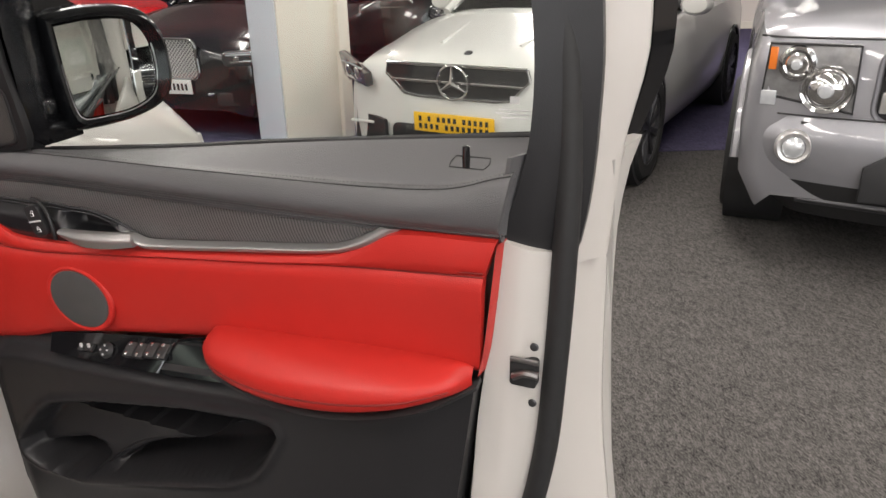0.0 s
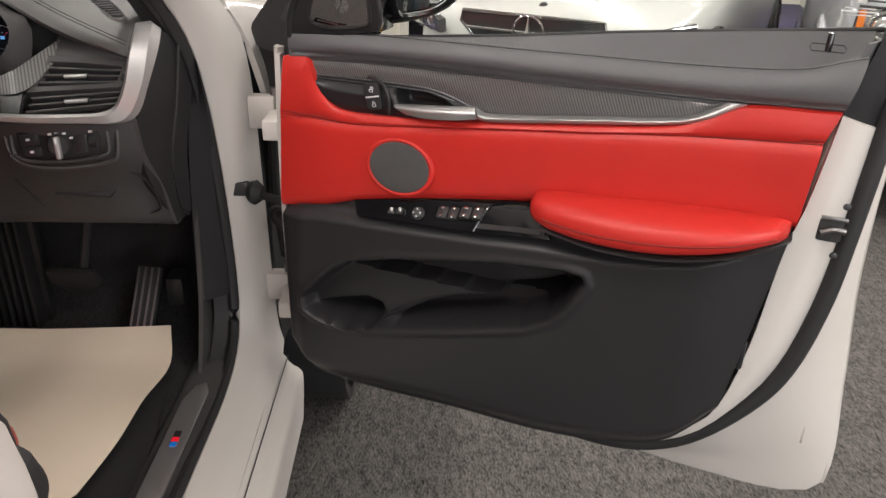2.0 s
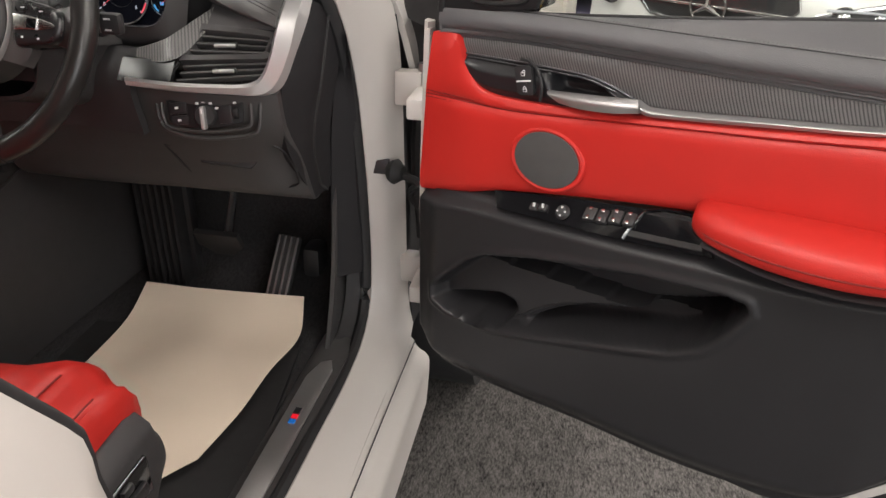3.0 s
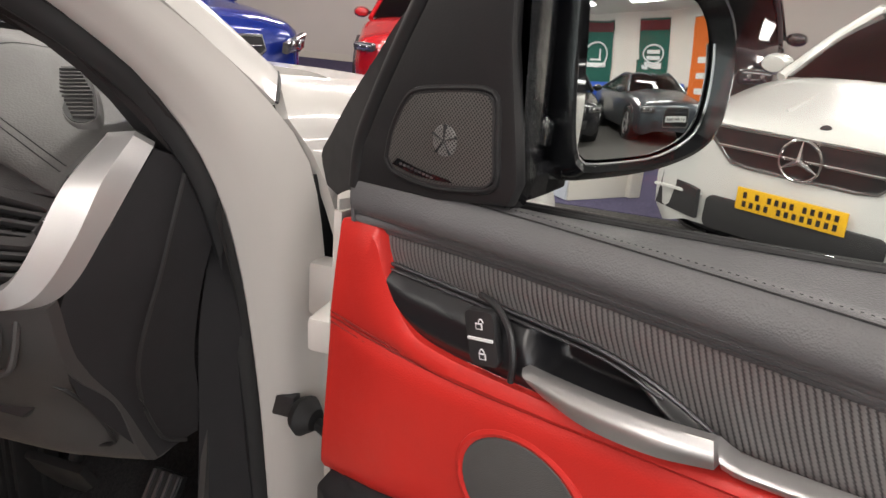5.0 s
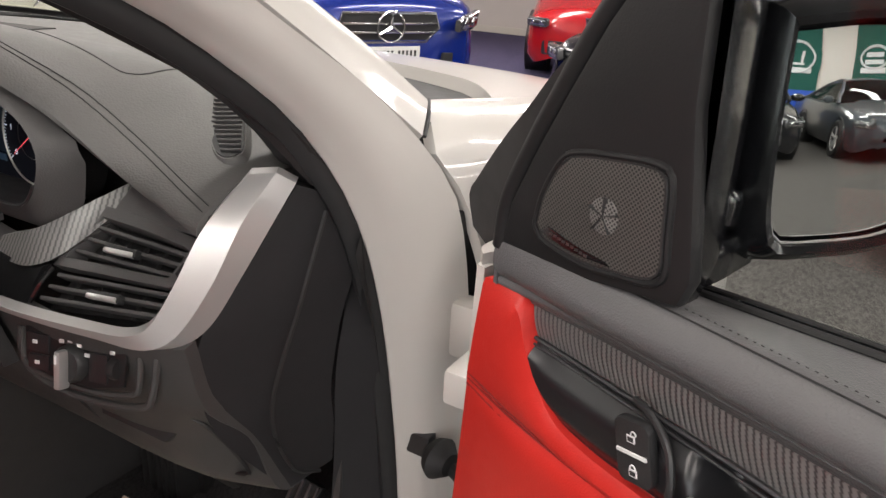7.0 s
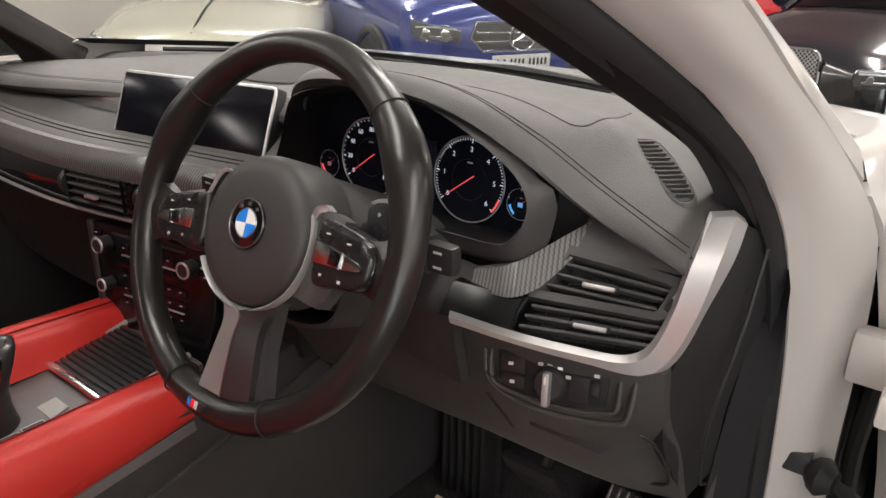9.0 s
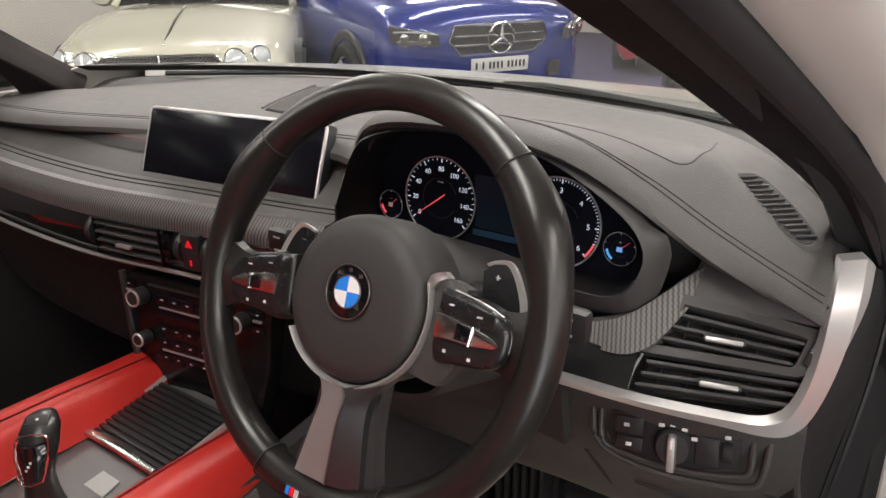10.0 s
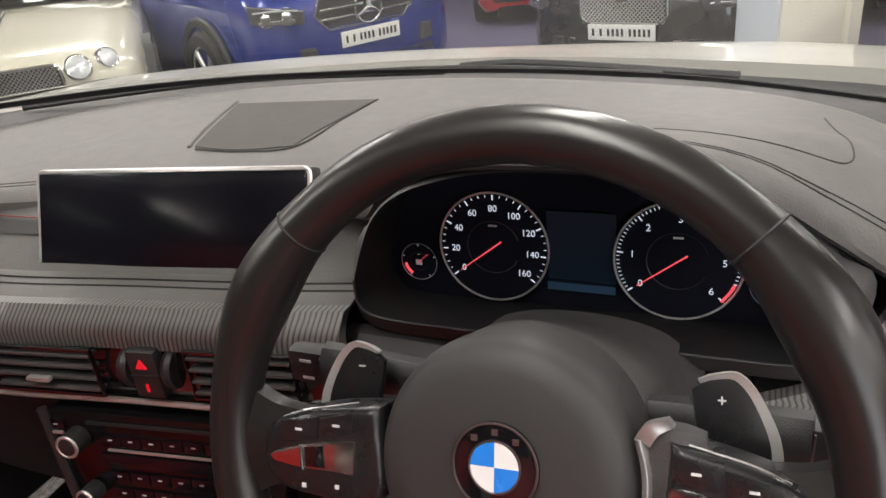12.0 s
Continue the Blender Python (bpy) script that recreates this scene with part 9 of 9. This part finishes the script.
for sx in (-1, 1):
    part("console_rail", tube([(sx * 0.078, 0.095, 0.808), (sx * 0.078, -0.03, 0.792), (sx * 0.078, -0.25, 0.776)], 0.0045, 6, 14), SILVER, con, "satin silver rail")
    PAD = [[(sx * 0.082, 0.075, 0.795), (sx * 0.084, -0.05, 0.802), (sx * 0.086, -0.25, 0.800), (sx * 0.09, -0.6, 0.81)], [(sx * 0.105, 0.080, 0.815), (sx * 0.107, -0.05, 0.823), (sx * 0.110, -0.25, 0.826), (sx * 0.11, -0.6, 0.83)], [(sx * 0.138, 0.070, 0.808), (sx * 0.140, -0.05, 0.812), (sx * 0.142, -0.25, 0.815), (sx * 0.145, -0.6, 0.82)], [(sx * 0.158, 0.050, 0.775), (sx * 0.158, -0.05, 0.770), (sx * 0.160, -0.25, 0.760), (sx * 0.16, -0.6, 0.76)], [(sx * 0.156, 0.040, 0.760), (sx * 0.154, -0.05, 0.750), (sx * 0.155, -0.25, 0.735), (sx * 0.155, -0.6, 0.735)]]
    if sx < 0:
        PAD = [[(x + dx, y + 0.02 * (y > 0), z + dz) for x, y, z in row] for row, dx, dz in zip(PAD[:3], (0.010, 0.0, 0.0), (-0.004, 0.018, 0.024))] + [[(x - 0.006, y + 0.01, z + 0.006) for x, y, z in row] for row in PAD[3:]]
    part("knee_pad", skin(PAD, 20, 5, (-sx * 0.01, 0, -0.006)), RED, con, "red leather knee pad")
    part("pad_seam", tube([(x, y, z + 0.0012) for x, y, z in PAD[1]], 0.0012, 5, 20), RED_STITCH, con)
    part("pad_piping", skin([[(x + sx * 0.005, y, z + 0.005) for x, y, z in PAD[4]], [(x + sx * 0.007, y, z - 0.008) for x, y, z in PAD[4]]], 20, 2, (-sx * 0.008, 0, 0)), CONSOLE_GREY, con, "satin grey lower edge of the knee pad")
part("shift_plate", skin([[(-0.072, -0.035, 0.790), (0, -0.035, 0.792), (0.072, -0.035, 0.790)], [(-0.072, -0.25, 0.778), (0, -0.25, 0.780), (0.072, -0.25, 0.778)]], 8, 4, (0, 0, -0.006)), CONSOLE_GREY, con, "satin metal shifter surround")
GS = ((0.786, -0.140, 0.022, 0.027), (0.800, -0.140, 0.019, 0.025), (0.820, -0.139, 0.016, 0.023), (0.842, -0.136, 0.0145, 0.021), (0.862, -0.130, 0.0175, 0.023), (0.882, -0.120, 0.0205, 0.025), (0.898, -0.110, 0.0205, 0.024), (0.909, -0.102, 0.0165, 0.018), (0.914, -0.099, 0.008, 0.008))
bm = rows_mesh([[(-0.004 + hx * math.cos(a * math.tau / 20), yc + hy * math.sin(a * math.tau / 20), zc) for a in range(20)] for zc, yc, hx, hy in GS], close=True)
bm.verts.ensure_lookup_table()
bm.faces.new([bm.verts[8 * 20 + k] for k in range(20)])
gs = part("gear_selector", bm, SELECTOR_BLACK, suv, "black gear selector leaning towards the driver", m=Matrix.Translation((0.007, -0.122, 0.786)) @ pose(0, 0, 0, 0, 0, 42) @ Matrix.Diagonal((1.0, 1.0, 0.79, 1)) @ Matrix.Translation((0.004, 0.13, -0.786)), turn=70)
PLATE = [(0.012, 0.850), (0.0165, 0.868), (0.0185, 0.886), (0.016, 0.902), (0.0, 0.907), (-0.016, 0.902), (-0.0185, 0.886), (-0.0165, 0.868), (-0.012, 0.850), (0, 0.846)]
def selector_y(z):
    return -0.1540 + 0.34 * max(0.0, z - 0.852) + 2.2 * max(0.0, z - 0.888) ** 1.5
part("selector_face", rows_mesh([[(-0.004 + w * (k / 8 * 2 - 1), selector_y(z) - 0.004 + 0.006 * (k / 4 - 1) ** 2, z) for k in range(9)] for z, w in ((0.852, 0.0100), (0.866, 0.0132), (0.882, 0.0152), (0.894, 0.0148))], (0, 0.004, 0.001)), PIANO, gs, "glossy shift pattern plate")
part("selector_edge", tube([(-0.004 + x * 0.93, selector_y(z) - 0.003 + 0.006 * (abs(x) / 0.0185) ** 2, z) for x, z in PLATE], 0.0012, 6, 40, close=True), CHROME, gs, "bright selector edge")
part("selector_key", box(0, 0, 0, 0.024, 0.014, 0.004, 0.0015), SOFT_BLACK, gs, "key on the selector top", pose(-0.004, -0.110, 0.9110, 24))
part("key_dot", box(0, 0, 0.0024, 0.003, 0.003, 0.0008, 0.0), ICON, gs, "", pose(-0.004, -0.110, 0.9110, 24), smooth=False)
for k in range(3):
    part("selector_mark", box(-0.004 + 0.003 * (k - 1), selector_y(0.872) - 0.0058, 0.868 + 0.006 * k, 0.0022, 0.0008, 0.0032, 0), ICON, gs, "pale shift mark", smooth=False)
dl = part("control_dial", lathe([(0, 0.030), (0.021, 0.030), (0.0235, 0.027), (0.024, 0.016), (0.022, 0.013), (0.0245, 0.010), (0.025, 0.0)], 32), DARK_METAL, suv, "round controller dial", pose(-0.03, -0.225, 0.780))
part("dial_band", lathe([(0.0242, 0.024), (0.0250, 0.021), (0.0242, 0.018)], 32), CHROME, dl)
for k in range(5):
    y = -0.105 - k * 0.029
    ky = part("console_key", box(0.056, y, 0.7870 - k * 0.0014, 0.024, 0.025, 0.006, 0.0015), SOFT_BLACK, con, "flat dark console key")
    part("key_edge", tube([(0.056 + a * 0.0125, y + b * 0.0130, 0.7892 - k * 0.0014) for a, b in ((-1, -1), (1, -1), (1, 1), (-1, 1))], 0.0009, 5, close=True), SILVER, ky, "thin bright key edge")
    part("key_mark", box(0.056, y, 0.7904 - k * 0.0014, 0.007, 0.0035, 0.0008, 0), ICON, ky, smooth=False)
part("console_tray", skin([[(0.012, -0.060, 0.7925), (0.045, -0.060, 0.7920)], [(0.012, -0.085, 0.7900), (0.050, -0.085, 0.7895)]], 6, 3, (0, 0, -0.003)), SATIN_ALU, con, "bright plate beside the selector")
part("roller_handle", tube([(-0.070, -0.030, 0.796), (0, -0.030, 0.798), (0.070, -0.030, 0.796)], 0.0065, 8, 12, flat=0.6), CHROME_SATIN, con, "bright grip of the sliding cover")

# rear-view mirror, passenger seat
rv = part("rear_view_mirror", box(0, 0, 0, 0.25, 0.035, 0.076, 0.018), BLACK_PLASTIC, suv, "black rear-view mirror", pose(0.088, 0.024, 1.3895, 5, 0, 12))
part("rear_view_glass", box(0, -0.0185, 0, 0.238, 0.003, 0.064, 0.001), MIRROR, rv)
part("mirror_stem", tube([(0, 0.015, 0.02), (0, 0.05, 0.05), (0, 0.075, 0.075)], 0.012, 8, 8), BLACK_PLASTIC, rv)
ps = part("passenger_cushion", box(-0.39, -0.42, 0.62, 0.50, 0.56, 0.17, 0.06, None, 4), RED, suv, "red leather passenger seat cushion")
part("passenger_backrest", box(-0.39, -0.80, 0.98, 0.48, 0.16, 0.68, 0.06, pose(0, 0, 0), 4), RED, ps)
part("passenger_base", box(-0.39, -0.42, 0.49, 0.46, 0.46, 0.12, 0.02), BLACK_PLASTIC, ps)
